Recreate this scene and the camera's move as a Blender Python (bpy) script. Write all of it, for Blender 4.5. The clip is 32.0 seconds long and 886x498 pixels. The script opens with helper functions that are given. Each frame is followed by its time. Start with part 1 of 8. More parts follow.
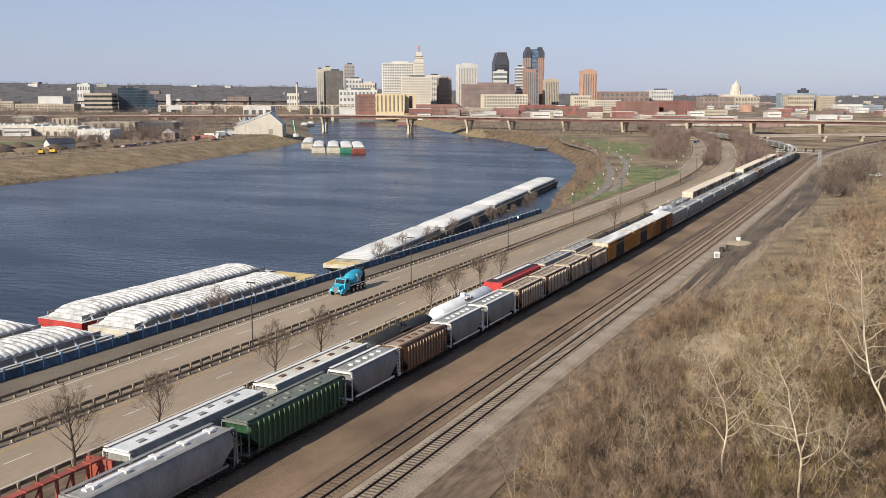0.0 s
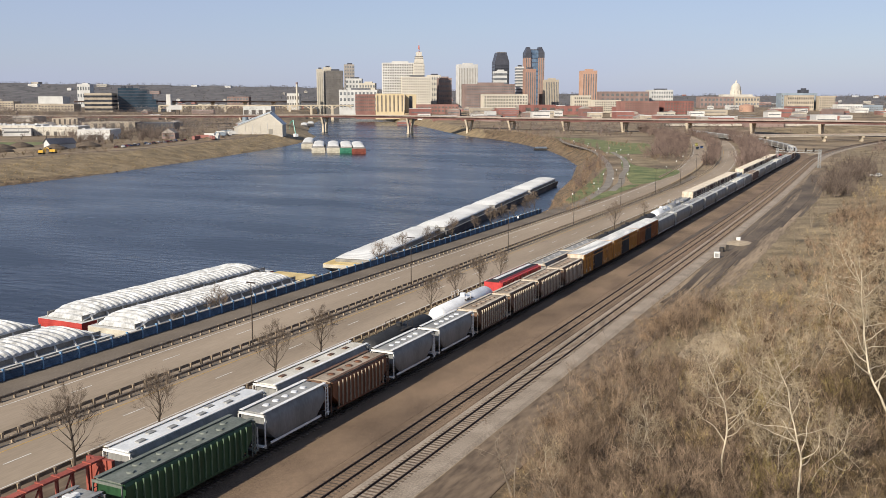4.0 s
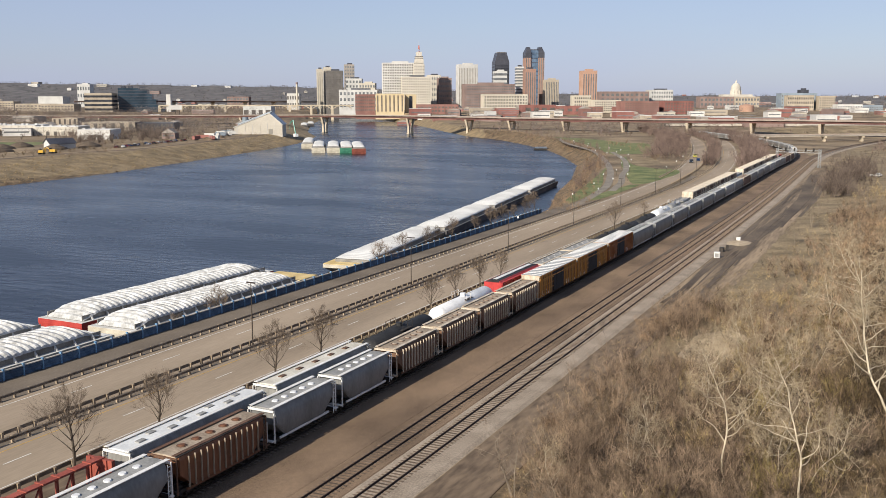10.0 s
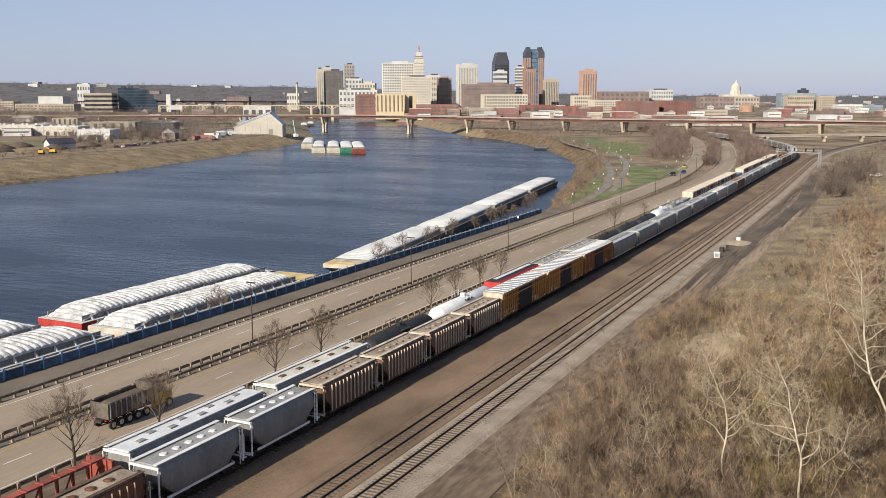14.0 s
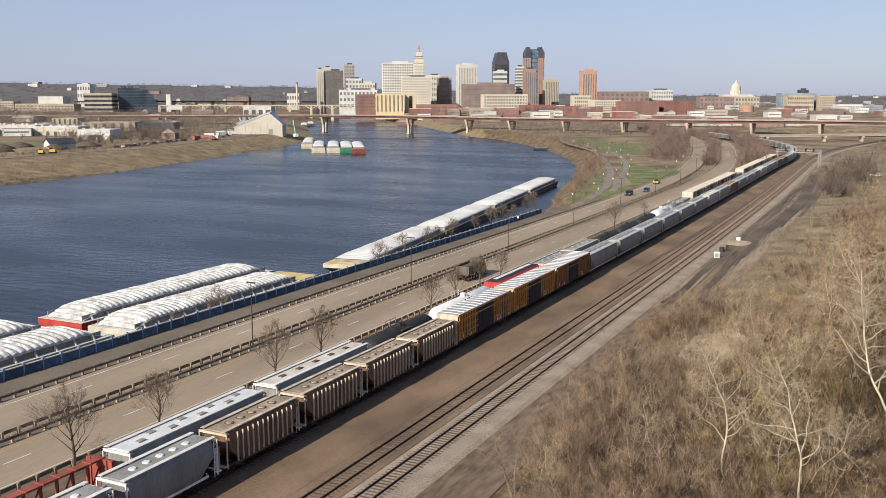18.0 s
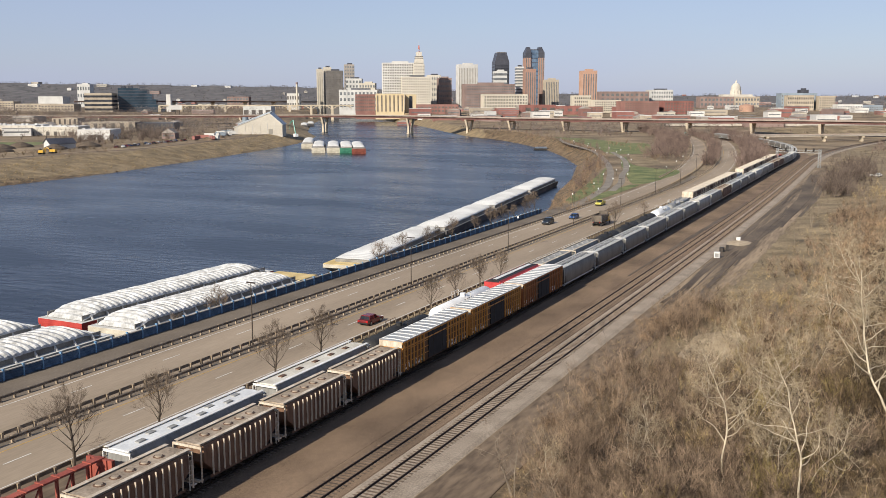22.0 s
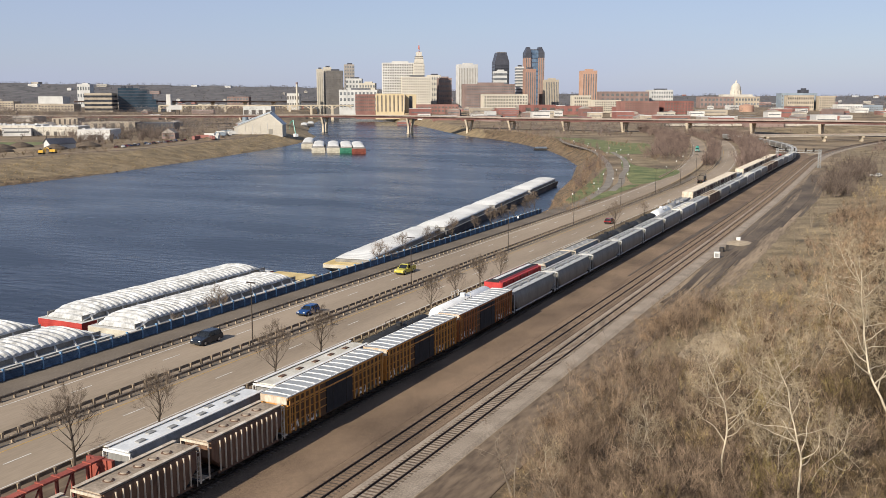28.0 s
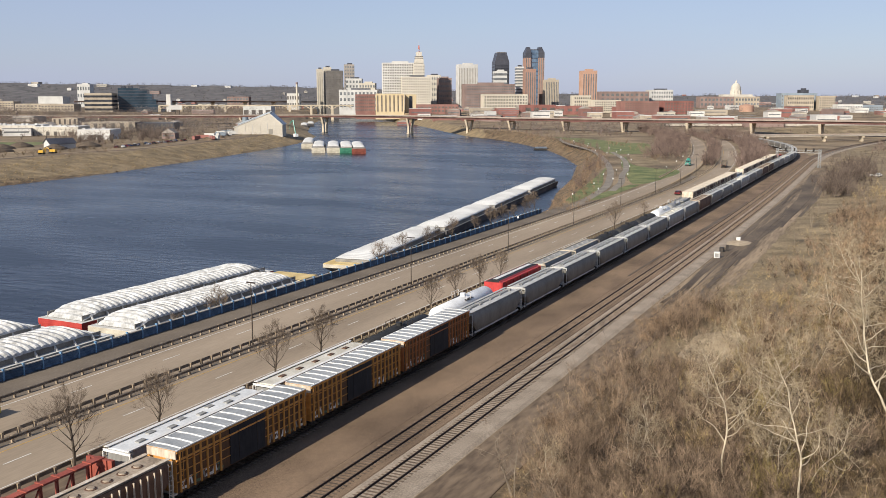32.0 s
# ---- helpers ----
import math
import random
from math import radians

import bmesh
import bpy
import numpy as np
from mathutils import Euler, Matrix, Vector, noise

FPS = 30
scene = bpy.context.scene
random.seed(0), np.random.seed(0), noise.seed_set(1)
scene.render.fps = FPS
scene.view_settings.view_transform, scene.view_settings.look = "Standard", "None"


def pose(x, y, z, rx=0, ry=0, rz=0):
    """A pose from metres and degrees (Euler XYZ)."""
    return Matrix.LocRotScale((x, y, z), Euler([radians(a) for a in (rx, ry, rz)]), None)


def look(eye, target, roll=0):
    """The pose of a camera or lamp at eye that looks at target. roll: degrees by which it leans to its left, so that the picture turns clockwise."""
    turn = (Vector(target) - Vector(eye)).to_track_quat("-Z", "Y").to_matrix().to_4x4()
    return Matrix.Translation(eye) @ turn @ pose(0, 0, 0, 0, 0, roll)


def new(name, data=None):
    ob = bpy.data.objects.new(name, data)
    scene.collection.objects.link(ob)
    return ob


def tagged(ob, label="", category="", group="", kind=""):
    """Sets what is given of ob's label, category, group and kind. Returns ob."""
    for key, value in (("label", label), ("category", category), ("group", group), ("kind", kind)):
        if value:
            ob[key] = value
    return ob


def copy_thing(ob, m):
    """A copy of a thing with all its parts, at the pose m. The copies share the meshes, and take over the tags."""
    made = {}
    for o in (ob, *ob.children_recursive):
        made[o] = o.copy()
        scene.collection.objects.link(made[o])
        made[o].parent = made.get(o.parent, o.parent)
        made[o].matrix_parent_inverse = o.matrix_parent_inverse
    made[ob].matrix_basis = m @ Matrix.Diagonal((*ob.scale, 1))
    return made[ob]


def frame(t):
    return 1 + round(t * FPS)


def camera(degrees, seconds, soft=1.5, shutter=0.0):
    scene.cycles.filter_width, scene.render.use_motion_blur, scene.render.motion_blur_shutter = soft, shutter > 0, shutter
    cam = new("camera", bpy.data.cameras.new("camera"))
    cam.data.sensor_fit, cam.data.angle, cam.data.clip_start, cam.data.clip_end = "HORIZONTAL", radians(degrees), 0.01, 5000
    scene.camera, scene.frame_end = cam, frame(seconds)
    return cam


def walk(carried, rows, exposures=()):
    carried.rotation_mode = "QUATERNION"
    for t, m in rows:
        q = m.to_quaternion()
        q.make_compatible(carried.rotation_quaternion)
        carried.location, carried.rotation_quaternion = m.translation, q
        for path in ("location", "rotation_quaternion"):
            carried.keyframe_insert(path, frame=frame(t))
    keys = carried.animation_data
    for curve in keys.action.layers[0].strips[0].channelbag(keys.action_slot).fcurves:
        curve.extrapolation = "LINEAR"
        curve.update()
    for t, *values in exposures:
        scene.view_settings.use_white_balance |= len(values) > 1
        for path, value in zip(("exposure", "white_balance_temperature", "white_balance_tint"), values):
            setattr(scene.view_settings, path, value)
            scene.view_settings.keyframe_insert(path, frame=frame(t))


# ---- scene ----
# Camera: fixed on the bluff, looking up the river. World y runs along the straight rails.
cam = camera(50.84, 32.0, soft=0.85)
VIEW = look((0, 0, 34.3), (-443.81 * 0.98705, 896.11 * 0.98705, 34.3 - 160.4))
walk(cam, [(0, VIEW), (32, VIEW)], exposures=((0, 0.36), (32, 0.36)))

# ---- light ----
SUN_ELEVATION, SUN_AZIMUTH = radians(29), radians(190)   # behind the camera, a little from the river side
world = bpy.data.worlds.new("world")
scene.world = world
world.use_nodes = True
wn = world.node_tree.nodes
sky = wn.new("ShaderNodeTexSky")
sky.sky_type, sky.sun_disc = "NISHITA", False
sky.sun_elevation, sky.sun_rotation = SUN_ELEVATION, SUN_AZIMUTH
sky.air_density, sky.dust_density, sky.ozone_density = 1.0, 0.6, 3.0
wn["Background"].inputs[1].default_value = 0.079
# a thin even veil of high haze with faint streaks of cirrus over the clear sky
wl = world.node_tree.links
wco, wmp, wno = wn.new("ShaderNodeTexCoord"), wn.new("ShaderNodeMapping"), wn.new("ShaderNodeTexNoise")
wmp.inputs["Scale"].default_value = (1.2, 1.2, 7.0)
wno.inputs["Scale"].default_value, wno.inputs["Detail"].default_value = 2.2, 7
wl.new(wco.outputs["Generated"], wmp.inputs[0])
wl.new(wmp.outputs[0], wno.inputs["Vector"])
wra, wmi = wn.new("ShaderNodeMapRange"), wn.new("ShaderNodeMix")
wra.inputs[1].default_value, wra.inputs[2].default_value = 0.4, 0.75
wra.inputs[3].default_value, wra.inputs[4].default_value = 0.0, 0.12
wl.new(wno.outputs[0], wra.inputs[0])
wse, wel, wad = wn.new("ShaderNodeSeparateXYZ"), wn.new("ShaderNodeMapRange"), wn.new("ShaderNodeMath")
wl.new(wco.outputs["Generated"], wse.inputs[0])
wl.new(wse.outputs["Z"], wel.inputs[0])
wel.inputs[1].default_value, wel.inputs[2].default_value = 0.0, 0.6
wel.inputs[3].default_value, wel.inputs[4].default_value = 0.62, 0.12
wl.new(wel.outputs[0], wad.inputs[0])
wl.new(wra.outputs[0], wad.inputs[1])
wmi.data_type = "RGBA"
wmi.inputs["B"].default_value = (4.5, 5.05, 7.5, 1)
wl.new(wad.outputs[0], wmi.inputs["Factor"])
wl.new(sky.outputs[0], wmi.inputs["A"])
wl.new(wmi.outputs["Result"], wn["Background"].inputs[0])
sun = new("sun", bpy.data.lights.new("sun", "SUN"))
sun.data.energy, sun.data.angle, sun.data.color = 5.0, radians(0.6), (1.0, 0.925, 0.8)
sun_way = Vector((math.sin(SUN_AZIMUTH) * math.cos(SUN_ELEVATION), math.cos(SUN_AZIMUTH) * math.cos(SUN_ELEVATION), math.sin(SUN_ELEVATION)))
sun.matrix_world = look(sun_way * 900, (0, 0, 0))


# ---- materials ----
def material(name, low, high, rough=0.8, scale=0.6, fine=14.0, metal=0.0, bump=0.15, vary=0.12, stretch=(1, 1, 1), spec=0.4, grainy=0.5):
    """A surface between two colours: broad stains, fine grain, a little relief, and a shade of its own for each object."""
    m = bpy.data.materials.new(name)
    m.use_nodes = True
    n, l = m.node_tree.nodes, m.node_tree.links
    b = n["Principled BSDF"]
    b.inputs["Roughness"].default_value, b.inputs["Metallic"].default_value = rough, metal
    b.inputs["Specular IOR Level"].default_value = spec
    co, mp = n.new("ShaderNodeTexCoord"), n.new("ShaderNodeMapping")
    mp.inputs["Scale"].default_value = stretch
    l.new(co.outputs["Object"], mp.inputs[0])
    broad, grain = n.new("ShaderNodeTexNoise"), n.new("ShaderNodeTexNoise")
    broad.inputs["Scale"].default_value, grain.inputs["Scale"].default_value = scale, fine
    broad.inputs["Detail"].default_value, grain.inputs["Detail"].default_value = 5, 4
    for t in (broad, grain):
        l.new(mp.outputs[0], t.inputs["Vector"])
    add = n.new("ShaderNodeMath")
    add.operation = "MULTIPLY_ADD"
    l.new(grain.outputs[0], add.inputs[0])
    add.inputs[1].default_value = grainy
    l.new(broad.outputs[0], add.inputs[2])
    span = n.new("ShaderNodeMapRange")
    mid, half = 0.515 + 0.5 * grainy, 0.17 + 0.09 * grainy
    span.inputs[1].default_value, span.inputs[2].default_value = mid - half, mid + half
    l.new(add.outputs[0], span.inputs[0])
    mix = n.new("ShaderNodeMix")
    mix.data_type = "RGBA"
    mix.inputs["A"].default_value, mix.inputs["B"].default_value = (*low, 1), (*high, 1)
    l.new(span.outputs[0], mix.inputs["Factor"])
    info, val, hsv = n.new("ShaderNodeObjectInfo"), n.new("ShaderNodeMapRange"), n.new("ShaderNodeHueSaturation")
    val.inputs[3].default_value, val.inputs[4].default_value = 1 - vary, 1 + vary
    l.new(info.outputs["Random"], val.inputs[0])
    l.new(val.outputs[0], hsv.inputs["Value"])
    l.new(mix.outputs["Result"], hsv.inputs["Color"])
    l.new(hsv.outputs[0], b.inputs["Base Color"])
    if bump:
        bp = n.new("ShaderNodeBump")
        bp.inputs["Strength"].default_value, bp.inputs["Distance"].default_value = bump, 0.05
        l.new(grain.outputs[0], bp.inputs["Height"])
        l.new(bp.outputs[0], b.inputs["Normal"])
    return m


def base_colour(m):
    """The node and socket that feed a material's base colour."""
    b = m.node_tree.nodes["Principled BSDF"]
    return b.inputs["Base Color"].links[0].from_socket


SOIL = material("dry_soil", (0.1, 0.07, 0.042), (0.32, 0.235, 0.14), 0.95, 0.035, 0.5, bump=0.5, vary=0)
BALLAST = material("brown_ballast", (0.085, 0.055, 0.034), (0.29, 0.197, 0.124), 0.95, 0.14, 13, bump=0.5, vary=0, stretch=(1, 0.5, 1), grainy=1.3)
GRAVEL = material("pale_gravel", (0.21, 0.165, 0.12), (0.42, 0.34, 0.26), 0.95, 0.3, 6, bump=0.8, vary=0, grainy=1.6)
DIRT = material("tracked_dirt", (0.085, 0.058, 0.038), (0.24, 0.172, 0.112), 0.95, 0.14, 1.4, bump=0.5, vary=0, stretch=(1, 0.25, 1), grainy=1.1)
CINDER = material("dark_cinders", (0.07, 0.052, 0.038), (0.17, 0.127, 0.088), 0.95, 0.16, 2.5, bump=0.4, vary=0, stretch=(1, 0.3, 1))
LAWN = material("spring_lawn", (0.07, 0.1, 0.03), (0.23, 0.225, 0.09), 0.9, 0.12, 1.5, bump=0.3, vary=0)
STRAW = material("dry_grass", (0.115, 0.084, 0.047), (0.33, 0.247, 0.142), 0.95, 0.12, 2.2, bump=0.5, vary=0, grainy=0.8)
CONCRETE_ROAD = material("worn_concrete_road", (0.245, 0.188, 0.13), (0.365, 0.284, 0.202), 0.9, 0.12, 5, bump=0.1, vary=0, stretch=(1, 0.12, 1))
APRON = material("grey_brown_apron", (0.12, 0.095, 0.07), (0.2, 0.16, 0.12), 0.95, 0.1, 3, bump=0.2, vary=0)
CONCRETE = material("concrete", (0.34, 0.3, 0.25), (0.52, 0.47, 0.4), 0.9, 0.3, 6, vary=0.06)
WHITE_LINE = material("white_road_paint", (0.5, 0.47, 0.42), (0.75, 0.72, 0.66), 0.8, 1.5, 10, bump=0, vary=0.05)
YELLOW_LINE = material("yellow_road_paint", (0.4, 0.24, 0.06), (0.55, 0.34, 0.1), 0.8, 1.5, 10, bump=0, vary=0)
# rail rust, darkened to include the rail's own shade and shadow
RAIL_STEEL = material("shaded_rusty_rail", (0.022, 0.014, 0.01), (0.055, 0.034, 0.024), 0.6, 1, 20, metal=0.3, vary=0)
SLEEPER = material("weathered_sleeper", (0.08, 0.056, 0.038), (0.19, 0.138, 0.098), 0.95, 2, 12, vary=0.3)
GUARD_STEEL = material("weathered_guardrail", (0.11, 0.085, 0.065), (0.26, 0.215, 0.17), 0.7, 0.7, 9, metal=0.2, vary=0.1)
POST_WOOD = material("guardrail_post", (0.2, 0.15, 0.1), (0.42, 0.33, 0.235), 0.9, 2, 9, vary=0.25)
DOCK_PANEL = material("dark_blue_panel", (0.03, 0.058, 0.1), (0.085, 0.14, 0.215), 0.75, 0.9, 6, vary=0.3)
DOCK_BLUE = material("faded_blue_paint", (0.09, 0.19, 0.32), (0.21, 0.36, 0.52), 0.7, 0.6, 6, vary=0.18)
BARK = material("grey_bark", (0.05, 0.038, 0.028), (0.13, 0.1, 0.075), 0.95, 1, 8, vary=0.15, bump=0)
TWIG = material("bare_twigs", (0.1, 0.073, 0.052), (0.23, 0.175, 0.13), 0.95, 0.4, 4, vary=0.2, bump=0)
PALE_BARK = material("pale_poplar_bark", (0.32, 0.265, 0.185), (0.54, 0.455, 0.33), 0.9, 1, 6, vary=0.12, bump=0)
POLE_STEEL = material("dark_bronze_pole", (0.04, 0.032, 0.026), (0.09, 0.07, 0.055), 0.5, 1, 9, metal=0.4, vary=0.05)


# ---- mesh building ----
class Shape:
    """Gathers vertices and faces of one part."""

    def __init__(self):
        self.v, self.f = [], []

    def add(self, verts, faces):
        k = len(self.v)
        self.v += [tuple(p) for p in verts]
        self.f += [tuple(k + i for i in q) for q in faces]
        return self

    def box(self, x, y, z, sx, sy, sz, rz=0.0):
        """A box by its centre and sizes, turned by rz degrees."""
        c, s = math.cos(radians(rz)), math.sin(radians(rz))
        pts = []
        for dz in (-0.5, 0.5):
            for dx, dy in ((-0.5, -0.5), (0.5, -0.5), (0.5, 0.5), (-0.5, 0.5)):
                a, b = dx * sx, dy * sy
                pts.append((x + a * c - b * s, y + a * s + b * c, z + dz * sz))
        return self.add(pts, [(3, 2, 1, 0), (4, 5, 6, 7), (0, 1, 5, 4), (1, 2, 6, 5), (2, 3, 7, 6), (3, 0, 4, 7)])

    def span(self, x0, x1, y0, y1, z0, z1):
        return self.box((x0 + x1) / 2, (y0 + y1) / 2, (z0 + z1) / 2, x1 - x0, y1 - y0, z1 - z0)

    def tube(self, a, b, r0, r1=None, n=6, caps=True):
        """A tapered round bar from a to b."""
        r1 = r0 if r1 is None else r1
        a, b = Vector(a), Vector(b)
        w = (b - a).normalized()
        u = w.orthogonal().normalized()
        t = w.cross(u)
        pts = []
        for p, r in ((a, r0), (b, r1)):
            for i in range(n):
                g = 2 * math.pi * i / n
                pts.append(p + (u * math.cos(g) + t * math.sin(g)) * r)
        faces = [(i, (i + 1) % n, n + (i + 1) % n, n + i) for i in range(n)]
        if caps:
            faces += [tuple(range(n))[::-1], tuple(range(n, 2 * n))]
        return self.add(pts, faces)

    def extrude(self, profile, y0, y1, axis="y", caps=True):
        """A closed outline (x, z), drawn out along y (or, with axis x, an outline (y, z) along x)."""
        n = len(profile)
        pts = [((p, y, q) if axis == "y" else (y, p, q)) for y in (y0, y1) for p, q in profile]
        faces = [(i, (i + 1) % n, n + (i + 1) % n, n + i) for i in range(n)]
        if caps:
            faces += [tuple(range(n))[::-1], tuple(range(n, 2 * n))]
        return self.add(pts, faces)

    def loft(self, rings, caps=True, close=True):
        """Rings of equally many points, joined one to the next."""
        n = len(rings[0])
        pts = [p for ring in rings for p in ring]
        faces = []
        for k in range(len(rings) - 1):
            for i in range(n if close else n - 1):
                j = (i + 1) % n
                faces.append((k * n + i, k * n + j, k * n + n + j, k * n + n + i))
        if caps:
            faces += [tuple(range(n))[::-1], tuple(range(len(pts) - n, len(pts)))]
        return self.add(pts, faces)

    def mesh(self, name, mat, smooth=False):
        me = bpy.data.meshes.new(name)
        me.from_pydata(self.v, [], self.f)
        me.materials.append(mat)
        if smooth:
            me.polygons.foreach_set("use_smooth", [True] * len(me.polygons))
        me.update()
        return me


def fix_normals(me):
    bm = bmesh.new()
    bm.from_mesh(me)
    bmesh.ops.recalc_face_normals(bm, faces=bm.faces)
    bm.to_mesh(me)
    bm.free()
    return me


def part(name, shape, mat, parent=None, label="", smooth=False):
    """One mesh object, under a thing or a part where one is given. A ready mesh may be given for the shape."""
    me = shape if isinstance(shape, bpy.types.Mesh) else fix_normals(shape.mesh(name, mat, smooth))
    ob = new(name, me)
    if parent:
        ob.parent = parent
    return tagged(ob, label)


def thing(name, label, category, group="", kind="", at=None):
    """An Empty at a thing's base."""
    ob = new(name)
    ob.empty_display_size = 0.3
    if at is not None:
        ob.matrix_basis = at
    return tagged(ob, label, category, group, kind)


# ---- lines of the plan ----
class Line:
    """A smooth way through a few points of the plan, by its length."""

    def __init__(self, points, step=4.0):
        p = [Vector((*q, 0)) for q in points]
        p = [p[0] * 2 - p[1], *p, p[-1] * 2 - p[-2]]
        out = []
        for i in range(1, len(p) - 2):
            n = max(1, int((p[i + 1] - p[i]).length / step))
            for k in range(n):
                t = k / n
                out.append(0.5 * (2 * p[i] + (p[i + 1] - p[i - 1]) * t + (2 * p[i - 1] - 5 * p[i] + 4 * p[i + 1] - p[i + 2]) * t * t + (3 * p[i] - p[i - 1] - 3 * p[i + 1] + p[i + 2]) * t ** 3))
        out.append(p[-2])
        self.p = out
        self.s = [0.0]
        for a, b in zip(out, out[1:]):
            self.s.append(self.s[-1] + (b - a).length)
        self.length = self.s[-1]
        self.xs, self.ys = [q.x for q in out], [q.y for q in out]

    def at(self, s, off=0.0):
        """The place at length s, off metres to the right of the way, and the heading there."""
        d = 0.5
        s = min(max(s, 0.0), self.length)
        x, y = np.interp(s, self.s, self.xs), np.interp(s, self.s, self.ys)
        x0, y0 = np.interp(max(s - d, 0), self.s, self.xs), np.interp(max(s - d, 0), self.s, self.ys)
        x1, y1 = np.interp(min(s + d, self.length), self.s, self.xs), np.interp(min(s + d, self.length), self.s, self.ys)
        h = math.hypot(x1 - x0, y1 - y0)
        tx, ty = (x1 - x0) / h, (y1 - y0) / h
        return float(x + ty * off), float(y - tx * off), math.degrees(math.atan2(-tx, ty))

    def length_at(self, y):
        """The length at which the way passes the given y."""
        return float(np.interp(y, self.ys, self.s))


def ribbon(line, profile, s0, s1, step=6.0):
    """A band along a line: the outline (offset, height) is drawn out from s0 to s1."""
    n = max(1, int((s1 - s0) / step))
    rings = []
    for k in range(n + 1):
        s = s0 + (s1 - s0) * k / n
        rings.append([(*line.at(s, o)[:2], z) for o, z in profile])
    return Shape().loft(rings, caps=True)


UPPER_ROAD = Line([(-85.2, -60), (-85.2, 100), (-85.2, 280), (-86.0, 335), (-88.5, 390), (-97, 478), (-117, 603), (-149, 750), (-185, 870), (-235, 990)])
LOWER_ROAD = Line([(-73.7, -60), (-73.7, 100), (-73.7, 290), (-73.8, 345), (-75, 400), (-83, 495), (-102, 620), (-130, 755), (-160, 850), (-205, 970)])
TRACK = {}
for key, x in (("siding", -58.6), ("main", -54.3)):
    TRACK[key] = Line([(x, -60), (x, 100), (x, 220), (x - 0.8, 340), (x - 1.9, 460), (x - 2.0, 540), (x - 5.5, 590), (x - 13, 632), (x - 27, 680), (x - 46, 728), (x - 80, 795), (x - 130, 890), (x - 205, 1000)])
for key, x in (("middle", -43.75), ("outer", -39.75)):
    TRACK[key] = Line([(x, -60), (x, 100), (x, 220), (x - 0.9, 340), (x - 3.2, 460), (x - 5.0, 560), (x - 2, 640), (x + 8, 730), (x + 30, 850), (x + 62, 1000)])

# ---- ground and water ----
RIGHT_BANK = ((-99.6, -400), (-99.6, 252), (-110, 300), (-137, 389), (-154, 460), (-183, 557), (-217, 632), (-256, 707), (-305, 782), (-372, 874), (-426, 923), (-506, 1031), (-667, 1261), (-840, 1480), (-1034, 1700), (-1169, 1836), (-1700, 2400))
LEFT_BANK = ((-380, -400), (-386, 304), (-399, 387), (-417, 452), (-440, 535), (-470, 629), (-504, 718), (-574, 850), (-658, 956), (-829, 1213), (-1073, 1621), (-1200, 1836), (-1735, 2400))
WATER = -7.5


def ground_height(x, y):
    x, y = np.asarray(x, float), np.asarray(y, float)
    xr = np.interp(y, [p[1] for p in RIGHT_BANK], [p[0] for p in RIGHT_BANK])
    xl = np.interp(y, [p[1] for p in LEFT_BANK], [p[0] for p in LEFT_BANK])
    wr = np.interp(y, [252, 275, 330], [1.6, 5, 13])
    slope = np.interp(y, [250, 700, 1000], [1.0, 0.82, 0.78])
    dr, dl = (x - xr) * slope, (xl - x) * 0.88
    wl = np.interp(y, [355, 420, 480], [50, 42, 29])
    land = np.maximum(dr / wr, dl / wl)
    z = np.clip(-7.5 + 7.5 * land, -11, 0)
    z = np.where(y > 2390, 0, z)
    # the bluff side rises a little, the town stands higher, hills close the distance
    z = z + np.clip((x + 27) * 0.09, 0, 7) * np.clip((600 - y) / 300, 0, 1)
    far, way = np.hypot(x, y), np.degrees(np.arctan2(x, y))
    z = z + np.clip((far - 1250) / 500, 0, 1) * 9 * (land >= 0.99)
    top = np.interp(way, [-75, -53, -42, -34, -26, -17, -9, 0, 40], [96, 92, 85, 78, 64, 48, 41, 39, 38]) + 1.8 * np.sin(way * 1.7) + 1.0 * np.sin(way * 4.1 + 1)
    t = np.clip((far - 2700) / 1500, 0, 1)
    z = z + (top - 9) * t * t * (3 - 2 * t)
    return z


def polar_sheet(name, radii, angles, mat, height):
    r, a = np.meshgrid(radii, angles, indexing="ij")
    x, y = r * np.sin(a), r * np.cos(a)
    z = height(x, y)
    n, m = r.shape
    idx = np.arange(n * m).reshape(n, m)
    nxt = np.roll(idx, -1, axis=1)
    f = np.stack([idx[:-1], idx[1:], nxt[1:], nxt[:-1]], -1).reshape(-1, 4)
    me = bpy.data.meshes.new(name)
    me.from_pydata(np.stack([x, y, z], -1).reshape(-1, 3).tolist(), [], f[:, ::-1].tolist())
    me.materials.append(mat)
    me.polygons.foreach_set("use_smooth", [True] * len(me.polygons))
    me.update()
    return me


radii = np.concatenate([[0.01], np.geomspace(8, 330, 110), np.linspace(333, 820, 165), np.geomspace(830, 4900, 85)])
angles = np.radians(np.concatenate([np.arange(-58, 6, 0.32), np.arange(6, 302, 6)]))
ground = new("ground", polar_sheet("ground", radii, angles, SOIL, ground_height))
LITTER = material("leaf_litter", (0.042, 0.028, 0.016), (0.25, 0.175, 0.098), 0.95, 0.22, 2.2, bump=0.6, vary=0)
# hill colour is greyed to hold the haze of distance
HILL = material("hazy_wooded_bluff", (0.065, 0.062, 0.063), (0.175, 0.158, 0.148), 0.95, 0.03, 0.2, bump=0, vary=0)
for extra in (STRAW, LITTER, HILL):
    ground.data.materials.append(extra)
mid = np.empty(len(ground.data.polygons) * 3)
ground.data.polygons.foreach_get("center", mid)
mid = mid.reshape(-1, 3)
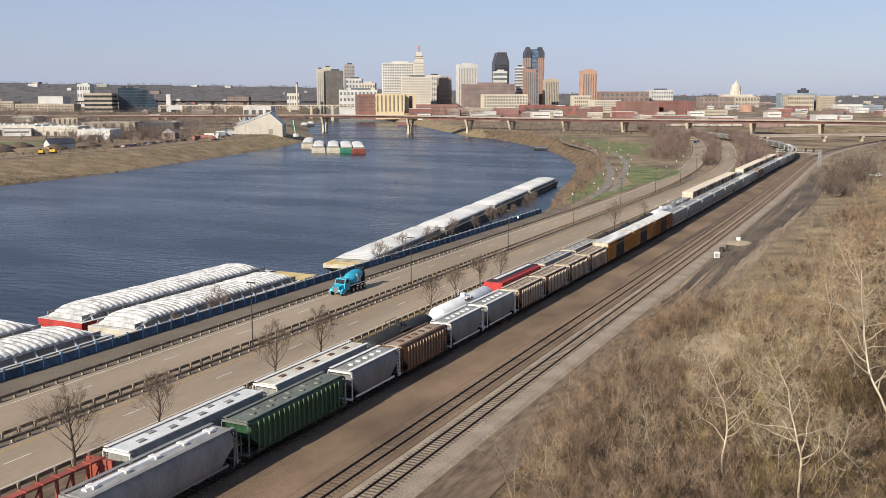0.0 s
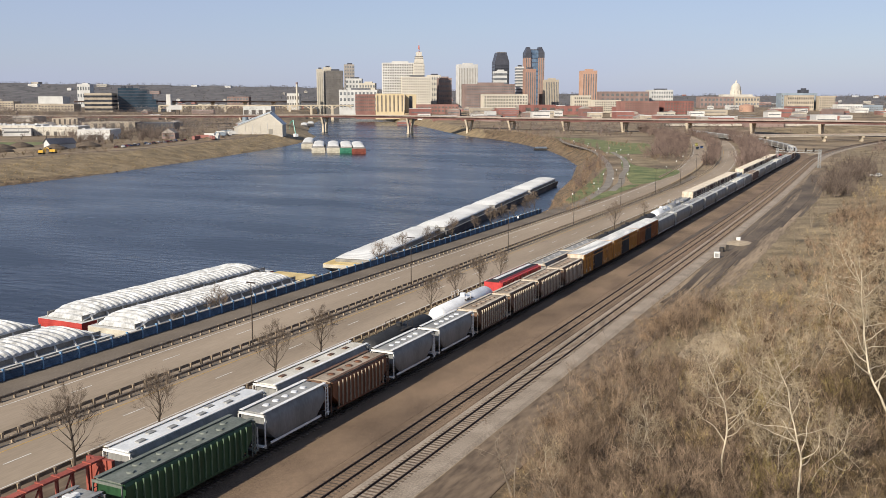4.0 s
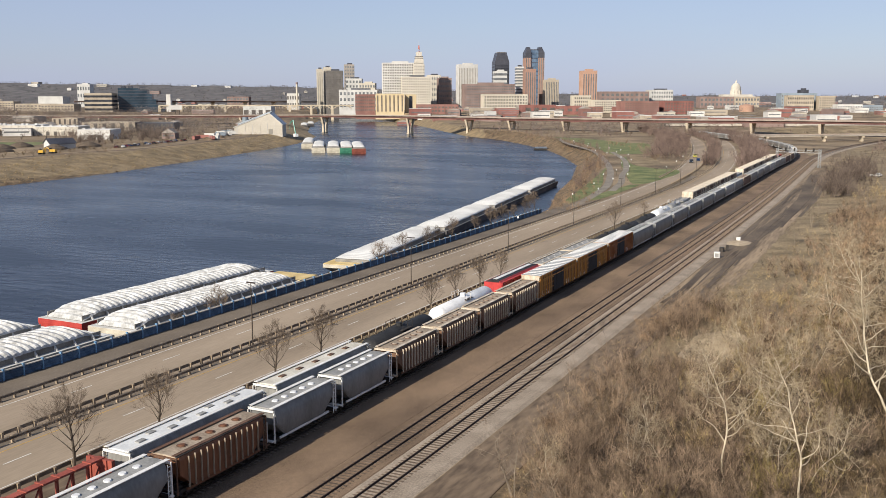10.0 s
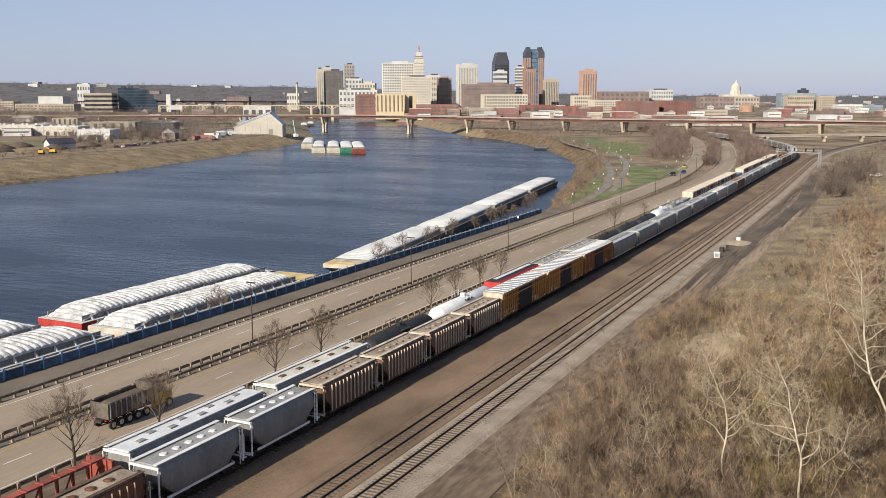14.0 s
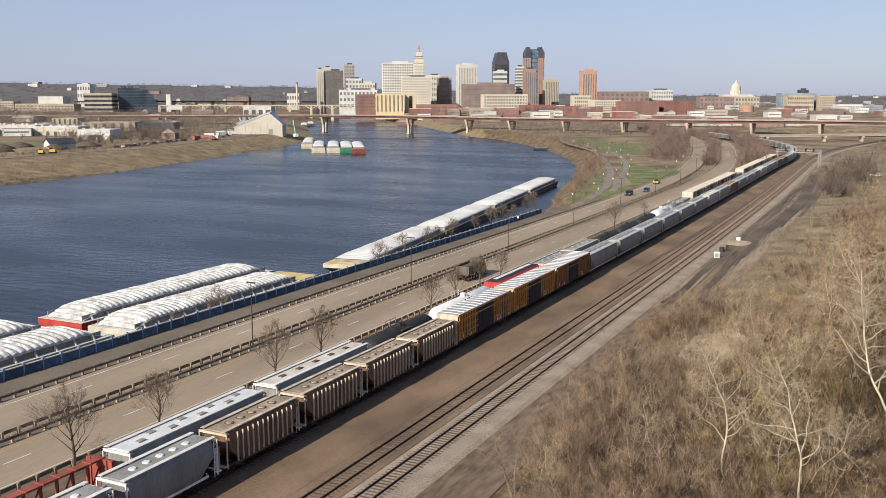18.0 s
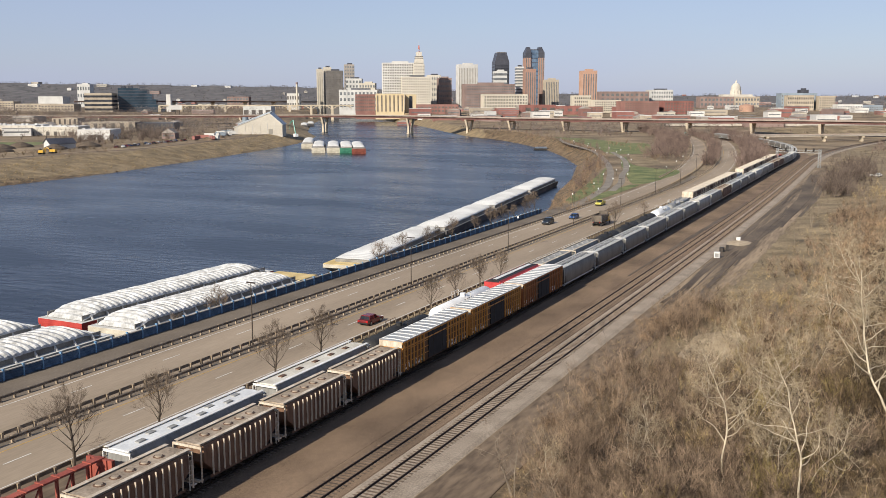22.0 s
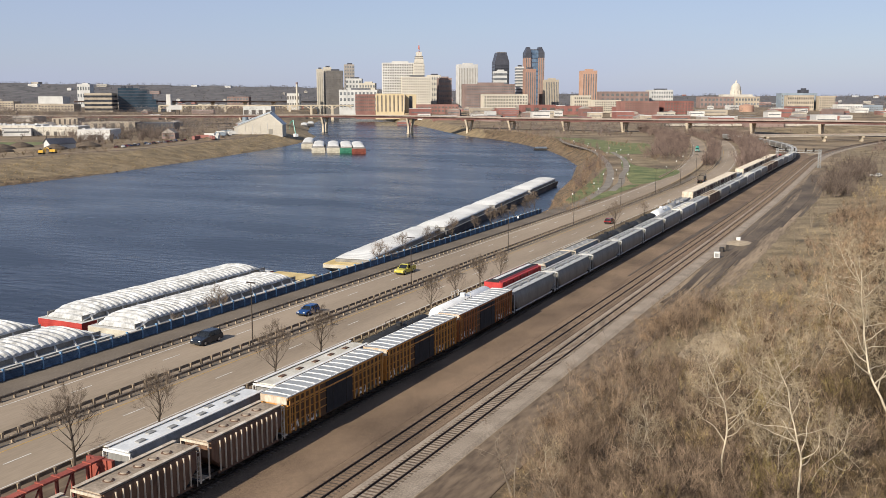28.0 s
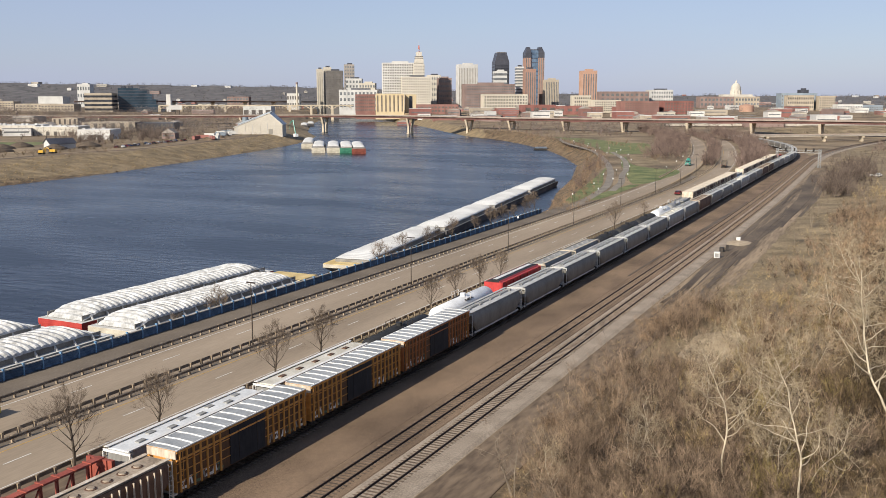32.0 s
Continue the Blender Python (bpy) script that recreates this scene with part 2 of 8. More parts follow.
kind = np.where((mid[:, 0] < -300) & (mid[:, 2] < -0.2) & (mid[:, 0] < -99), 1, np.where((mid[:, 0] > -34) & (mid[:, 1] < 720), np.where((mid[:, 1] < 132 + 0.6 * mid[:, 0] + 8 * np.sin(mid[:, 0] * 0.7)) | (mid[:, 0] > -7 + 3 * np.sin(mid[:, 1] * 0.2)) & (mid[:, 1] < 235), 2, 1), 0))
kind = np.where((mid[:, 0] > -400) & (mid[:, 0] < -99) & (mid[:, 1] > 255) & (mid[:, 1] < 1000) & (mid[:, 2] < -0.2), 2, kind)
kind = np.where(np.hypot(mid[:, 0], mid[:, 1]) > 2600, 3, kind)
ground.data.polygons.foreach_set("material_index", kind.astype(int))
tagged(ground, "brown dry earth with grass and low banks by the river", "ground", kind="structure")


def water_material():
    m = bpy.data.materials.new("river_water")
    m.use_nodes = True
    n, l = m.node_tree.nodes, m.node_tree.links
    b = n["Principled BSDF"]
    b.inputs["Roughness"].default_value = 0.22
    b.inputs["Specular IOR Level"].default_value = 0.38
    b.inputs["IOR"].default_value = 1.33
    co, mp = n.new("ShaderNodeTexCoord"), n.new("ShaderNodeMapping")
    l.new(co.outputs["Object"], mp.inputs[0])
    mp.inputs["Rotation"].default_value = (0, 0, radians(-26))
    mp.inputs["Scale"].default_value = (0.35, 1, 1)
    small, gust = n.new("ShaderNodeTexNoise"), n.new("ShaderNodeTexNoise")
    small.inputs["Scale"].default_value, small.inputs["Detail"].default_value = 0.42, 5
    gust.inputs["Scale"].default_value, gust.inputs["Detail"].default_value = 0.03, 7
    l.new(mp.outputs[0], small.inputs["Vector"])
    l.new(mp.outputs[0], gust.inputs["Vector"])
    span = n.new("ShaderNodeMapRange")
    span.inputs[1].default_value, span.inputs[2].default_value = 0.35, 0.7
    span.inputs[3].default_value, span.inputs[4].default_value = 0.3, 0.85
    l.new(gust.outputs[0], span.inputs[0])
    bp = n.new("ShaderNodeBump")
    bp.inputs["Distance"].default_value = 0.5
    l.new(span.outputs[0], bp.inputs["Strength"])
    glaze = n.new("ShaderNodeMapRange")
    glaze.inputs[1].default_value, glaze.inputs[2].default_value = 0.38, 0.66
    glaze.inputs[3].default_value, glaze.inputs[4].default_value = 0.3, 0.16
    l.new(gust.outputs[0], glaze.inputs[0])
    l.new(glaze.outputs[0], b.inputs["Roughness"])
    l.new(small.outputs[0], bp.inputs["Height"])
    l.new(bp.outputs[0], b.inputs["Normal"])
    b.inputs["Base Color"].default_value = (0.006, 0.011, 0.021, 1)
    return m


WATER_SURFACE = water_material()
sheet = Shape().add([(-2200, -400, WATER), (-90, -400, WATER), (-90, 2400, WATER), (-2200, 2400, WATER)], [(0, 1, 2, 3)])
tagged(part("water", sheet, WATER_SURFACE), "dark blue river with wind ripples", "river", kind="structure")

# ---- roads ----
def flat_band(line, a, b, z, s0, s1, drop=0.12, step=6.0):
    """A band with a thin body between the offsets a and b."""
    return ribbon(line, [(a, z - drop), (b, z - drop), (b, z), (a, z)], s0, s1, step)


def road(line, name, inner):
    """One carriageway of two lanes: concrete, edge lines, broken lane line. inner: the side of the median."""
    ob = part(name, flat_band(line, -4.85, 4.85, 0.06, 0, line.length), CONCRETE_ROAD)
    tagged(ob, "tan worn concrete carriageway with two lanes", "road", kind="structure")
    part("edge_line", flat_band(line, -inner * 3.85 - 0.07, -inner * 3.85 + 0.07, 0.068, 0, line.length, 0.02), WHITE_LINE, ob, "white edge line")
    part("edge_line", flat_band(line, inner * 3.55 - 0.07, inner * 3.55 + 0.07, 0.068, 0, line.length, 0.02), YELLOW_LINE, ob, "faded yellow edge line")
    return ob


upper = road(UPPER_ROAD, "road_upper", 1)
lower = road(LOWER_ROAD, "road_lower", -1)
for ob, line, off, first in ((upper, UPPER_ROAD, -0.75, 61.4), (lower, LOWER_ROAD, -0.7, 42.9)):
    s = line.length_at(first)
    while s < line.length - 40:
        part("lane_dash", flat_band(line, off - 0.07, off + 0.07, 0.068, s - 1.6, s + 1.6, 0.02, 2), WHITE_LINE, ob)
        s += 15.24

# median strip, paved dock apron, verge between the road and the sidings
med = Line([((a + b) / 2, (c + d) / 2) for a, b, c, d in zip(UPPER_ROAD.xs[::12], LOWER_ROAD.xs[::12], UPPER_ROAD.ys[::12], LOWER_ROAD.ys[::12])])
tagged(part("median", flat_band(med, -1.0, 1.0, 0.05, 0, med.length_at(420)), APRON), "narrow paved median between guardrails", "median", kind="structure")
tagged(part("dock_apron", flat_band(UPPER_ROAD, -12.2, -4.87, 0.03, 0, UPPER_ROAD.length_at(300)), APRON), "grey-brown paved strip beside the dock wall", "pavement", kind="structure")
tagged(part("verge", flat_band(LOWER_ROAD, 4.9, 12.4, 0.03, 0, LOWER_ROAD.length_at(92)), DIRT), "dark bare earth verge between road and railway", "ground", kind="structure")
tagged(part("verge", flat_band(LOWER_ROAD, 4.9, 12.4, 0.03, LOWER_ROAD.length_at(92), LOWER_ROAD.length_at(520)), STRAW), "dry grass verge between road and railway", "grass", kind="structure")


def guardrail(line, off, s0, s1, side, label, near=210.0):
    """A steel beam rail on posts. Posts past near metres are joined."""
    ob = thing("guardrail", label, "guardrail", "highway guardrails", at=pose(*line.at(s0, off)[:2], 0))
    x0, y0 = line.at(s0, off)[:2]
    inv = Matrix.Translation((-x0, -y0, 0))
    n = 6
    prof = [(0.0, 0.36), (0.08, 0.42), (0.08, 0.5), (0.01, 0.555), (0.08, 0.61), (0.08, 0.69), (0.0, 0.75), (-0.02, 0.75), (-0.02, 0.36)]
    beam = ribbon(line, [(off + side * p, z + 0.05) for p, z in prof], s0, s1, 8)
    beam.v = [(x - x0, y - y0, z) for x, y, z in beam.v]
    part("rail_beam", beam, GUARD_STEEL, ob)
    post = fix_normals(Shape().box(0, 0, 0.4, 0.24, 0.26, 0.8).mesh("post", POST_WOOD))
    rest = Shape()
    s = s0 + 1
    while s < s1:
        x, y, h = line.at(s, off - side * 0.13)
        if s - s0 < near:
            p = part("post", post, None, ob)
            p.matrix_basis = pose(x - x0, y - y0, 0, 0, 0, h)
        else:
            rest.box(x - x0, y - y0, 0.43, 0.2, 0.22, 0.86, h)
        s += 2.0
    if rest.v:
        tagged(part("post_row", rest, POST_WOOD, ob), kind="stuff")


g0 = UPPER_ROAD.length_at(40)
guardrail(UPPER_ROAD, -5.15, g0, UPPER_ROAD.length_at(300), 1, "long steel beam guardrail along the dock side")
guardrail(UPPER_ROAD, 5.0, g0, UPPER_ROAD.length_at(560), -1, "steel beam guardrail on the median, river side")
guardrail(LOWER_ROAD, -4.75, g0, LOWER_ROAD.length_at(560), 1, "steel beam guardrail on the median, railway side")
guardrail(LOWER_ROAD, 5.6, LOWER_ROAD.length_at(32), LOWER_ROAD.length_at(430), -1, "steel beam guardrail along the railway side")
guardrail(UPPER_ROAD, -5.15, UPPER_ROAD.length_at(400), UPPER_ROAD.length_at(800), 1, "steel beam guardrail on the outside of the bend", 0)


# ---- railway ----
def track(key, label, near):
    line = TRACK[key]
    x0 = line.at(0)[0]
    ob = thing("railway_track", label, "railway track", "railway tracks", "structure", at=pose(x0, 0, 0))
    for side in (-1, 1):
        prof = [(-0.08, 0.2), (0.08, 0.2), (0.025, 0.24), (0.042, 0.31), (0.042, 0.36), (-0.042, 0.36), (-0.042, 0.31), (-0.025, 0.24)]
        rail = ribbon(line, [(side * 0.753 + p, z) for p, z in prof], 0, line.length, 10)
        rail.v = [(x - x0, y, z) for x, y, z in rail.v]
        part("rail", rail, RAIL_STEEL, ob)
    tie = fix_normals(Shape().box(0, 0, 0, 2.6, 0.24, 0.2).mesh("sleeper", SLEEPER))
    rest = Shape()
    s, i = line.length_at(46), 0
    while s < line.length_at(560):
        x, y, h = line.at(s)
        w = random.uniform(-1.6, 1.6)
        if i < near:
            p = part("sleeper", tie, None, ob)
            p.matrix_basis = pose(x - x0 + random.uniform(-0.06, 0.06), y, 0.105, 0, 0, h + w)
        else:
            rest.box(x - x0, y, 0.12, 2.6, 0.24, 0.2, h + w)
        s += 0.62
        i += 1
    tagged(part("sleeper_row", rest, SLEEPER, ob), kind="stuff")


for key, near, label in (("middle", 150, "worn railway track on brown ballast"), ("outer", 150, "railway track on pale gravel ballast"), ("main", 0, "railway track under the passing freight train"), ("siding", 0, "siding track under the standing freight cars")):
    track(key, label, near)


def bed(line, a, b, top, slope, mat, label, s1):
    ob = part("ballast_bed", ribbon(line, [(a - slope, -0.05), (b + slope, -0.05), (b, top), (a, top)], 0, s1, 8), mat)
    tagged(ob, label, "ballast", kind="structure")


bed(TRACK["main"], -7.2, 8.3, 0.13, 0.5, BALLAST, "brown gravel bed between the tracks", TRACK["main"].length)
bed(TRACK["middle"], -1.9, 1.9, 0.17, 0.4, BALLAST, "brown ballast bed", TRACK["middle"].length)
bed(TRACK["outer"], -1.7, 3.0, 0.175, 0.7, GRAVEL, "pale gravel ballast bed", TRACK["outer"].length)
tagged(part("dirt_road", flat_band(TRACK["outer"], 3.7, 9.5, 0.07, 0, TRACK["outer"].length_at(150)), DIRT), "bare earth service road with wheel ruts", "road", kind="structure")

# ---- dock wall ----
dock = thing("dock_wall", "blue painted steel dock wall with posts and cap rail", "dock wall", at=pose(-97.6, 40, 0))
DOCK = Line([(-98.3, 40), (-97.2, 70), (-97.0, 110), (-96.9, 200), (-97.3, 262)])
wall_panel = fix_normals(Shape().extrude([(-0.05, -0.2), (0.05, -0.2), (0.05, 1.15), (-0.05, 1.15)], -1.35, 1.35).box(0.09, 0, 0.25, 0.1, 2.7, 0.14).box(0.09, 0, 0.65, 0.1, 2.7, 0.14).box(0.09, 0, 1.02, 0.1, 2.7, 0.14).mesh("panel", DOCK_PANEL))
wall_post = fix_normals(Shape().box(0.08, 0, 0.65, 0.26, 0.2, 1.7).box(0.05, 0, 1.52, 0.34, 0.3, 0.06).mesh("post", DOCK_BLUE))
s = 0.0
while s < DOCK.length - 1:
    x, y, h = DOCK.at(s)
    part("post", wall_post, None, dock).matrix_basis = pose(x + 97.6, y - 40, 0, 0, 0, h)
    x, y, h = DOCK.at(s + 1.45)
    part("panel", wall_panel, None, dock).matrix_basis = pose(x + 97.6, y - 40, random.uniform(-0.04, 0.04), 0, random.uniform(-1, 1), h)
    s += 2.9
cap = ribbon(DOCK, [(-0.16, 1.2), (0.16, 1.2), (0.16, 1.32), (-0.16, 1.32)], 0, DOCK.length)
cap.v = [(x + 97.6, y - 40, z) for x, y, z in cap.v]
part("cap_rail", cap, CONCRETE, dock, "weathered pale cap rail")

# ---- barges ----
COVER = material("white_fibreglass_cover", (0.27, 0.265, 0.25), (0.7, 0.69, 0.67), 0.55, 0.6, 2.5, vary=0.06, bump=0.05)
COVER_DULL = material("dull_white_cover", (0.46, 0.45, 0.43), (0.66, 0.65, 0.62), 0.6, 0.15, 3, vary=0.04, bump=0.05)
HULLS = {
    "red": material("red_hull", (0.3, 0.03, 0.025), (0.52, 0.07, 0.055), 0.6, 0.4, 5, vary=0.05),
    "black": material("black_hull", (0.03, 0.03, 0.032), (0.11, 0.1, 0.1), 0.7, 0.3, 4, vary=0.1),
    "cream": material("cream_hull", (0.36, 0.32, 0.25), (0.6, 0.55, 0.45), 0.7, 0.4, 5, vary=0.05),
    "green": material("green_hull", (0.02, 0.12, 0.075), (0.06, 0.24, 0.15), 0.6, 0.4, 5, vary=0.05),
    "rust": material("rust_red_hull", (0.12, 0.03, 0.02), (0.28, 0.08, 0.05), 0.8, 0.4, 5, vary=0.05),
    "yellow": material("yellow_deck", (0.46, 0.32, 0.12), (0.72, 0.56, 0.28), 0.8, 0.4, 5, vary=0.05),
}
STAY = material("white_stay_paint", (0.5, 0.48, 0.44), (0.7, 0.68, 0.64), 0.7, 0.4, 5, vary=0.05)
# coaming grey is darkened for the shade on its unlit side
COAMING = material("shaded_grey_coaming", (0.16, 0.15, 0.135), (0.3, 0.285, 0.26), 0.7, 0.4, 5, vary=0.05)


def barge(x, y, turn, hull, end="", length=58.0, width=11.0, covers=True, deck=-5.3, label="", ribbed=True, plain=False, rise=None):
    """A hopper barge: raked hull, coaming and arched ribbed covers. end: the colour of its open bow deck."""
    ob = thing("barge", label, "barge", "moored barges", at=pose(x, y, WATER, 0, 0, turn))
    h, w, L = deck - WATER, width / 2, length / 2
    side = [(-L + 0.3, -0.6), (-L, h * 0.5), (-L, h), (L, h), (L, h * 0.62), (L - 5.5, -0.6)]
    part("hull", Shape().extrude(side, -w, w, axis="x"), HULLS[hull], ob)
    part("side_deck", Shape().span(-w + 0.02, w - 0.02, -L + 0.05, L - 0.05, h, h + 0.05), STAY if not plain else COAMING, ob, "pale painted side deck")
    bow = 7.5 if end else 2.0
    y0, y1 = -L + 1.2, L - bow
    if end:
        part("bow_deck", Shape().span(-w + 0.1, w - 0.1, L - bow + 0.3, L - 0.05, h, h + 0.18), HULLS[end], ob, "yellow painted bow deck")
    for k in (-1, 1):
        part("coaming", Shape().span(k * (w - 1.15) - 0.08, k * (w - 1.15) + 0.08, y0, y1, h, h + 1.05), COAMING, ob)
    for yy in (y0, y1):
        part("coaming", Shape().span(-w + 1.0, w - 1.0, yy - 0.08, yy + 0.08, h, h + (0.9 if plain else 0.12)), COAMING, ob)
    for i in range(14 if not plain else 0):
        yy = y0 + 2 + (y1 - y0 - 4) * i / 13
        for k in (1,):
            stay = Shape().add([(k * (w - 1.05), yy - 0.14, h), (k * (w - 0.3), yy - 0.14, h), (k * (w - 1.05), yy - 0.14, h + 0.95), (k * (w - 1.05), yy + 0.14, h), (k * (w - 0.3), yy + 0.14, h), (k * (w - 1.05), yy + 0.14, h + 0.95)], [(0, 1, 2), (3, 5, 4), (0, 3, 4, 1), (1, 4, 5, 2), (2, 5, 3, 0)])
            part("coaming_stay", stay, STAY, ob)
    if not covers:
        return ob
    n_cover = 10
    step = (y1 - y0) / n_cover
    for c in range(n_cover):
        a = y0 + c * step
        rings, ribs = [], 12 if ribbed else 4
        top, half, z0 = rise or (0.7 if plain else 0.85), w - 0.85, h + 0.98 + (0.06 if c % 2 else 0.0)
        for k in range(ribs + 1):
            yy = a + step * k / ribs - 0.05 + (0.1 if k == ribs else 0)
            lift = (0.46 if not plain else 0.15) if k % 3 else 0.0
            scale = 1.0
            if c in (0, n_cover - 1) and not (plain and length > 30 and c == n_cover - 1):
                e = k / ribs if c == 0 else 1 - k / ribs
                scale = 0.05 + 0.95 * min(1, e * 1.1) ** 0.7
            low = z0
            if scale < 1 and not plain:
                low = h + 0.12 + (z0 - h - 0.12) * min(1, e * 1.5)
            ring = []
            for j in range(13):
                g = math.pi * j / 12
                ring.append((-half * math.cos(g), yy, low + (top * scale + lift) * math.sin(g) ** 0.8))
            rings.append(ring)
        part("cover", Shape().loft(rings, caps=False, close=False), COVER if not plain else COVER_DULL, ob, "" if c else "arched ribbed white cover")
    return ob


barge(-136.6, 146.5, 0.6, "red", deck=-5.9, label="red hopper barge under arched white covers")
barge(-123.6, 146.0, 1.0, "cream", "yellow", deck=-5.9, label="pale hopper barge with white covers and yellow bow")
barge(-124.5, 85.2, 1.0, "cream", deck=-5.9, label="hopper barge with ribbed white arched covers")
barge(-137.5, 84.0, 1.0, "black", deck=-5.9, label="hopper barge with white covers moored outside")
for i in range(4):
    cx, cy = -122.5 - 9.2 * i, 217.0 + 59.6 * i
    barge(cx, cy, 8.6, "black", "" if i else "", plain=True, label="dark hopper barge with long white cover")
b = barge(-119.5, 192, 188.6, "cream", "yellow", length=12, covers=False, plain=True, label="yellow-decked barge bow at the dock")
for i, hull in enumerate(("cream", "cream", "cream", "green", "rust")):
    cx, cy = ((-462, 672), (-419.5, 624.5), (-408.8, 629), (-397.6, 630), (-385.5, 628))[i]
    barge(cx, cy, 33, hull, width=10.4, length=64.0, deck=-3.5, plain=True, ribbed=True, rise=1.6, label=f"{hull} hopper barge with white cover, moored upstream")
for cx, cy in ((-770, 1110), (-800, 1170)):
    barge(cx, cy, 34, "black", plain=True, deck=-4.0, rise=1.5, label="dark barge with white covers below the bridge")

# ---- freight cars (origin on the rails at mid-length, y along the track) ----
def paint(name, low, high, rough=0.5, metal=0.0):
    return material(name, low, high, rough, 0.5, 4, metal=metal, vary=0.06, bump=0.05, stretch=(1, 1, 0.35))


CAR = {
    # body greys carry part of the side shade in their colour; roofs stay lighter
    "grey": paint("shade_toned_grey_paint", (0.115, 0.115, 0.11), (0.2, 0.198, 0.19), 0.45),
    "light": paint("shade_toned_pale_grey_paint", (0.165, 0.16, 0.15), (0.28, 0.274, 0.258), 0.45),
    "slate": paint("shade_toned_slate_paint", (0.125, 0.115, 0.098), (0.205, 0.19, 0.165), 0.55),
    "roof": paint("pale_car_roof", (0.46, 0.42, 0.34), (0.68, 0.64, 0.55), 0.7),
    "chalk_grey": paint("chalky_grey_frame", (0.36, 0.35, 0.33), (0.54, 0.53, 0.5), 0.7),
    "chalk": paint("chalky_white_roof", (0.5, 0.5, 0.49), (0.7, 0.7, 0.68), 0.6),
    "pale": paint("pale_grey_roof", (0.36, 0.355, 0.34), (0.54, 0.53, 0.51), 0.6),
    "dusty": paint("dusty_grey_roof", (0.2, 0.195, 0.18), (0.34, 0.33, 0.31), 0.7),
    "green": paint("green_car_paint", (0.008, 0.033, 0.013), (0.024, 0.075, 0.03), 0.5),
    "green_roof": paint("green_grey_roof", (0.09, 0.105, 0.085), (0.19, 0.2, 0.17), 0.7),
    "brown": paint("brown_car_paint", (0.085, 0.032, 0.014), (0.2, 0.08, 0.036), 0.7),
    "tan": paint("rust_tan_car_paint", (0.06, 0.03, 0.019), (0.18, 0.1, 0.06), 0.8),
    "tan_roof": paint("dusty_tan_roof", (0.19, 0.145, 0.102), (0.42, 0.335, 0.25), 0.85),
    "cream": paint("cream_rib_paint", (0.36, 0.27, 0.18), (0.7, 0.63, 0.52), 0.7),
    "moss": paint("pale_green_rib_paint", (0.06, 0.1, 0.06), (0.14, 0.19, 0.12), 0.6),
    "white": paint("white_frame_paint", (0.6, 0.58, 0.54), (0.8, 0.78, 0.74), 0.5),
    "yellow": paint("orange_yellow_car_paint", (0.42, 0.18, 0.035), (0.62, 0.3, 0.08), 0.6),
    "rust_orange": paint("rusty_orange_car_paint", (0.25, 0.085, 0.025), (0.42, 0.165, 0.06), 0.7),
    # brown boxcar panel, darkened for the recess shade between the posts
    "ochre": paint("shaded_brown_panel", (0.055, 0.026, 0.012), (0.13, 0.062, 0.026), 0.65),
    "silver": paint("galvanised_roof", (0.24, 0.245, 0.245), (0.4, 0.405, 0.4), 0.55, 0.0),
    "door": paint("black_door", (0.009, 0.009, 0.011), (0.026, 0.025, 0.027), 0.85),
    "black": paint("black_tank_paint", (0.01, 0.01, 0.011), (0.03, 0.03, 0.031), 0.75),
    "tank": paint("white_tank_paint", (0.6, 0.59, 0.57), (0.8, 0.79, 0.77), 0.4),
    "red": paint("red_car_paint", (0.36, 0.03, 0.03), (0.56, 0.06, 0.055), 0.5),
    "rust_red": paint("red_oxide_paint", (0.2, 0.045, 0.03), (0.36, 0.09, 0.06), 0.7),
    "under": paint("dark_underframe", (0.018, 0.015, 0.013), (0.05, 0.042, 0.036), 0.8),
    "blue": paint("grey_blue_car_paint", (0.1, 0.125, 0.165), (0.18, 0.215, 0.265), 0.5),
}
MESHES = {}


def shared(key, build, mat, smooth=False):
    """A mesh made once for all pieces of one kind."""
    if key not in MESHES:
        MESHES[key] = fix_normals(build().mesh(key[0] if isinstance(key, tuple) else key, mat, smooth))
    return MESHES[key]


def put(name, mesh, parent, x=0.0, y=0.0, z=0.0, rz=0.0, label=""):
    ob = part(name, mesh, None, parent, label)
    ob.matrix_basis = pose(x, y, z, 0, 0, rz)
    return ob


def wheel_shape():
    s = Shape()
    for x in (-0.753, 0.753):
        s.tube((x - 0.07, 0, 0), (x + 0.07, 0, 0), 0.46, n=14)
    return s.tube((-0.9, 0, 0), (0.9, 0, 0), 0.09, n=8)


def bogie(parent, y):
    frame_mesh = shared("bogie", lambda: Shape().box(-1.0, 0, 0.5, 0.16, 2.3, 0.3).box(1.0, 0, 0.5, 0.16, 2.3, 0.3).box(0, 0, 0.6, 2.3, 0.45, 0.3).box(-1.0, 0, 0.3, 0.18, 0.7, 0.3).box(1.0, 0, 0.3, 0.18, 0.7, 0.3), CAR["under"])
    b = put("bogie", frame_mesh, parent, 0, y, 0.35)
    for k in (-0.88, 0.88):
        put("wheelset", shared("wheelset", wheel_shape, CAR["under"]), b, 0, k, 0.46)
    return b


def car_base(kind, label, length, category="freight car", group=""):
    ob = thing(kind, label, category, group)
    put("underframe", shared(("underframe", length), lambda: Shape().box(0, 0, 1.05, 0.5, length, 0.4).box(0, length / 2 - 0.2, 1.05, 2.9, 0.3, 0.35).box(0, -length / 2 + 0.2, 1.05, 2.9, 0.3, 0.35), CAR["under"]), ob)
    for k in (-1, 1):
        bogie(ob, k * (length / 2 - 2.1))
        put("coupler", shared("coupler", lambda: Shape().box(0, 0, 0, 0.3, 0.9, 0.28), CAR["under"]), ob, 0, k * (length / 2 + 0.35), 1.2)
    return ob


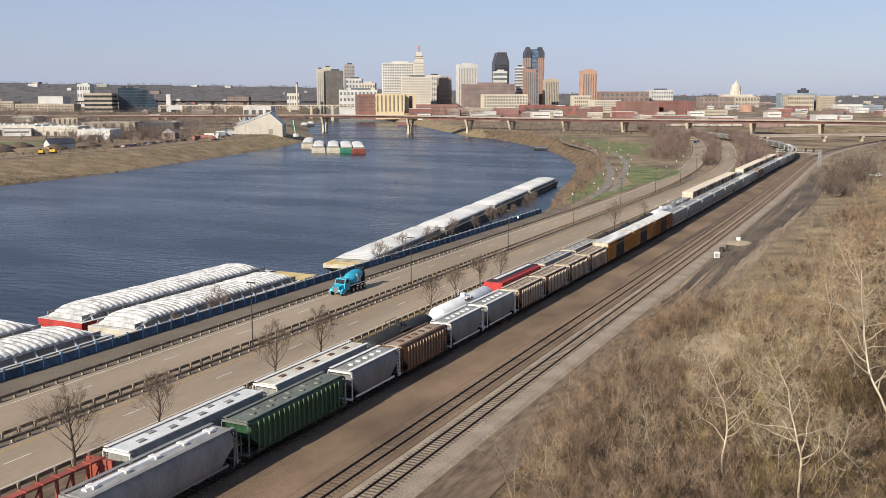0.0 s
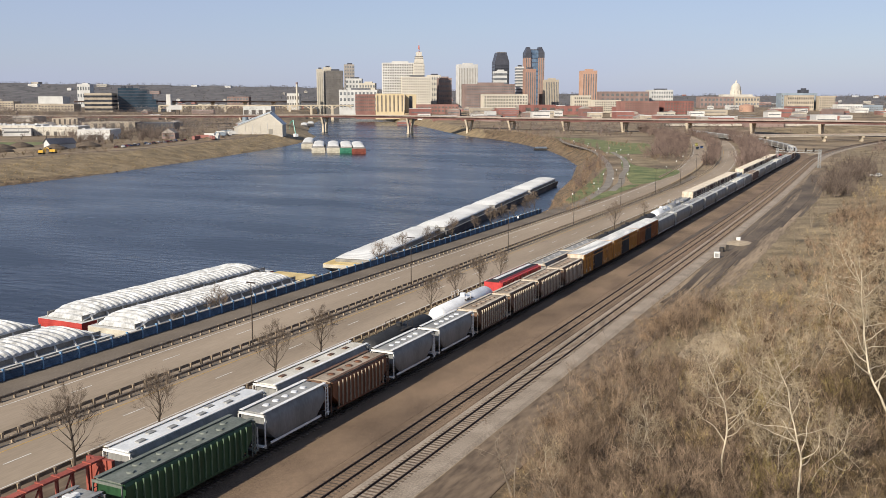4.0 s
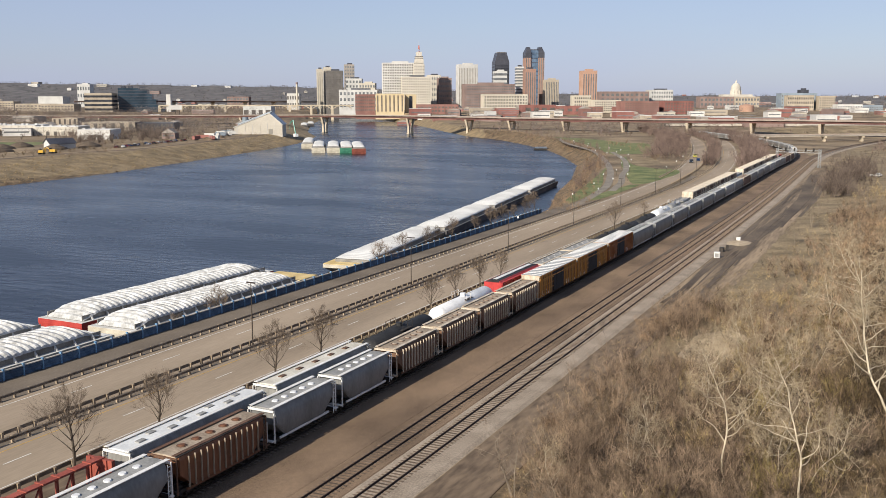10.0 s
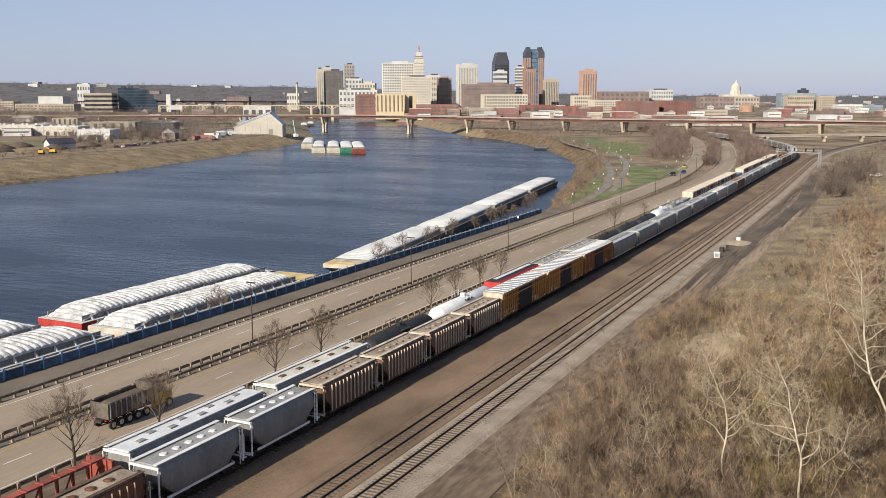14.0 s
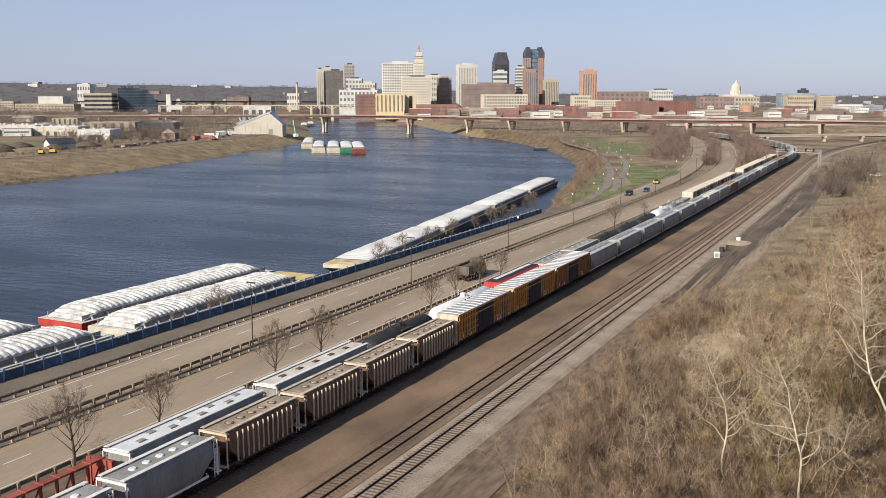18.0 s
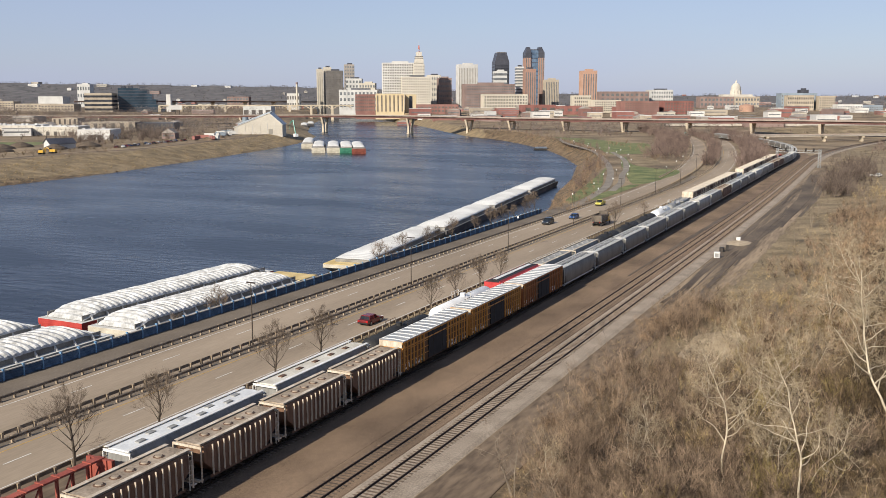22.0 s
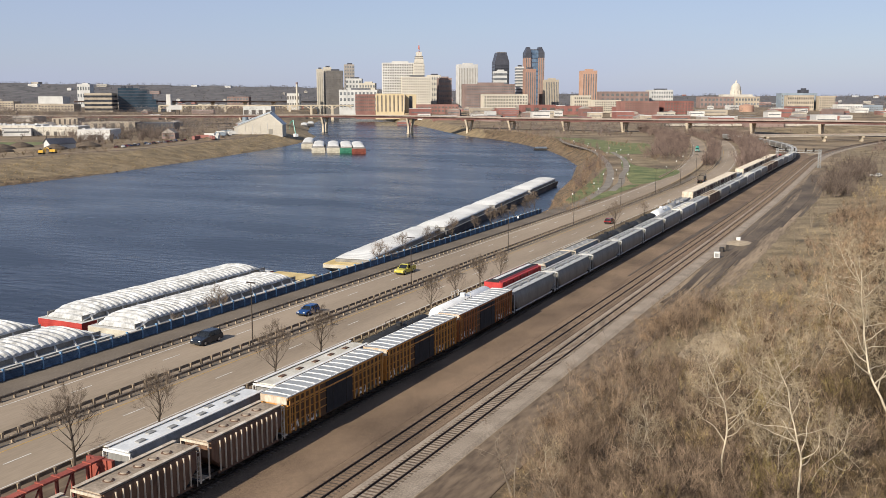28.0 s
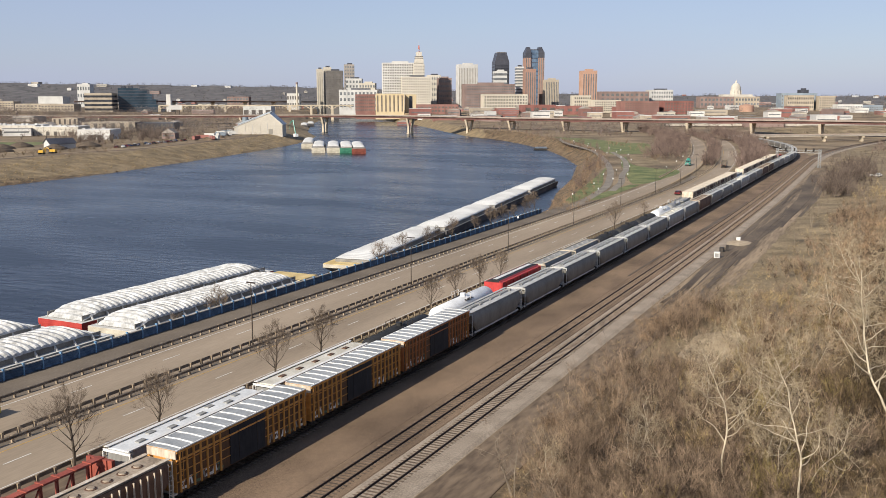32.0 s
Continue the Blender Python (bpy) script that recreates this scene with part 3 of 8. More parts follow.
def end_gear(ob, L, w, top, mat, key):
    """Corner posts, ladders and a grab frame at both ends of a covered hopper."""
    def shape():
        s = Shape()
        for x in (-w, w):
            s.box(x * 0.97, 0, (top + 0.9) / 2, 0.1, 0.12, top - 0.9)
        s.box(0, 0, top - 0.1, 2 * w, 0.12, 0.22)
        s.box(0, 0.15, 1.15, 2 * w, 0.6, 0.12)
        for z in np.arange(1.3, top - 0.2, 0.42):
            s.box(w * 0.97, -0.22, z, 0.05, 0.36, 0.05)
        s.box(w * 0.97, -0.42, (top + 0.7) / 2, 0.06, 0.05, top - 0.9)
        for x in (-w * 0.6, w * 0.6):
            s.box(x, 0.45, 2.0, 0.12, 0.1, 2.2)
        return s
    me = shared((key + "_end_frame", L, w, top), shape, mat)
    put("end_frame", me, ob, 0, -L / 2 + 0.12, 0, 180)
    put("end_frame", me, ob, 0, L / 2 - 0.12, 0)


def hopper_bays(ob, L, n, mat):
    step = (L - 4.4) / n
    def shape():
        a, b = step / 2 - 0.06, 0.45
        lo, hi = 0.45, 1.5
        return Shape().add([(-1.4, -a, hi), (1.4, -a, hi), (1.4, a, hi), (-1.4, a, hi), (-0.7, -b, lo), (0.7, -b, lo), (0.7, b, lo), (-0.7, b, lo)], [(0, 1, 2, 3), (4, 7, 6, 5), (0, 4, 5, 1), (1, 5, 6, 2), (2, 6, 7, 3), (3, 7, 4, 0)])
    me = shared((mat + "_hopper_bay", L, n), shape, CAR[mat])
    for i in range(n):
        put("hopper_bay", me, ob, 0, -L / 2 + 2.2 + step * (i + 0.5))


def side_profile(w, top, curved):
    """Half-rounded or straight cross-section of a covered hopper."""
    if curved:
        right = []
        for k in range(13):
            t = k / 12
            z = 1.1 + (top - 1.1) * t
            right.append((w * (1 - 0.2 * abs(2 * t - 0.92) ** 2.6), z))
        return [(-x, z) for x, z in right[:1]] + right + [(-x, z) for x, z in right[:0:-1]]
    return [(-w, 1.15), (w, 1.15), (w, top - 0.3), (w * 0.92, top), (-w * 0.92, top), (-w, top - 0.3)]


def covered_hopper(label, L, body, roof, frame_mat, curved=True, ribs=0, rib_mat="cream", hatches=10, trough=False, top=4.15, bays=3, round_hatch=True, hatch_mat="light", group="freight cars"):
    """A covered hopper car with hatches on its roof and sloped ends."""
    ob = car_base("hopper_car", label, L, group=group)
    w, e = 1.6, 1.3
    prof = side_profile(w, top, curved)
    def shell():
        rings = []
        for y, lift in ((-L / 2 + 0.5, 1.0), (-L / 2 + e + 0.9, 0.0), (L / 2 - e - 0.9, 0.0), (L / 2 - 0.5, 1.0)):
            rings.append([(x * (1 - 0.02 * lift), y, z if z > 3 else z + (3.0 - z) * 0.78 * lift) for x, z in prof])
        return Shape().loft(rings)
    put("body", shared((body + "_hopper_body", L, curved, top), shell, CAR[body], smooth=False), ob)
    def roof_shape():
        rw = w * (0.76 if curved else 0.84)
        s = Shape().extrude([(-rw, top - 0.02), (rw, top - 0.02), (rw * 0.95, top + 0.06), (0, top + 0.14), (-rw * 0.95, top + 0.06)], -L / 2 + 0.3, L / 2 - 0.3)
        return s
    put("roof", shared((roof + "_hopper_roof", L, top, curved), roof_shape, CAR[roof]), ob, label=f"{'dusty ' if roof != 'roof' else 'pale '}roof sheet")
    walk_mesh = shared((frame_mat + "_running_board", L), lambda: Shape().box(0, 0, 0, 0.42, L - 0.2, 0.05), CAR[frame_mat])
    for k in (-1, 1):
        put("running_board", walk_mesh, ob, k * 1.22, 0, top + 0.2)
    sill = shared((frame_mat + "_side_sill", L), lambda: Shape().box(0, 0, 0, 0.12, L - 2.4, 0.22), CAR[frame_mat if curved else body])
    for k in (-1, 1):
        put("side_sill", sill, ob, k * (w * 0.86 if curved else w), 0, 1.12)
    if trough:
        put("trough_hatch", shared((hatch_mat + "_trough_hatch", L), lambda: Shape().extrude([(-0.32, 0), (0.32, 0), (0.22, 0.2), (-0.22, 0.2)], -L / 2 + 1.2, L / 2 - 1.2), CAR[hatch_mat]), ob, -0.1, 0, top + 0.12)
        lock = shared(hatch_mat + "_hatch_clamp", lambda: Shape().box(0, 0, 0.12, 0.9, 0.5, 0.22), CAR[hatch_mat])
        for i in range(5):
            put("hatch_clamp", lock, ob, -0.1, -L / 2 + 2 + (L - 4) * i / 4, top + 0.12)
    else:
        def lid():
            return Shape().tube((0, 0, 0), (0, 0, 0.13), 0.36, 0.3, n=12) if round_hatch else Shape().box(0, 0, 0.06, 0.5, 0.9, 0.14)
        me = shared((hatch_mat + "_hatch", round_hatch), lid, CAR[hatch_mat])
        ring = shared("hatch_ring", lambda: Shape().tube((0, 0, 0), (0, 0, 0.06), 0.47, n=14), CAR["tan"])
        for i in range(hatches):
            if ribs and round_hatch and hatches < 7:
                put("hatch_ring", ring, ob, 0, -L / 2 + 1.6 + (L - 3.2) * (i + 0.5) / hatches, top + 0.1, label="rusty hatch rim")
            put("hatch", me, ob, 0 if hatches < 7 else 0.35 * (-1) ** i, -L / 2 + 1.6 + (L - 3.2) * (i + 0.5) / hatches, top + 0.1)
    if ribs:
        rib = shared((rib_mat + "_rib", top), lambda: Shape().box(0.02, 0, (top + 1.05) / 2, 0.16, 0.065, top - 1.35), CAR[rib_mat])
        for i in range(ribs):
            y = -L / 2 + 1.5 + (L - 3.0) * i / (ribs - 1)
            for k in (-1, 1):
                put("rib", rib, ob, k * (w + 0.05), y)
    hopper_bays(ob, L, bays, body)
    end_gear(ob, L, w, top, CAR[frame_mat], frame_mat)
    return ob


def boxcar(label, L, body, roof, door, top=5.0, group="freight cars", ribs=16, doors=True, panel=None, post=0.15):
    """A boxcar with side posts, plug doors and a ribbed roof."""
    ob = car_base("boxcar", label, L, group=group)
    w = 1.55
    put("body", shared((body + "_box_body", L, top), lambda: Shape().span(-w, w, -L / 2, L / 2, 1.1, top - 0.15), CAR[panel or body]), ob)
    if panel:
        for k in (-1, 1):
            put("end_sheet", shared((body + "_end_sheet", top), lambda: Shape().box(0, 0, (top + 1.0) / 2, 2 * w + 0.02, 0.05, top - 1.25), CAR[body]), ob, 0, k * (L / 2 + 0.01))
            put("side_rail", shared((body + "_side_rail_band", L), lambda: Shape().box(0, 0, 0, 0.16, L, 0.16), CAR[body]), ob, k * (w + 0.03), 0, top - 0.3)
            put("side_rail", shared((body + "_side_rail_band", L), lambda: Shape(), CAR[body]), ob, k * (w + 0.03), 0, 4.0)
            put("side_rail", shared((body + "_thin_rail_band", L), lambda: Shape().box(0, 0, 0, 0.1, L, 0.07), CAR[body]), ob, k * (w + 0.02), 0, 2.9)
    put("roof", shared((roof + "_box_roof", L, top), lambda: Shape().extrude([(-w - 0.03, top - 0.18), (w + 0.03, top - 0.18), (w + 0.03, top - 0.1), (0, top - 0.04), (-w - 0.03, top - 0.1)], -L / 2 - 0.02, L / 2 + 0.02), CAR[roof]), ob, label="pale metal roof")
    seam = shared((roof + "_roof_rib", top), lambda: Shape().add([(-w, -0.14, top - 0.1), (0, -0.14, top - 0.04), (w, -0.14, top - 0.1), (-w, 0.14, top - 0.1), (0, 0.14, top - 0.04), (w, 0.14, top - 0.1), (-w, 0, top - 0.03), (0, 0, top + 0.03), (w, 0, top - 0.03)], [(0, 1, 7, 6), (1, 2, 8, 7), (6, 7, 4, 3), (7, 8, 5, 4), (0, 6, 3), (2, 5, 8)]), CAR["white" if roof == "silver" else roof])
    for i in range(13):
        put("roof_rib", seam, ob, 0, -L / 2 + 0.7 + (L - 1.4) * i / 12)
    if doors:
        for k in (-1, 1):
            put("door", shared((door + "_box_door", L, top), lambda: Shape().box(0, 0, (top + 0.95) / 2, 0.1, L * 0.27, top - 1.5), CAR[door]), ob, k * (w + 0.05), 0.0, label="dark plug doors")
            for y in (-0.07, 0.07):
                put("door_bar", shared(("door_bar", top), lambda: Shape().tube((0, 0, 1.3), (0, 0, top - 0.5), 0.035, n=6), CAR["under"]), ob, k * (w + 0.12), y * L)
    rib = shared((body + "_box_rib", top), lambda: Shape().box(0, 0, (top + 0.95) / 2, 0.2, post, top - 1.35), CAR[body])
    for i in range(ribs):
        t = -0.48 + 0.96 * i / (ribs - 1)
        if doors and abs(t) < 0.16:
            continue
        for k in (-1, 1):
            put("side_post", rib, ob, k * (w + 0.045), t * L)
    cross = shared((body + "_end_rib", top), lambda: Shape().box(0, 0, 0, 2.7, 0.1, 0.16), CAR[body])
    for k in (-1, 1):
        for z in (1.7, 2.4, 3.1, 3.8):
            put("end_rib", cross, ob, 0, k * (L / 2 + 0.04), z)
    if roof == "silver":
        for k in (-1, 1):
            put("end_cap", shared(("end_cap", top), lambda: Shape().box(0, 0, top - 0.5, 2 * w + 0.06, 0.1, 0.7), CAR["cream"]), ob, 0, k * (L / 2 + 0.03), label="pale painted end top")
            put("roof_edge", shared(("roof_edge", L), lambda: Shape().box(0, 0, 0, 0.12, L, 0.1), CAR["white"]), ob, k * (w + 0.02), 0, top - 0.13)
            put("side_rail", shared((body + "_thin_rail_band", L), lambda: Shape(), CAR[body]), ob, k * (w + 0.02), 0, 2.1)
            put("side_rail", shared((body + "_thin_rail_band", L), lambda: Shape(), CAR[body]), ob, k * (w + 0.02), 0, 3.7)
    if doors and roof == "silver":
        for i in range(13):
            t = (-0.46 + 0.042 * i) if i < 7 else (0.19 + 0.052 * (i - 7))
            m = ("white", "white", "moss", "light")[i % 4]
            zig = shared((m + "_painted_mark", i % 2), lambda: Shape().add([(0, -0.4, 0), (0, -0.1, 0), (0, 0.05, 0.7), (0, 0.2, 0.1), (0, 0.42, 0.12), (0, 0.2, 0.95), (0, 0.0, 0.95), (0, -0.22, 0.4)] if i % 2 else [(0, -0.45, 0.1), (0, 0.4, 0.0), (0, 0.45, 0.25), (0, -0.1, 0.32), (0, 0.3, 0.85), (0, -0.35, 0.8), (0, -0.4, 0.62), (0, 0.0, 0.6)], [tuple(range(8))]), CAR[m])
            put("painted_mark", zig, ob, w + 0.012, t * L, 1.25, label="faded spray-painted mark")
    ladder = shared(("ladder", top), lambda: Shape().box(0, -0.2, (top + 1) / 2, 0.05, 0.05, top - 1.6).box(0, 0.2, (top + 1) / 2, 0.05, 0.05, top - 1.6).box(0, 0, 1.6, 0.05, 0.4, 0.05).box(0, 0, 2.1, 0.05, 0.4, 0.05).box(0, 0, 2.6, 0.05, 0.4, 0.05).box(0, 0, 3.1, 0.05, 0.4, 0.05), CAR[body])
    for k in (-1, 1):
        put("ladder", ladder, ob, w + 0.12, k * (L / 2 - 0.5))
    return ob


def tank_car(label, L, body, top=4.3, group="freight cars"):
    """A tank car: rounded tank, dome platform with rails."""
    ob = car_base("tank_car", label, L, group=group)
    r, zc = 1.5, top - 1.55
    def tank():
        rings = []
        for y, k in ((-L / 2 + 0.5, 0.25), (-L / 2 + 0.62, 0.6), (-L / 2 + 0.95, 0.88), (-L / 2 + 1.4, 1.0), (L / 2 - 1.4, 1.0), (L / 2 - 0.95, 0.88), (L / 2 - 0.62, 0.6), (L / 2 - 0.5, 0.25)):
            rings.append([(r * k * math.cos(2 * math.pi * i / 20), y, zc + r * k * math.sin(2 * math.pi * i / 20)) for i in range(20)])
        return Shape().loft(rings)
    put("tank", shared((body + "_tank", L, top), tank, CAR[body], smooth=True), ob)
    put("manway", shared(body + "_manway", lambda: Shape().tube((0, 0, 0), (0, 0, 0.4), 0.42, n=12).tube((0, 0, 0.4), (0, 0, 0.5), 0.46, n=12), CAR[body]), ob, 0, 0, zc + r - 0.05)
    put("platform", shared("platform", lambda: Shape().box(-0.95, 0, 0, 0.7, 2.6, 0.06).box(0.95, 0, 0, 0.7, 2.6, 0.06), CAR["under" if body == "black" else "white"]), ob, 0, 0, zc + r * 0.8)
    def rails():
        s = Shape()
        for x in (-1.3, 1.3):
            for y in (-1.3, 0, 1.3):
                s.tube((x, y, 0), (x, y, 0.95), 0.03, n=5)
            s.tube((x, -1.3, 0.95), (x, 1.3, 0.95), 0.03, n=5)
        return s
    put("handrail", shared((body + "_rails",), rails, CAR["under" if body == "black" else "white"]), ob, 0, 0, zc + r * 0.8)
    def long_rail():
        s = Shape()
        for x in (-1.45, 1.45):
            s.tube((x, -L / 2 + 0.6, zc + 0.2), (x, L / 2 - 0.6, zc + 0.2), 0.03, n=5)
        return s
    put("side_handrail", shared((body + "_side_rail", L), long_rail, CAR["under" if body == "black" else "white"]), ob)
    for k in (-1, 1):
        put("saddle", shared("saddle", lambda: Shape().box(0, 0, 1.35, 2.6, 0.8, 0.5), CAR["under"]), ob, 0, k * (L / 2 - 2.1))
    return ob


def gondola(label, L, body, top=3.9, group="freight cars"):
    """A bathtub gondola with ribbed sides and a covered load."""
    ob = car_base("gondola_car", label, L, group=group)
    w = 1.55
    prof = [(-w * 0.7, 1.0), (w * 0.7, 1.0), (w, 1.7), (w, top), (-w, top), (-w, 1.7)]
    put("body", shared((body + "_tub", L), lambda: Shape().extrude(prof, -L / 2, L / 2), CAR[body]), ob)
    put("load", shared(("load", L), lambda: Shape().extrude([(-w * 0.95, top), (1.0, top), (1.0, top + 0.3), (-w * 0.5, top + 0.35)], -L / 2 + 0.4, L / 2 - 0.4), CAR["black"]), ob, label="black load cover")
    put("side_sheet", shared((body + "_side_sheet", L), lambda: Shape().extrude([(1.0, top - 0.2), (w * 1.02, top - 0.9), (w * 1.04, top - 0.8), (1.03, top + 0.3)], -L / 2 + 0.3, L / 2 - 0.3), CAR[body]), ob, label="sloping red side sheet")
    put("load_strip", shared(("load_strip", L), lambda: Shape().box(-0.1, 0, top + 0.36, 0.7, L - 2.4, 0.06), CAR["white"]), ob, label="white centre strip")
    rib = shared((body + "_gon_rib",), lambda: Shape().box(0, 0, (top + 1.5) / 2, 0.1, 0.14, top - 1.5), CAR[body])
    for i in range(12):
        for k in (-1, 1):
            put("rib", rib, ob, k * (w + 0.04), -L / 2 + 0.3 + (L - 0.6) * i / 11)
    return ob


def centerbeam(label, L, group="freight cars"):
    """An empty centre-beam flat car: deck, end bulkheads and a trussed spine."""
    ob = car_base("centerbeam_car", label, L, group=group)
    top = 4.2
    put("deck", shared("centerbeam_deck", lambda: Shape().box(0, 0, 1.2, 2.9, L, 0.25), CAR["rust_red"]), ob)
    put("top_chord", shared("centerbeam_chord", lambda: Shape().box(0, 0, top, 0.75, L, 0.16), CAR["rust_red"]), ob)
    for k in (-1, 1):
        put("bulkhead", shared("centerbeam_bulkhead", lambda: Shape().box(0, 0, (top + 1.2) / 2, 2.9, 0.35, top - 1.2).box(-0.9, -0.22, (top + 1.2) / 2, 0.12, 0.14, top - 1.2).box(0.9, -0.22, (top + 1.2) / 2, 0.12, 0.14, top - 1.2), CAR["rust_red"]), ob, 0, k * (L / 2 - 0.18))
    n = 14
    for i in range(1, n):
        y = -L / 2 + L * i / n
        put("truss_post", shared("truss_post", lambda: Shape().box(0, 0, (top + 1.3) / 2, 0.28, 0.16, top - 1.3).box(0, 0, top + 0.1, 1.0, 0.2, 0.1), CAR["rust_red"]), ob, 0, y)
        if i % 2:
            put("truss_brace", shared("truss_brace", lambda: Shape().tube((0, 0, 1.4), (0, L / n, top - 0.1), 0.08, n=5), CAR["rust_red"]), ob, 0, y)
    return ob


# ---- standing train on the siding ----
def stand(ob, key, y_mid):
    x, y, h = TRACK[key].at(TRACK[key].length_at(y_mid))
    ob.matrix_basis = pose(x, y, 0.35, 0, 0, h)
    return ob


GS = "standing freight cars"
stand(centerbeam("red empty centre-beam flat car with trussed spine", 22.0, GS), "siding", 42.9)
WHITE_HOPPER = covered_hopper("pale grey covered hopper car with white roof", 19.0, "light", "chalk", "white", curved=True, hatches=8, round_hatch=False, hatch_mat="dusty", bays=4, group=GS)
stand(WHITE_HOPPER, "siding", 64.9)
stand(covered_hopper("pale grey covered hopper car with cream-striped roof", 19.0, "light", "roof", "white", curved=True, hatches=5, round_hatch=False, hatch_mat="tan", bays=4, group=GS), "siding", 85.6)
stand(tank_car("black tank car with dome platform", 17.5, "black", 4.2, GS), "siding", 105.2)
stand(tank_car("white tank car with dome platform and rails", 19.5, "tank", 4.4, GS), "siding", 125.0)
stand(gondola("red gondola car with black cover", 18.0, "red", 4.35, GS), "siding", 145.5)
GREY_HOPPER = covered_hopper("grey covered hopper car with running boards", 16.0, "grey", "dusty", "cream", hatches=8, group=GS)
stand(GREY_HOPPER, "siding", 164.6)
stand(copy_thing(GREY_HOPPER, Matrix()), "siding", 181.8)
BLACK_TANK = tank_car("black tank car standing on the siding", 16.4, "black", 4.1, GS)
stand(BLACK_TANK, "siding", 199.8)
for y in (217.4, 235.0):
    stand(copy_thing(BLACK_TANK, Matrix()), "siding", y)
WHITE_TANK = tank_car("white tank car standing on the siding", 15.0, "tank", 4.4, GS)
stand(WHITE_TANK, "siding", 252.0)
stand(tank_car("grey-white tank car with handrails", 13.0, "light", 4.4, GS), "siding", 267.0)
stand(covered_hopper("low grey covered hopper car", 11.0, "grey", "dusty", "light", hatches=4, top=3.9, bays=2, group=GS), "siding", 280.0)
CREAM_BOX = boxcar("cream-roofed dark boxcar with pale posts", 20.5, "cream", "cream", "tan", 5.65, GS, ribs=8, panel="tan", post=0.5)
stand(CREAM_BOX, "siding", 297.5)
for y in (319.0, 340.5, 362.0):
    stand(copy_thing(CREAM_BOX, Matrix()), "siding", y)
stand(covered_hopper("grey-blue covered hopper car", 16.0, "blue", "dusty", "light", hatches=6, group=GS), "siding", 381.5)
for y in (401.0, 423.0, 445.0, 467.0, 489.0):
    stand(copy_thing(CREAM_BOX, Matrix()), "siding", y)
stand(boxcar("red-brown boxcar at the end of the siding", 18.0, "rust_red", "rust_red", "door", 4.6, GS), "siding", 511.0)

# ---- passing train: each car with the place of its middle at the start ----
GM = "passing train"
RUN = []


def run(ob, y0, y1):
    RUN.append((ob, (y0 + y1) / 2))
    return ob


run(covered_hopper("light grey covered hopper car with white trough hatch", 17.4, "light", "dusty", "light", trough=True, hatch_mat="white", group=GM), 46.9, 64.3)
run(covered_hopper("dark green covered hopper car with upright ribs", 16.8, "green", "green_roof", "green_roof", curved=False, ribs=18, rib_mat="moss", hatches=10, hatch_mat="green_roof", group=GM), 65.8, 82.6)
SMALL_GREY = covered_hopper("grey two-bay covered hopper car with round hatches", 11.0, "grey", "dusty", "white", hatches=5, bays=2, hatch_mat="tank", group=GM)
run(SMALL_GREY, 83.9, 94.9)
run(covered_hopper("brown covered hopper car with rusty ribs", 12.4, "brown", "tan_roof", "tan", curved=False, ribs=13, rib_mat="tan_roof", hatches=5, bays=2, hatch_mat="brown", group=GM), 95.3, 107.7)
run(copy_thing(SMALL_GREY, Matrix()), 108.8, 119.8)
run(copy_thing(SMALL_GREY, Matrix()), 120.9, 131.9)
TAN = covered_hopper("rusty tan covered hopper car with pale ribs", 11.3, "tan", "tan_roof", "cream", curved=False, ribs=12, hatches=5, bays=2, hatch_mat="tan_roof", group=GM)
for i in range(4):
    run(TAN if i == 0 else copy_thing(TAN, Matrix()), 133.0 + 12.2 * i, 144.3 + 12.2 * i)
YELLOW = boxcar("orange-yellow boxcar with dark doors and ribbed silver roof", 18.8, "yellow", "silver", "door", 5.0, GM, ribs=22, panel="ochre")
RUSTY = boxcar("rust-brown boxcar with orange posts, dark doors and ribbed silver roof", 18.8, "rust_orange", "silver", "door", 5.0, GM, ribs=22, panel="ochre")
for i in range(3):
    run((YELLOW, copy_thing(YELLOW, Matrix()), RUSTY)[i], 181.3 + 19.75 * i, 200.1 + 19.75 * i)
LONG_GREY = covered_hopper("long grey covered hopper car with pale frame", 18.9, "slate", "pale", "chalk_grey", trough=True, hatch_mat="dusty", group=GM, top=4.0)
for i in range(34):
    if i in (6, 12, 19):
        car = covered_hopper("pale covered hopper car with patchy painted sides", 18.9, "light", "roof", "white", hatches=8, hatch_mat="roof", group=GM, top=4.05)
    elif i in (8, 15, 16):
        car = covered_hopper("brown covered hopper car farther down the train", 18.9, "tan", "tan_roof", "cream", hatches=8, hatch_mat="tan", group=GM, top=4.05)
    else:
        car = LONG_GREY if i == 0 else copy_thing(LONG_GREY, Matrix())
    run(car, 240.6 + 20.1 * i, 259.5 + 20.1 * i)

# ---- bridges ----
GIRDER = material("rust_brown_girder", (0.085, 0.036, 0.03), (0.15, 0.07, 0.058), 0.7, 0.1, 1, vary=0.04)
PARAPET = material("weathered_parapet", (0.24, 0.19, 0.16), (0.38, 0.32, 0.27), 0.9, 0.1, 1, vary=0.04)
PIER = material("tan_pier_concrete", (0.4, 0.33, 0.24), (0.58, 0.5, 0.38), 0.9, 0.1, 1, vary=0.05)


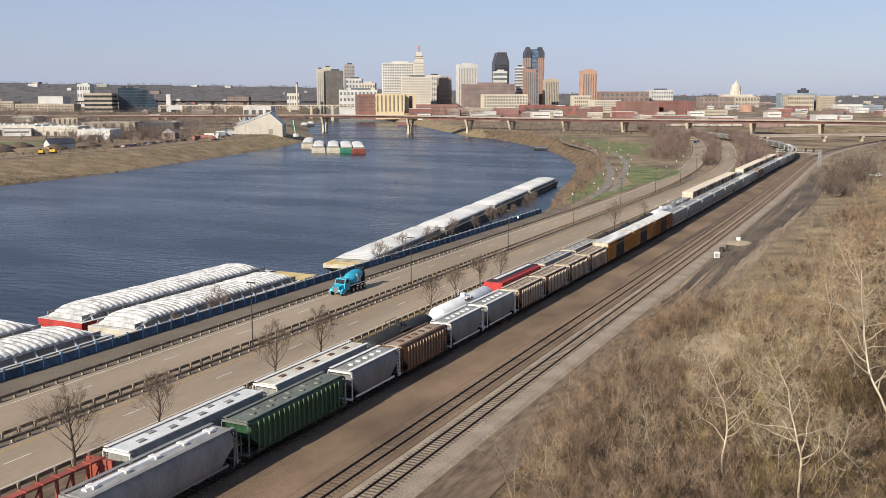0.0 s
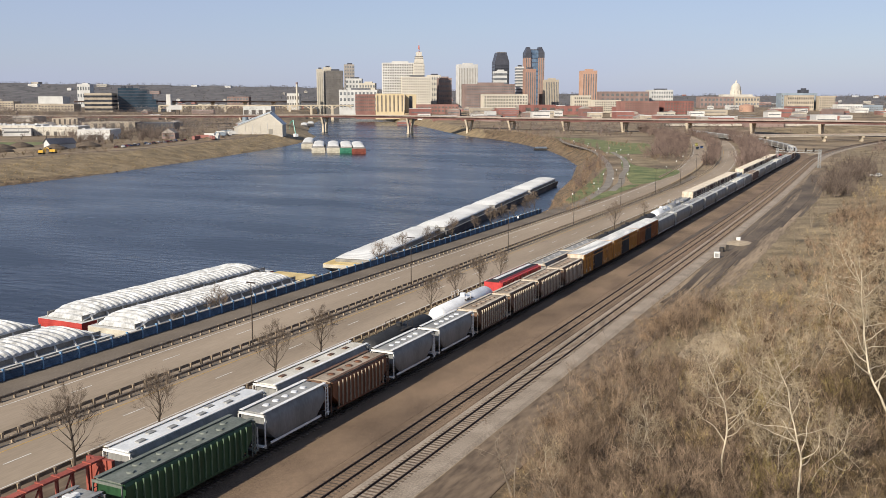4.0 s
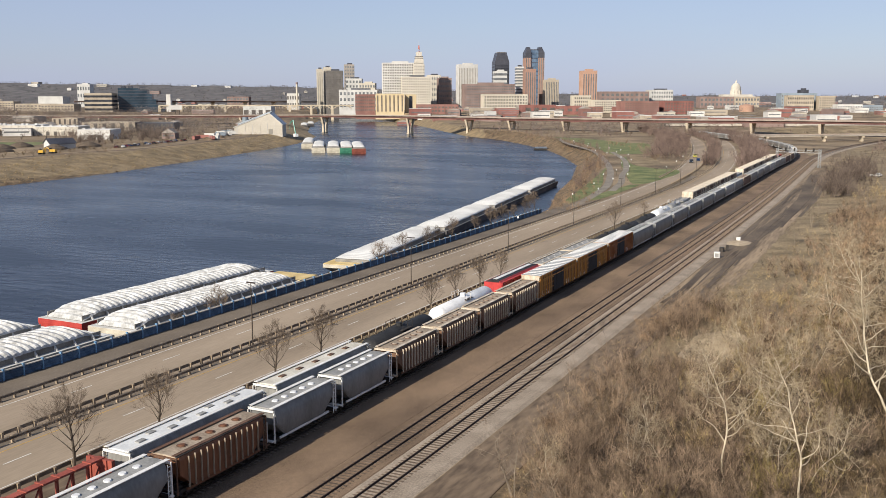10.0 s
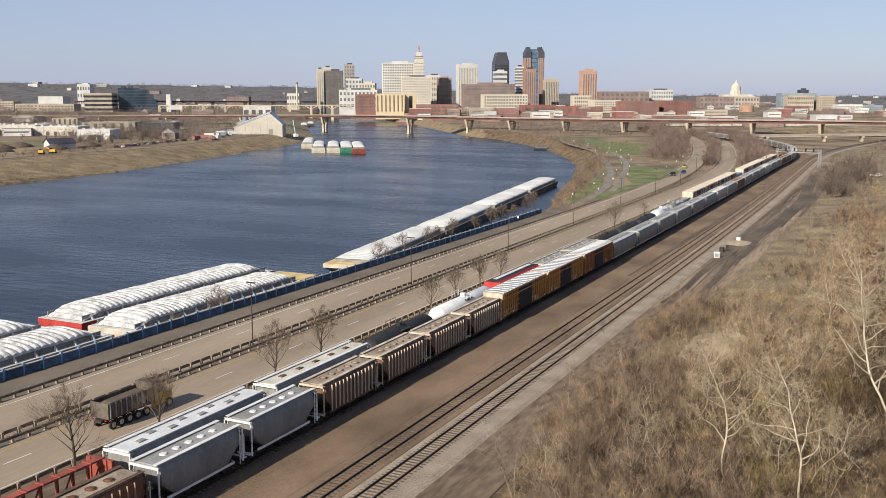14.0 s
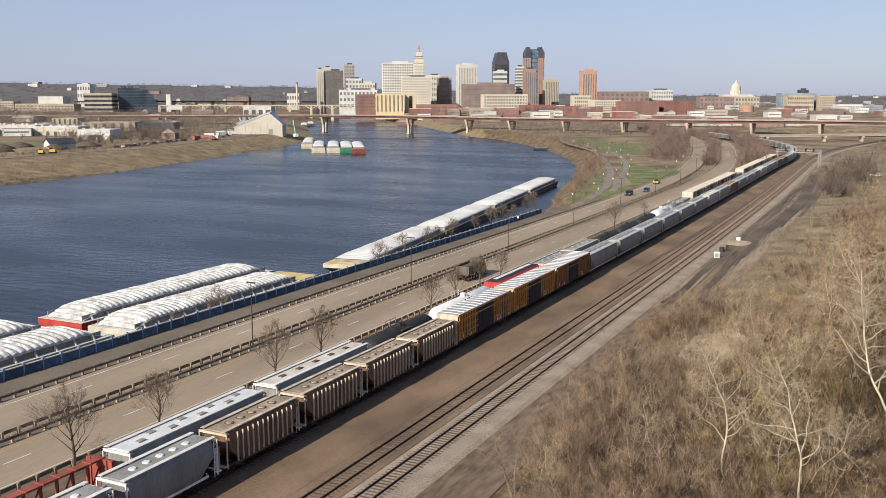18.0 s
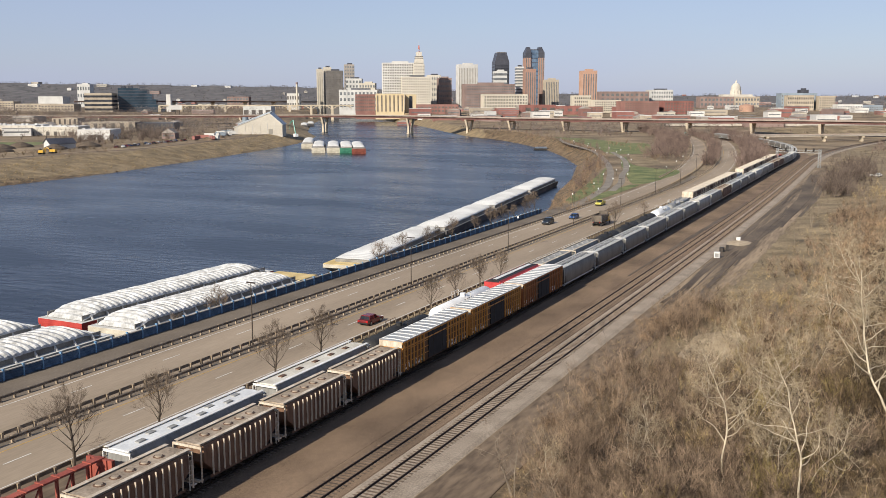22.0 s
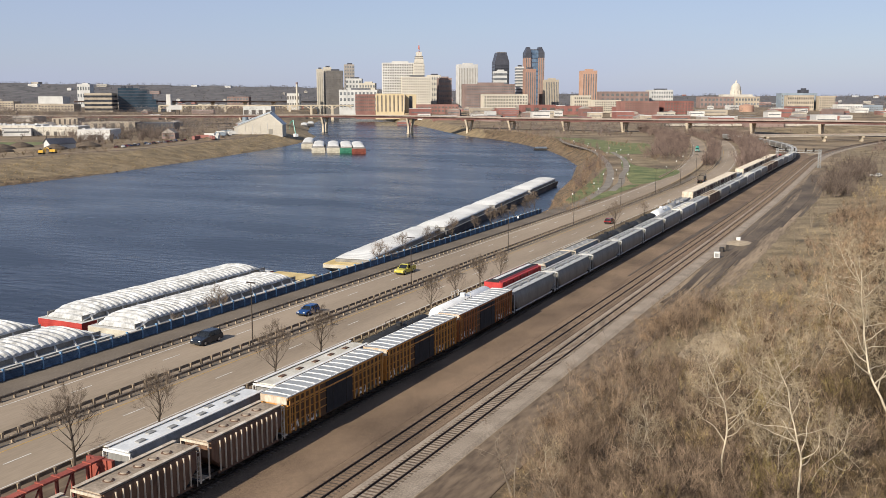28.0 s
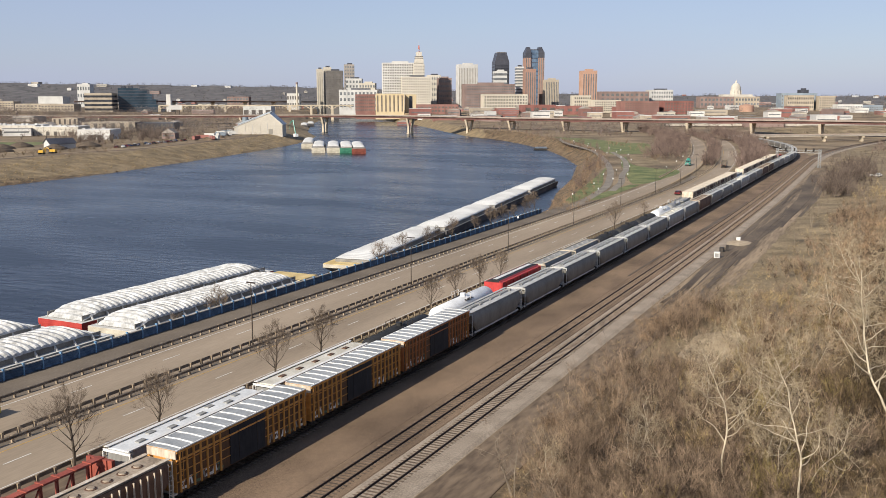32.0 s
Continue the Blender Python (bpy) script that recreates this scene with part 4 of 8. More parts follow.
def girder_bridge(name, label, points, heights, piers, deck=9.0, depth=2.6, pier_foot=-12.0, fork=True, mat=GIRDER):
    """A girder bridge: deck slab, girders, parapets and piers at given lengths along it."""
    line = Line(points, 12)
    ob = thing(name, label, "bridge")
    zs = np.interp(line.ys if abs(points[0][1] - points[-1][1]) > abs(points[0][0] - points[-1][0]) else line.xs, *heights)
    along = line.s

    def band(a, b, lo, hi):
        rings = []
        for s, z in zip(along, zs):
            rings.append([(*line.at(s, o)[:2], z + q) for o, q in ((a, lo), (b, lo), (b, hi), (a, hi))])
        return Shape().loft(rings)
    part("deck", band(-deck, deck, -0.35, 0), CONCRETE if mat == CONCRETE else PARAPET, ob, "weathered concrete deck")
    for o in (-deck * 0.8, -deck * 0.25, deck * 0.25, deck * 0.8):
        part("girder", band(o - 0.3, o + 0.3, -depth, -0.35), mat, ob)
    for o in (-deck, deck):
        part("parapet", band(o - 0.2, o + 0.2, 0, 0.6), PARAPET, ob)
    for s in piers:
        x, y, h = line.at(s)
        z = float(np.interp(s, along, zs)) - depth
        p = Shape()
        if fork:
            for k in (-1, 1):
                p.loft([[(k * 3.6 + a, b, pier_foot) for a, b in ((-1.2, -1.3), (1.2, -1.3), (1.2, 1.3), (-1.2, 1.3))],
                        [(k * 3.6 + a, b, z - 9) for a, b in ((-1.0, -1.1), (1.0, -1.1), (1.0, 1.1), (-1.0, 1.1))],
                        [(k * 7.0 + a, b, z) for a, b in ((-1.1, -1.2), (1.1, -1.2), (1.1, 1.2), (-1.1, 1.2))]])
            p.box(0, 0, z - 0.7, 15, 2.2, 1.4).box(0, 0, pier_foot + 2.5, 11, 3.6, 5)
        else:
            p.box(0, 0, (z + pier_foot) / 2, deck * 1.1, 1.4, z - pier_foot).box(0, 0, z - 0.6, deck * 1.8, 1.8, 1.2)
        q = part("pier", p, PIER, ob)
        q.matrix_basis = pose(x, y, 0, 0, 0, h)
    return ob


BRIDGE_POINTS = [(-1330, 950), (-1065, 957), (-880, 959), (-639, 965), (-521, 966), (-383, 945), (-257, 925), (-174, 917), (-82, 908), (20, 895)]
bl = Line(BRIDGE_POINTS, 12)
def bs(x):
    return float(np.interp(x, bl.xs, bl.s))
girder_bridge("road_bridge", "long rust-brown girder road bridge on forked concrete piers", BRIDGE_POINTS, ([-1330, -1065, -880, -639, -521, -383, -257, -82, 20], [7, 8.3, 10.6, 13.2, 13.0, 12.4, 12.6, 13.6, 13.5]), [bs(x) for x in (-1000, -880, -760, -639, -521, -440, -385, -320, -255, -190, -130, -70)])
girder_bridge("viaduct", "pale concrete viaduct over the railway yard", [(-124, 768), (-100, 778), (-58, 800), (-14, 823), (60, 860), (160, 912)], ([-124, -14, 160], [4.6, 5.6, 6.5]), [26, 72, 102, 150, 210], deck=4.0, depth=1.1, pier_foot=-1, fork=False, mat=CONCRETE)
bank = thing("embankment", "dry grass embankment below the highway ramps", "embankment", kind="structure")
part("slope", Shape().loft([[(-150, 905, -1), (-138, 985, 0.5), (-120, 1040, 0.5), (-110, 1060, -1)], [(-92, 925, -1), (-95, 1010, 6.5), (-90, 1040, 6.5), (-80, 1080, -1)], [(120, 1030, -1), (60, 1085, 6.5), (55, 1120, 6.5), (60, 1170, -1)]]), STRAW, bank)
part("ramp", Shape().loft([[(-95, 1012, 6.55), (-90, 1038, 6.55), (-90, 1038, 6.3), (-95, 1012, 6.3)], [(60, 1087, 6.55), (55, 1118, 6.55), (55, 1118, 6.3), (60, 1087, 6.3)]]), CONCRETE, bank, "pale concrete ramp")
for k, (x0, y0, x1, y1, w) in enumerate(((-276, 1536, -10, 1740, 30), (-248, 1439, -26, 1605, 12), (-260, 1130, 60, 1280, 9))):
    a = math.degrees(math.atan2(y1 - y0, x1 - x0))
    tagged(part("ramp_road", Shape().box((x0 + x1) / 2, (y0 + y1) / 2, 1.2 + 0.4 * k, math.hypot(x1 - x0, y1 - y0), w, 2.6, a), CONCRETE), "pale concrete highway ramp", "road", kind="structure")


def arch_bridge(label, ax, ay, bx, by, z, n, rise):
    """A multi-span concrete arch bridge far up the river."""
    ob = thing("arch_bridge", label, "bridge", at=pose(ax, ay, 0, 0, 0, math.degrees(math.atan2(by - ay, bx - ax))))
    L = math.hypot(bx - ax, by - ay)
    part("deck", Shape().box(L / 2, 0, z, L, 14, 2.0), PIER, ob)
    for i in range(n):
        w = L / n
        pts = []
        for k in range(11):
            g = math.pi * k / 10
            pts.append((i * w + w / 2 - (w / 2 - 2) * math.cos(g), z - rise - 0.5 + rise * math.sin(g) - 0.6))
        top = [(x, q + 1.6) for x, q in pts[::-1]]
        prof = pts + top
        arch = Shape()
        m = len(prof)
        arch.add([(x, -6, q) for x, q in prof] + [(x, 6, q) for x, q in prof], [(j, (j + 1) % m, m + (j + 1) % m, m + j) for j in range(m)] + [(k, k + 1, m - 2 - k, m - 1 - k) for k in range(10)])
        part("arch", arch, PIER, ob)
        part("pier", Shape().box(i * w, 0, z / 2 - 4, 4.5, 13, z + 8), PIER, ob)
        for k in range(1, 6):
            x = i * w + w * k / 6
            part("spandrel_post", Shape().box(x, 0, z - 3, 0.9, 10, 4.5), PIER, ob)


arch_bridge("tan concrete arch bridge across the far river", -1215, 1300, -926, 1494, 20, 9, 8)
girder_bridge("far_bridge", "long low highway bridge far upstream", [(-1330, 1210), (-1240, 1330), (-1225, 1560), (-1240, 1840)], ([1210, 1330, 1840], [28, 28, 25]), [80, 180, 280, 380, 480, 580], deck=7, depth=2.2, fork=False)

# ---- town ----
# town wall colours are toned down towards grey, in place of distance haze
WALL = {
    "cream": material("cream_masonry", (0.43, 0.385, 0.31), (0.56, 0.51, 0.42), 0.9, 0.05, 0.6, vary=0.05),
    "stone": material("limestone", (0.45, 0.41, 0.345), (0.58, 0.535, 0.455), 0.9, 0.05, 0.6, vary=0.05),
    "white": material("white_wall", (0.46, 0.445, 0.415), (0.62, 0.6, 0.565), 0.8, 0.05, 0.6, vary=0.05),
    "pale": material("pale_grey_wall", (0.42, 0.41, 0.39), (0.56, 0.55, 0.52), 0.9, 0.05, 0.6, vary=0.06),
    "tan": material("tan_brick_wall", (0.32, 0.27, 0.205), (0.44, 0.375, 0.295), 0.9, 0.05, 0.6, vary=0.08),
    "taupe": material("taupe_wall", (0.25, 0.22, 0.19), (0.36, 0.32, 0.28), 0.9, 0.05, 0.6, vary=0.05),
    "charcoal": material("charcoal_precast", (0.1, 0.092, 0.085), (0.16, 0.148, 0.138), 0.7, 0.05, 0.6, vary=0.04),
    "umber": material("umber_brick", (0.18, 0.125, 0.11), (0.27, 0.195, 0.17), 0.9, 0.05, 0.6, vary=0.08),
    "brick": material("dark_red_brick", (0.19, 0.095, 0.08), (0.29, 0.155, 0.13), 0.9, 0.05, 0.6, vary=0.08),
    "redbrick": material("red_brick", (0.2, 0.082, 0.068), (0.29, 0.13, 0.11), 0.9, 0.05, 0.6, vary=0.08),
    "terracotta": material("terracotta_brick", (0.28, 0.165, 0.125), (0.38, 0.235, 0.18), 0.9, 0.05, 0.6, vary=0.05),
    "salmon": material("salmon_brick", (0.36, 0.215, 0.15), (0.48, 0.3, 0.22), 0.9, 0.05, 0.6, vary=0.05),
    "ochre": material("ochre_stone", (0.5, 0.395, 0.235), (0.61, 0.495, 0.325), 0.9, 0.05, 0.6, vary=0.05),
    "dark": material("dark_cladding", (0.035, 0.037, 0.048), (0.075, 0.076, 0.09), 0.45, 0.05, 0.6, vary=0.05),
    "steel": material("blue_grey_cladding", (0.16, 0.195, 0.225), (0.26, 0.3, 0.335), 0.4, 0.05, 0.6, vary=0.05),
}
GLASS = {
    "tint": material("tinted_window", (0.1, 0.105, 0.11), (0.2, 0.205, 0.21), 0.15, 0.1, 0.5, vary=0.2, bump=0, spec=0.6),
    "black": material("black_window", (0.02, 0.022, 0.027), (0.05, 0.052, 0.06), 0.2, 0.1, 0.5, vary=0.2, bump=0, spec=0.6),
    "dim": material("dusty_window", (0.07, 0.06, 0.055), (0.15, 0.135, 0.12), 0.3, 0.1, 0.5, vary=0.2, bump=0),
    "soft": material("pale_window", (0.24, 0.22, 0.19), (0.34, 0.32, 0.28), 0.3, 0.1, 0.5, vary=0.15, bump=0),
    "blue": material("blue_curtain_glass", (0.06, 0.1, 0.16), (0.14, 0.2, 0.28), 0.12, 0.1, 0.5, vary=0.1, bump=0, spec=0.7),
}
ROOFS = [material("grey_flat_roof", (0.16, 0.155, 0.15), (0.28, 0.27, 0.26), 0.9, 0.05, 0.8, vary=0.2), material("white_membrane_roof", (0.5, 0.49, 0.47), (0.68, 0.67, 0.65), 0.8, 0.05, 0.8, vary=0.1)]


def tower(x, y, w, d, h, z, turn, wall, glass, cols, rows, label, name="office_building", group="downtown buildings"):
    """A town building: walls, roof with parapet, and windows: strips between piers, bands between floors, or both."""
    ob = thing(name, label, "building", group, at=pose(x, y, z, 0, 0, turn))
    part("wall", Shape().box(0, 0, h / 2 - 5, w, d, h + 10), WALL[wall], ob)
    roof = part("roof", Shape().box(0, 0, h + 0.1, w - 0.8, d - 0.8, 0.2), ROOFS[0 if wall in ("dark", "umber", "brick", "terracotta", "salmon") else random.random() < 0.5], ob)
    for sx, sy, px, py in ((w, 0.4, 0, d / 2 - 0.2), (w, 0.4, 0, 0.2 - d / 2), (0.4, d, w / 2 - 0.2, 0), (0.4, d, 0.2 - w / 2, 0)):
        part("parapet", Shape().box(px, py, h + 0.45, sx - 0.01, sy - 0.01, 0.9), WALL[wall], ob)
    if h > 40:
        part("plant_room", Shape().box(w * 0.05, 0, h + 2.0, w * 0.5, d * 0.45, 4.0), WALL[wall if random.random() < 0.5 else "dark"], roof)
    lo = 3.0
    if rows:
        step = (h - lo - 1) / rows
        for i in range(rows):
            part("window_band", Shape().box(0, 0, lo + step * (i + 0.5), w * 0.95 + 0.3 + w * 0.05 * (cols == 0), d + 0.3, step * 0.5), GLASS[glass], ob)
    if cols and rows:
        for i in range(1, cols):
            part("pier", Shape().box(-w / 2 + w * i / cols, 0, h / 2, w / cols * 0.42, d + 0.7, h - 0.4), WALL[wall], ob)
        n = min(8, max(2, int(cols * d / w)))
        for i in range(1, n):
            part("pier", Shape().box(0, -d / 2 + d * i / n, h / 2, w + 0.7, d / n * 0.42, h - 0.5), WALL[wall], ob)
    elif cols:
        for i in range(cols):
            part("window_strip", Shape().box(-w / 2 + w * (i + 0.5) / cols, 0, h * 0.5 + 0.5, w / cols * (0.3 if wall == "ochre" else 0.4), d + 0.3, h * 0.84), GLASS[glass], ob)
    return ob


tower(-1155, 1728, 12.9, 22, 85.5, 9, 37, "cream", "soft", 3, 0, "cream apartment tower with vertical window bays")
tower(-1157, 1761, 16.9, 22, 90.1, 9, 37, "cream", "soft", 4, 0, "cream apartment tower with balconies")
tower(-1096, 1695, 36, 26, 80.3, 9, 32, "charcoal", "dim", 12, 16, "dark grey glass office tower with pale top band")
tower(-1205, 1929, 23.3, 26, 101.9, 9, 34, "taupe", "tint", 4, 12, "taupe high-rise with pale corners")
tower(-1127, 1825, 35.3, 30, 66.5, 9, 26, "pale", "tint", 5, 6, "pale office block in the town")
tower(-1040, 1739, 33.3, 40, 54.8, 9, 26, "cream", "tint", 6, 5, "cream low office block in the town")
tower(-1021, 1671, 77.9, 40, 40.1, 9, 26, "pale", "tint", 10, 3, "long pale riverside block in the town")
tower(-952, 1715, 67.4, 18, 95.1, 9, 34, "white", "dim", 19, 17, "white apartment slab with a grid of windows")
tower(-902, 1696, 58.2, 40, 65.6, 9, 32, "stone", "soft", 13, 12, "stepped limestone office building in the town")
tower(-948, 1868, 30.9, 30, 73.0, 9, 26, "stone", "tint", 6, 6, "stone office block with glazed top")
tower(-902, 1827, 27.6, 35, 65.7, 9, 34, "umber", "tint", 7, 6, "dark brown brick office block")
tower(-848, 1826, 41.3, 26, 93.4, 9, 40, "white", "soft", 12, 0, "white tower with vertical fins")
tower(-738, 1746, 25.5, 24, 76.1, 9, 32, "pale", "tint", 0, 8, "pale grey office block in the town")
tower(-731, 1672, 97.4, 45, 49.7, 9, 32, "umber", "tint", 22, 9, "wide brown brick office block with many windows")
tower(-664, 1591, 80.1, 40, 31.2, 8, 32, "cream", "dim", 16, 5, "cream warehouse loft building with square windows")
tower(-729, 1828, 15.7, 24, 87.2, 9, 30, "white", "tint", 0, 14, "white striped office tower in the town")
tower(-693, 1792, 22.2, 26, 81.1, 9, 32, "terracotta", "tint", 5, 0, "terracotta brick tower with dark crown")
tower(-695, 1925, 29.1, 26, 62.2, 9, 34, "tan", "tint", 8, 0, "tan twin apartment towers in the town")
tower(-580, 1824, 29.8, 24, 77.2, 9, 36, "salmon", "tint", 6, 0, "salmon brick apartment tower in the town")
tower(-819, 1443, 49.3, 34, 33.1, 7, 31, "ochre", "dim", 7, 0, "ochre stone building with tall dark windows")
tower(-795, 1475, 19.6, 30, 31.8, 7, 31, "ochre", "black", 1, 0, "plain ochre annex in the town")
tower(-863, 1433, 34.0, 34, 32.0, 7, 32, "brick", "dim", 9, 5, "red brick warehouse with pale upper storey")
tower(-728, 1447, 70.6, 40, 15.7, 6, 30, "brick", "dim", 12, 2, "low dark brick warehouse in the town")
tower(-566, 1503, 54.7, 36, 15.3, 6, 38, "redbrick", "dim", 4, 1, "long red brick warehouse in the town")
tower(-519, 1523, 42.2, 40, 13.5, 6, 30, "redbrick", "dim", 3, 1, "red brick warehouse in the town")
tower(-490, 1563, 32.7, 36, 11.9, 6, 30, "brick", "dim", 6, 3, "brown brick loft building in the town")
tower(-538, 1651, 30.9, 36, 29.2, 8, 30, "cream", "dim", 8, 4, "cream loft building with arched windows")
tower(-488, 1633, 48.1, 40, 22.0, 7, 34, "cream", "dim", 12, 5, "cream loft building with rows of windows")
tower(-410, 1563, 59.2, 45, 21.3, 6, 34, "brick", "dim", 14, 5, "large dark red brick warehouse")
tower(-360, 1610, 51.1, 45, 21.8, 6, 36, "redbrick", "dim", 10, 4, "red brick factory building in the town")
tower(-555, 2319, 54.0, 50, 42.9, 9, 30, "pale", "tint", 9, 4, "pale hospital block in the town")
tower(-623, 2230, 117.1, 50, 38.6, 9, 30, "umber", "tint", 10, 3, "brown institutional block in the town")
tower(-209, 2045, 69.3, 50, 33.1, 9, 18, "steel", "tint", 14, 4, "glass and tan panel hospital block")
tower(-201, 2010, 50.5, 40, 28.6, 9, 18, "tan", "dim", 12, 3, "tan panelled front block in the town")
tower(-201, 2088, 16.2, 20, 40.3, 9, 26, "dark", "black", 3, 2, "dark rooftop plant block in the town")
tower(-151, 2010, 29.4, 36, 27.5, 9, 16, "tan", "dim", 7, 5, "tan brick apartment block in the town")
tower(-102, 1864, 43.5, 30, 13.1, 8, 20, "white", "tint", 10, 2, "white low office block in the town")
tower(-66, 1904, 35.9, 30, 11.6, 8, 20, "steel", "tint", 9, 2, "glazed low office block in the town")
tower(-448, 2814, 86.6, 40, 28.5, 9, 26, "stone", "tint", 12, 2, "white stone capitol base in the town")
tower(-431, 2376, 82.0, 40, 26.7, 9, 26, "umber", "tint", 9, 2, "brown low roofline block in the town")
tower(-386, 2560, 62.6, 30, 26.7, 9, 26, "tan", "tint", 8, 2, "tan office block in the town")
blue_block = thing("office_building", "blue glass office block stepping down in terraces", "building", "downtown buildings", at=pose(-1262, 1275, 0, 0, 0, 38))
TERRACE = material("dark_blue_glass", (0.012, 0.026, 0.04), (0.035, 0.06, 0.085), 0.25, 0.05, 0.4, vary=0.15, bump=0, spec=0.6)
for x0, x1, top in ((-18, 16, 51), (16, 32, 48.5), (32, 40, 40), (40, 47, 31), (47, 55, 22), (55, 62, 14)):
    part("storey_block", Shape().span(x0, x1, -14, 20, -2, top), TERRACE, blue_block)
    for z in range(6, int(top), 5):
        part("floor_line", Shape().span(x0 + 0.05, x1 - 0.05, -14.2, 20.1, z, z + 0.9), WALL["dark"], blue_block)
for x in (-10, 2, 22):
    part("plant_room", Shape().box(x, 2, 52.5, 8, 10, 4), WALL["dark"], blue_block)
tower(-1283, 1228, 47.0, 40, 33.9, 7, 32, "tan", "black", 0, 4, "tan office block with ribbon windows")
tower(-1723, 1512, 55, 40, 27, 9, 26, "pale", "dim", 0, 0, "pale industrial hall in the town")
tower(-1968, 1832, 34, 30, 59, 9, 26, "pale", "tint", 5, 3, "pale block on the far bluff")
tower(-1385, 1230, 58, 40, 19, 3, 30, "tan", "dim", 10, 3, "low tan hall in the town")
tower(-1470, 1247, 62, 40, 13, 9, 30, "tan", "dim", 9, 2, "low tan warehouse in the town")
tower(-1601, 1294, 32.4, 40, 17, 9, 30, "tan", "dim", 6, 3, "tan brick block in the town")
tower(-1200, 1308, 8, 9, 31, 8, 26, "white", "dim", 0, 0, "white silo tower in the town")
tower(-1415, 1777, 49.6, 40, 26.6, 9, 30, "umber", "tint", 7, 3, "brown riverside block in the town")
tower(-1179, 1665, 26, 30, 33, 9, 26, "white", "dim", 5, 2, "white power house in the town")


def warehouse(x, y, w, d, h, turn, wall, label):
    """A long low warehouse: walls, loading doors, roof edge and roof units."""
    ob = thing("warehouse", label, "warehouse", "warehouses on the far bank", at=pose(x, y, 0, 0, 0, turn))
    part("wall", Shape().box(0, 0, h / 2 - 1, w, d, h + 2), WALL[wall], ob)
    part("roof", Shape().box(0, 0, h + 0.15, w + 0.6, d + 0.6, 0.4), ROOFS[1], ob)
    for k in range(int(w / 7)):
        part("loading_door", Shape().box(-w / 2 + 4 + 7 * k, -d / 2 - 0.05, 1.9, 3.2, 0.25, 3.6), GLASS["dim" if k % 3 else "soft"], ob)
        part("roof_unit", Shape().box(-w / 2 + 3 + 7 * k, -d * 0.2 + 3 * (k % 3), h + 0.9, 2.2, 2.4, 1.4), WALL["pale"], ob)
        part("downpipe", Shape().box(-w / 2 + 7.4 + 6.6 * k, -d / 2 - 0.1, h / 2, 0.3, 0.2, h), WALL["taupe"], ob)


warehouse(-745, 604, 56, 30, 9.2, 26, "stone", "long cream warehouse with loading doors")
warehouse(-702, 624, 39, 28, 8.0, 26, "stone", "long cream warehouse with roof units")
warehouse(-608, 578, 27, 26, 7.8, 26, "white", "white warehouse with a low flat roof")
tower(-744, 725, 52.0, 40, 8.4, 0, 36, "tan", "dim", 6, 0, "beige metal warehouse in the town")
tower(-708, 754, 38, 40, 7.6, 0, 34, "dark", "dim", 8, 0, "grey metal warehouse in the town")
tower(-936, 842, 30, 40, 8.5, 0, 34, "tan", "dim", 5, 0, "beige shed in the town")
tower(-875, 1145, 41.6, 30, 17.5, 3, 26, "pale", "dim", 4, 1, "pale riverside works in the town")

# limestone tower with its lit-sign mast (sign as plain shapes)
first = tower(-908, 1722, 21, 24, 92, 9, 32, "stone", "soft", 6, 14, "stepped limestone skyscraper with red rooftop sign")
part("upper_stage", Shape().box(0, 0, 97, 18, 20, 10).box(0, 0, 105, 16, 18, 7), WALL["stone"], first)
for i in range(5):
    part("window_band", Shape().box(0, 0, 94.5 + 3.4 * i, 18.3 - 0.5 * i, 20.3 - 0.5 * i, 1.2), GLASS["dim"], first)
part("crown", Shape().box(0, 0, 113, 11, 12, 8), WALL["stone"], first)
MAST_RED = material("red_sign_steel", (0.36, 0.12, 0.1), (0.5, 0.2, 0.17), 0.5)
mast = Shape()
for a, b in ((-3, -3), (3, -3), (3, 3), (-3, 3)):
    mast.tube((a * 0.6, b * 0.6, 117), (a * 0.3, b * 0.3, 131), 0.22)
for k in range(5):
    mast.box(0, 0, 118.5 + k * 2.9, 3.4 - 0.36 * k, 3.4 - 0.36 * k, 0.3)
part("sign_mast", mast, MAST_RED, first, "red lattice sign mast")
part("sign_panel", Shape().box(0, -1.8, 126, 2.4, 0.4, 7), MAST_RED, first)
part("flagpole", Shape().tube((0, 0, 130), (0, 0, 138), 0.2), WALL["white"], first)

# black tower with chamfered top
black = thing("office_building", "black glass tower with chamfered crown", "building", "downtown buildings", at=pose(-784, 1858, 9, 0, 0, 36))
prof = [(-15.5, -10), (15.5, -10), (15.5, 99), (9.5, 119), (-9.5, 119), (-15.5, 99)]
part("wall", Shape().extrude(prof, -14, 14), WALL["dark"], black)
for i in range(14):
    part("window_band", Shape().box(0, 0, 6 + 6.6 * i, 31.4, 28.4, 3.2), GLASS["black"], black)
for i in range(9):
    part("mullion", Shape().box(-14.6 + 3.65 * i, -14.2, 44, 0.5, 0.6, 100), WALL["dark"], black)
part("crown_band", Shape().box(0, 0, 119.4, 17, 20, 0.8), WALL["taupe"], black)

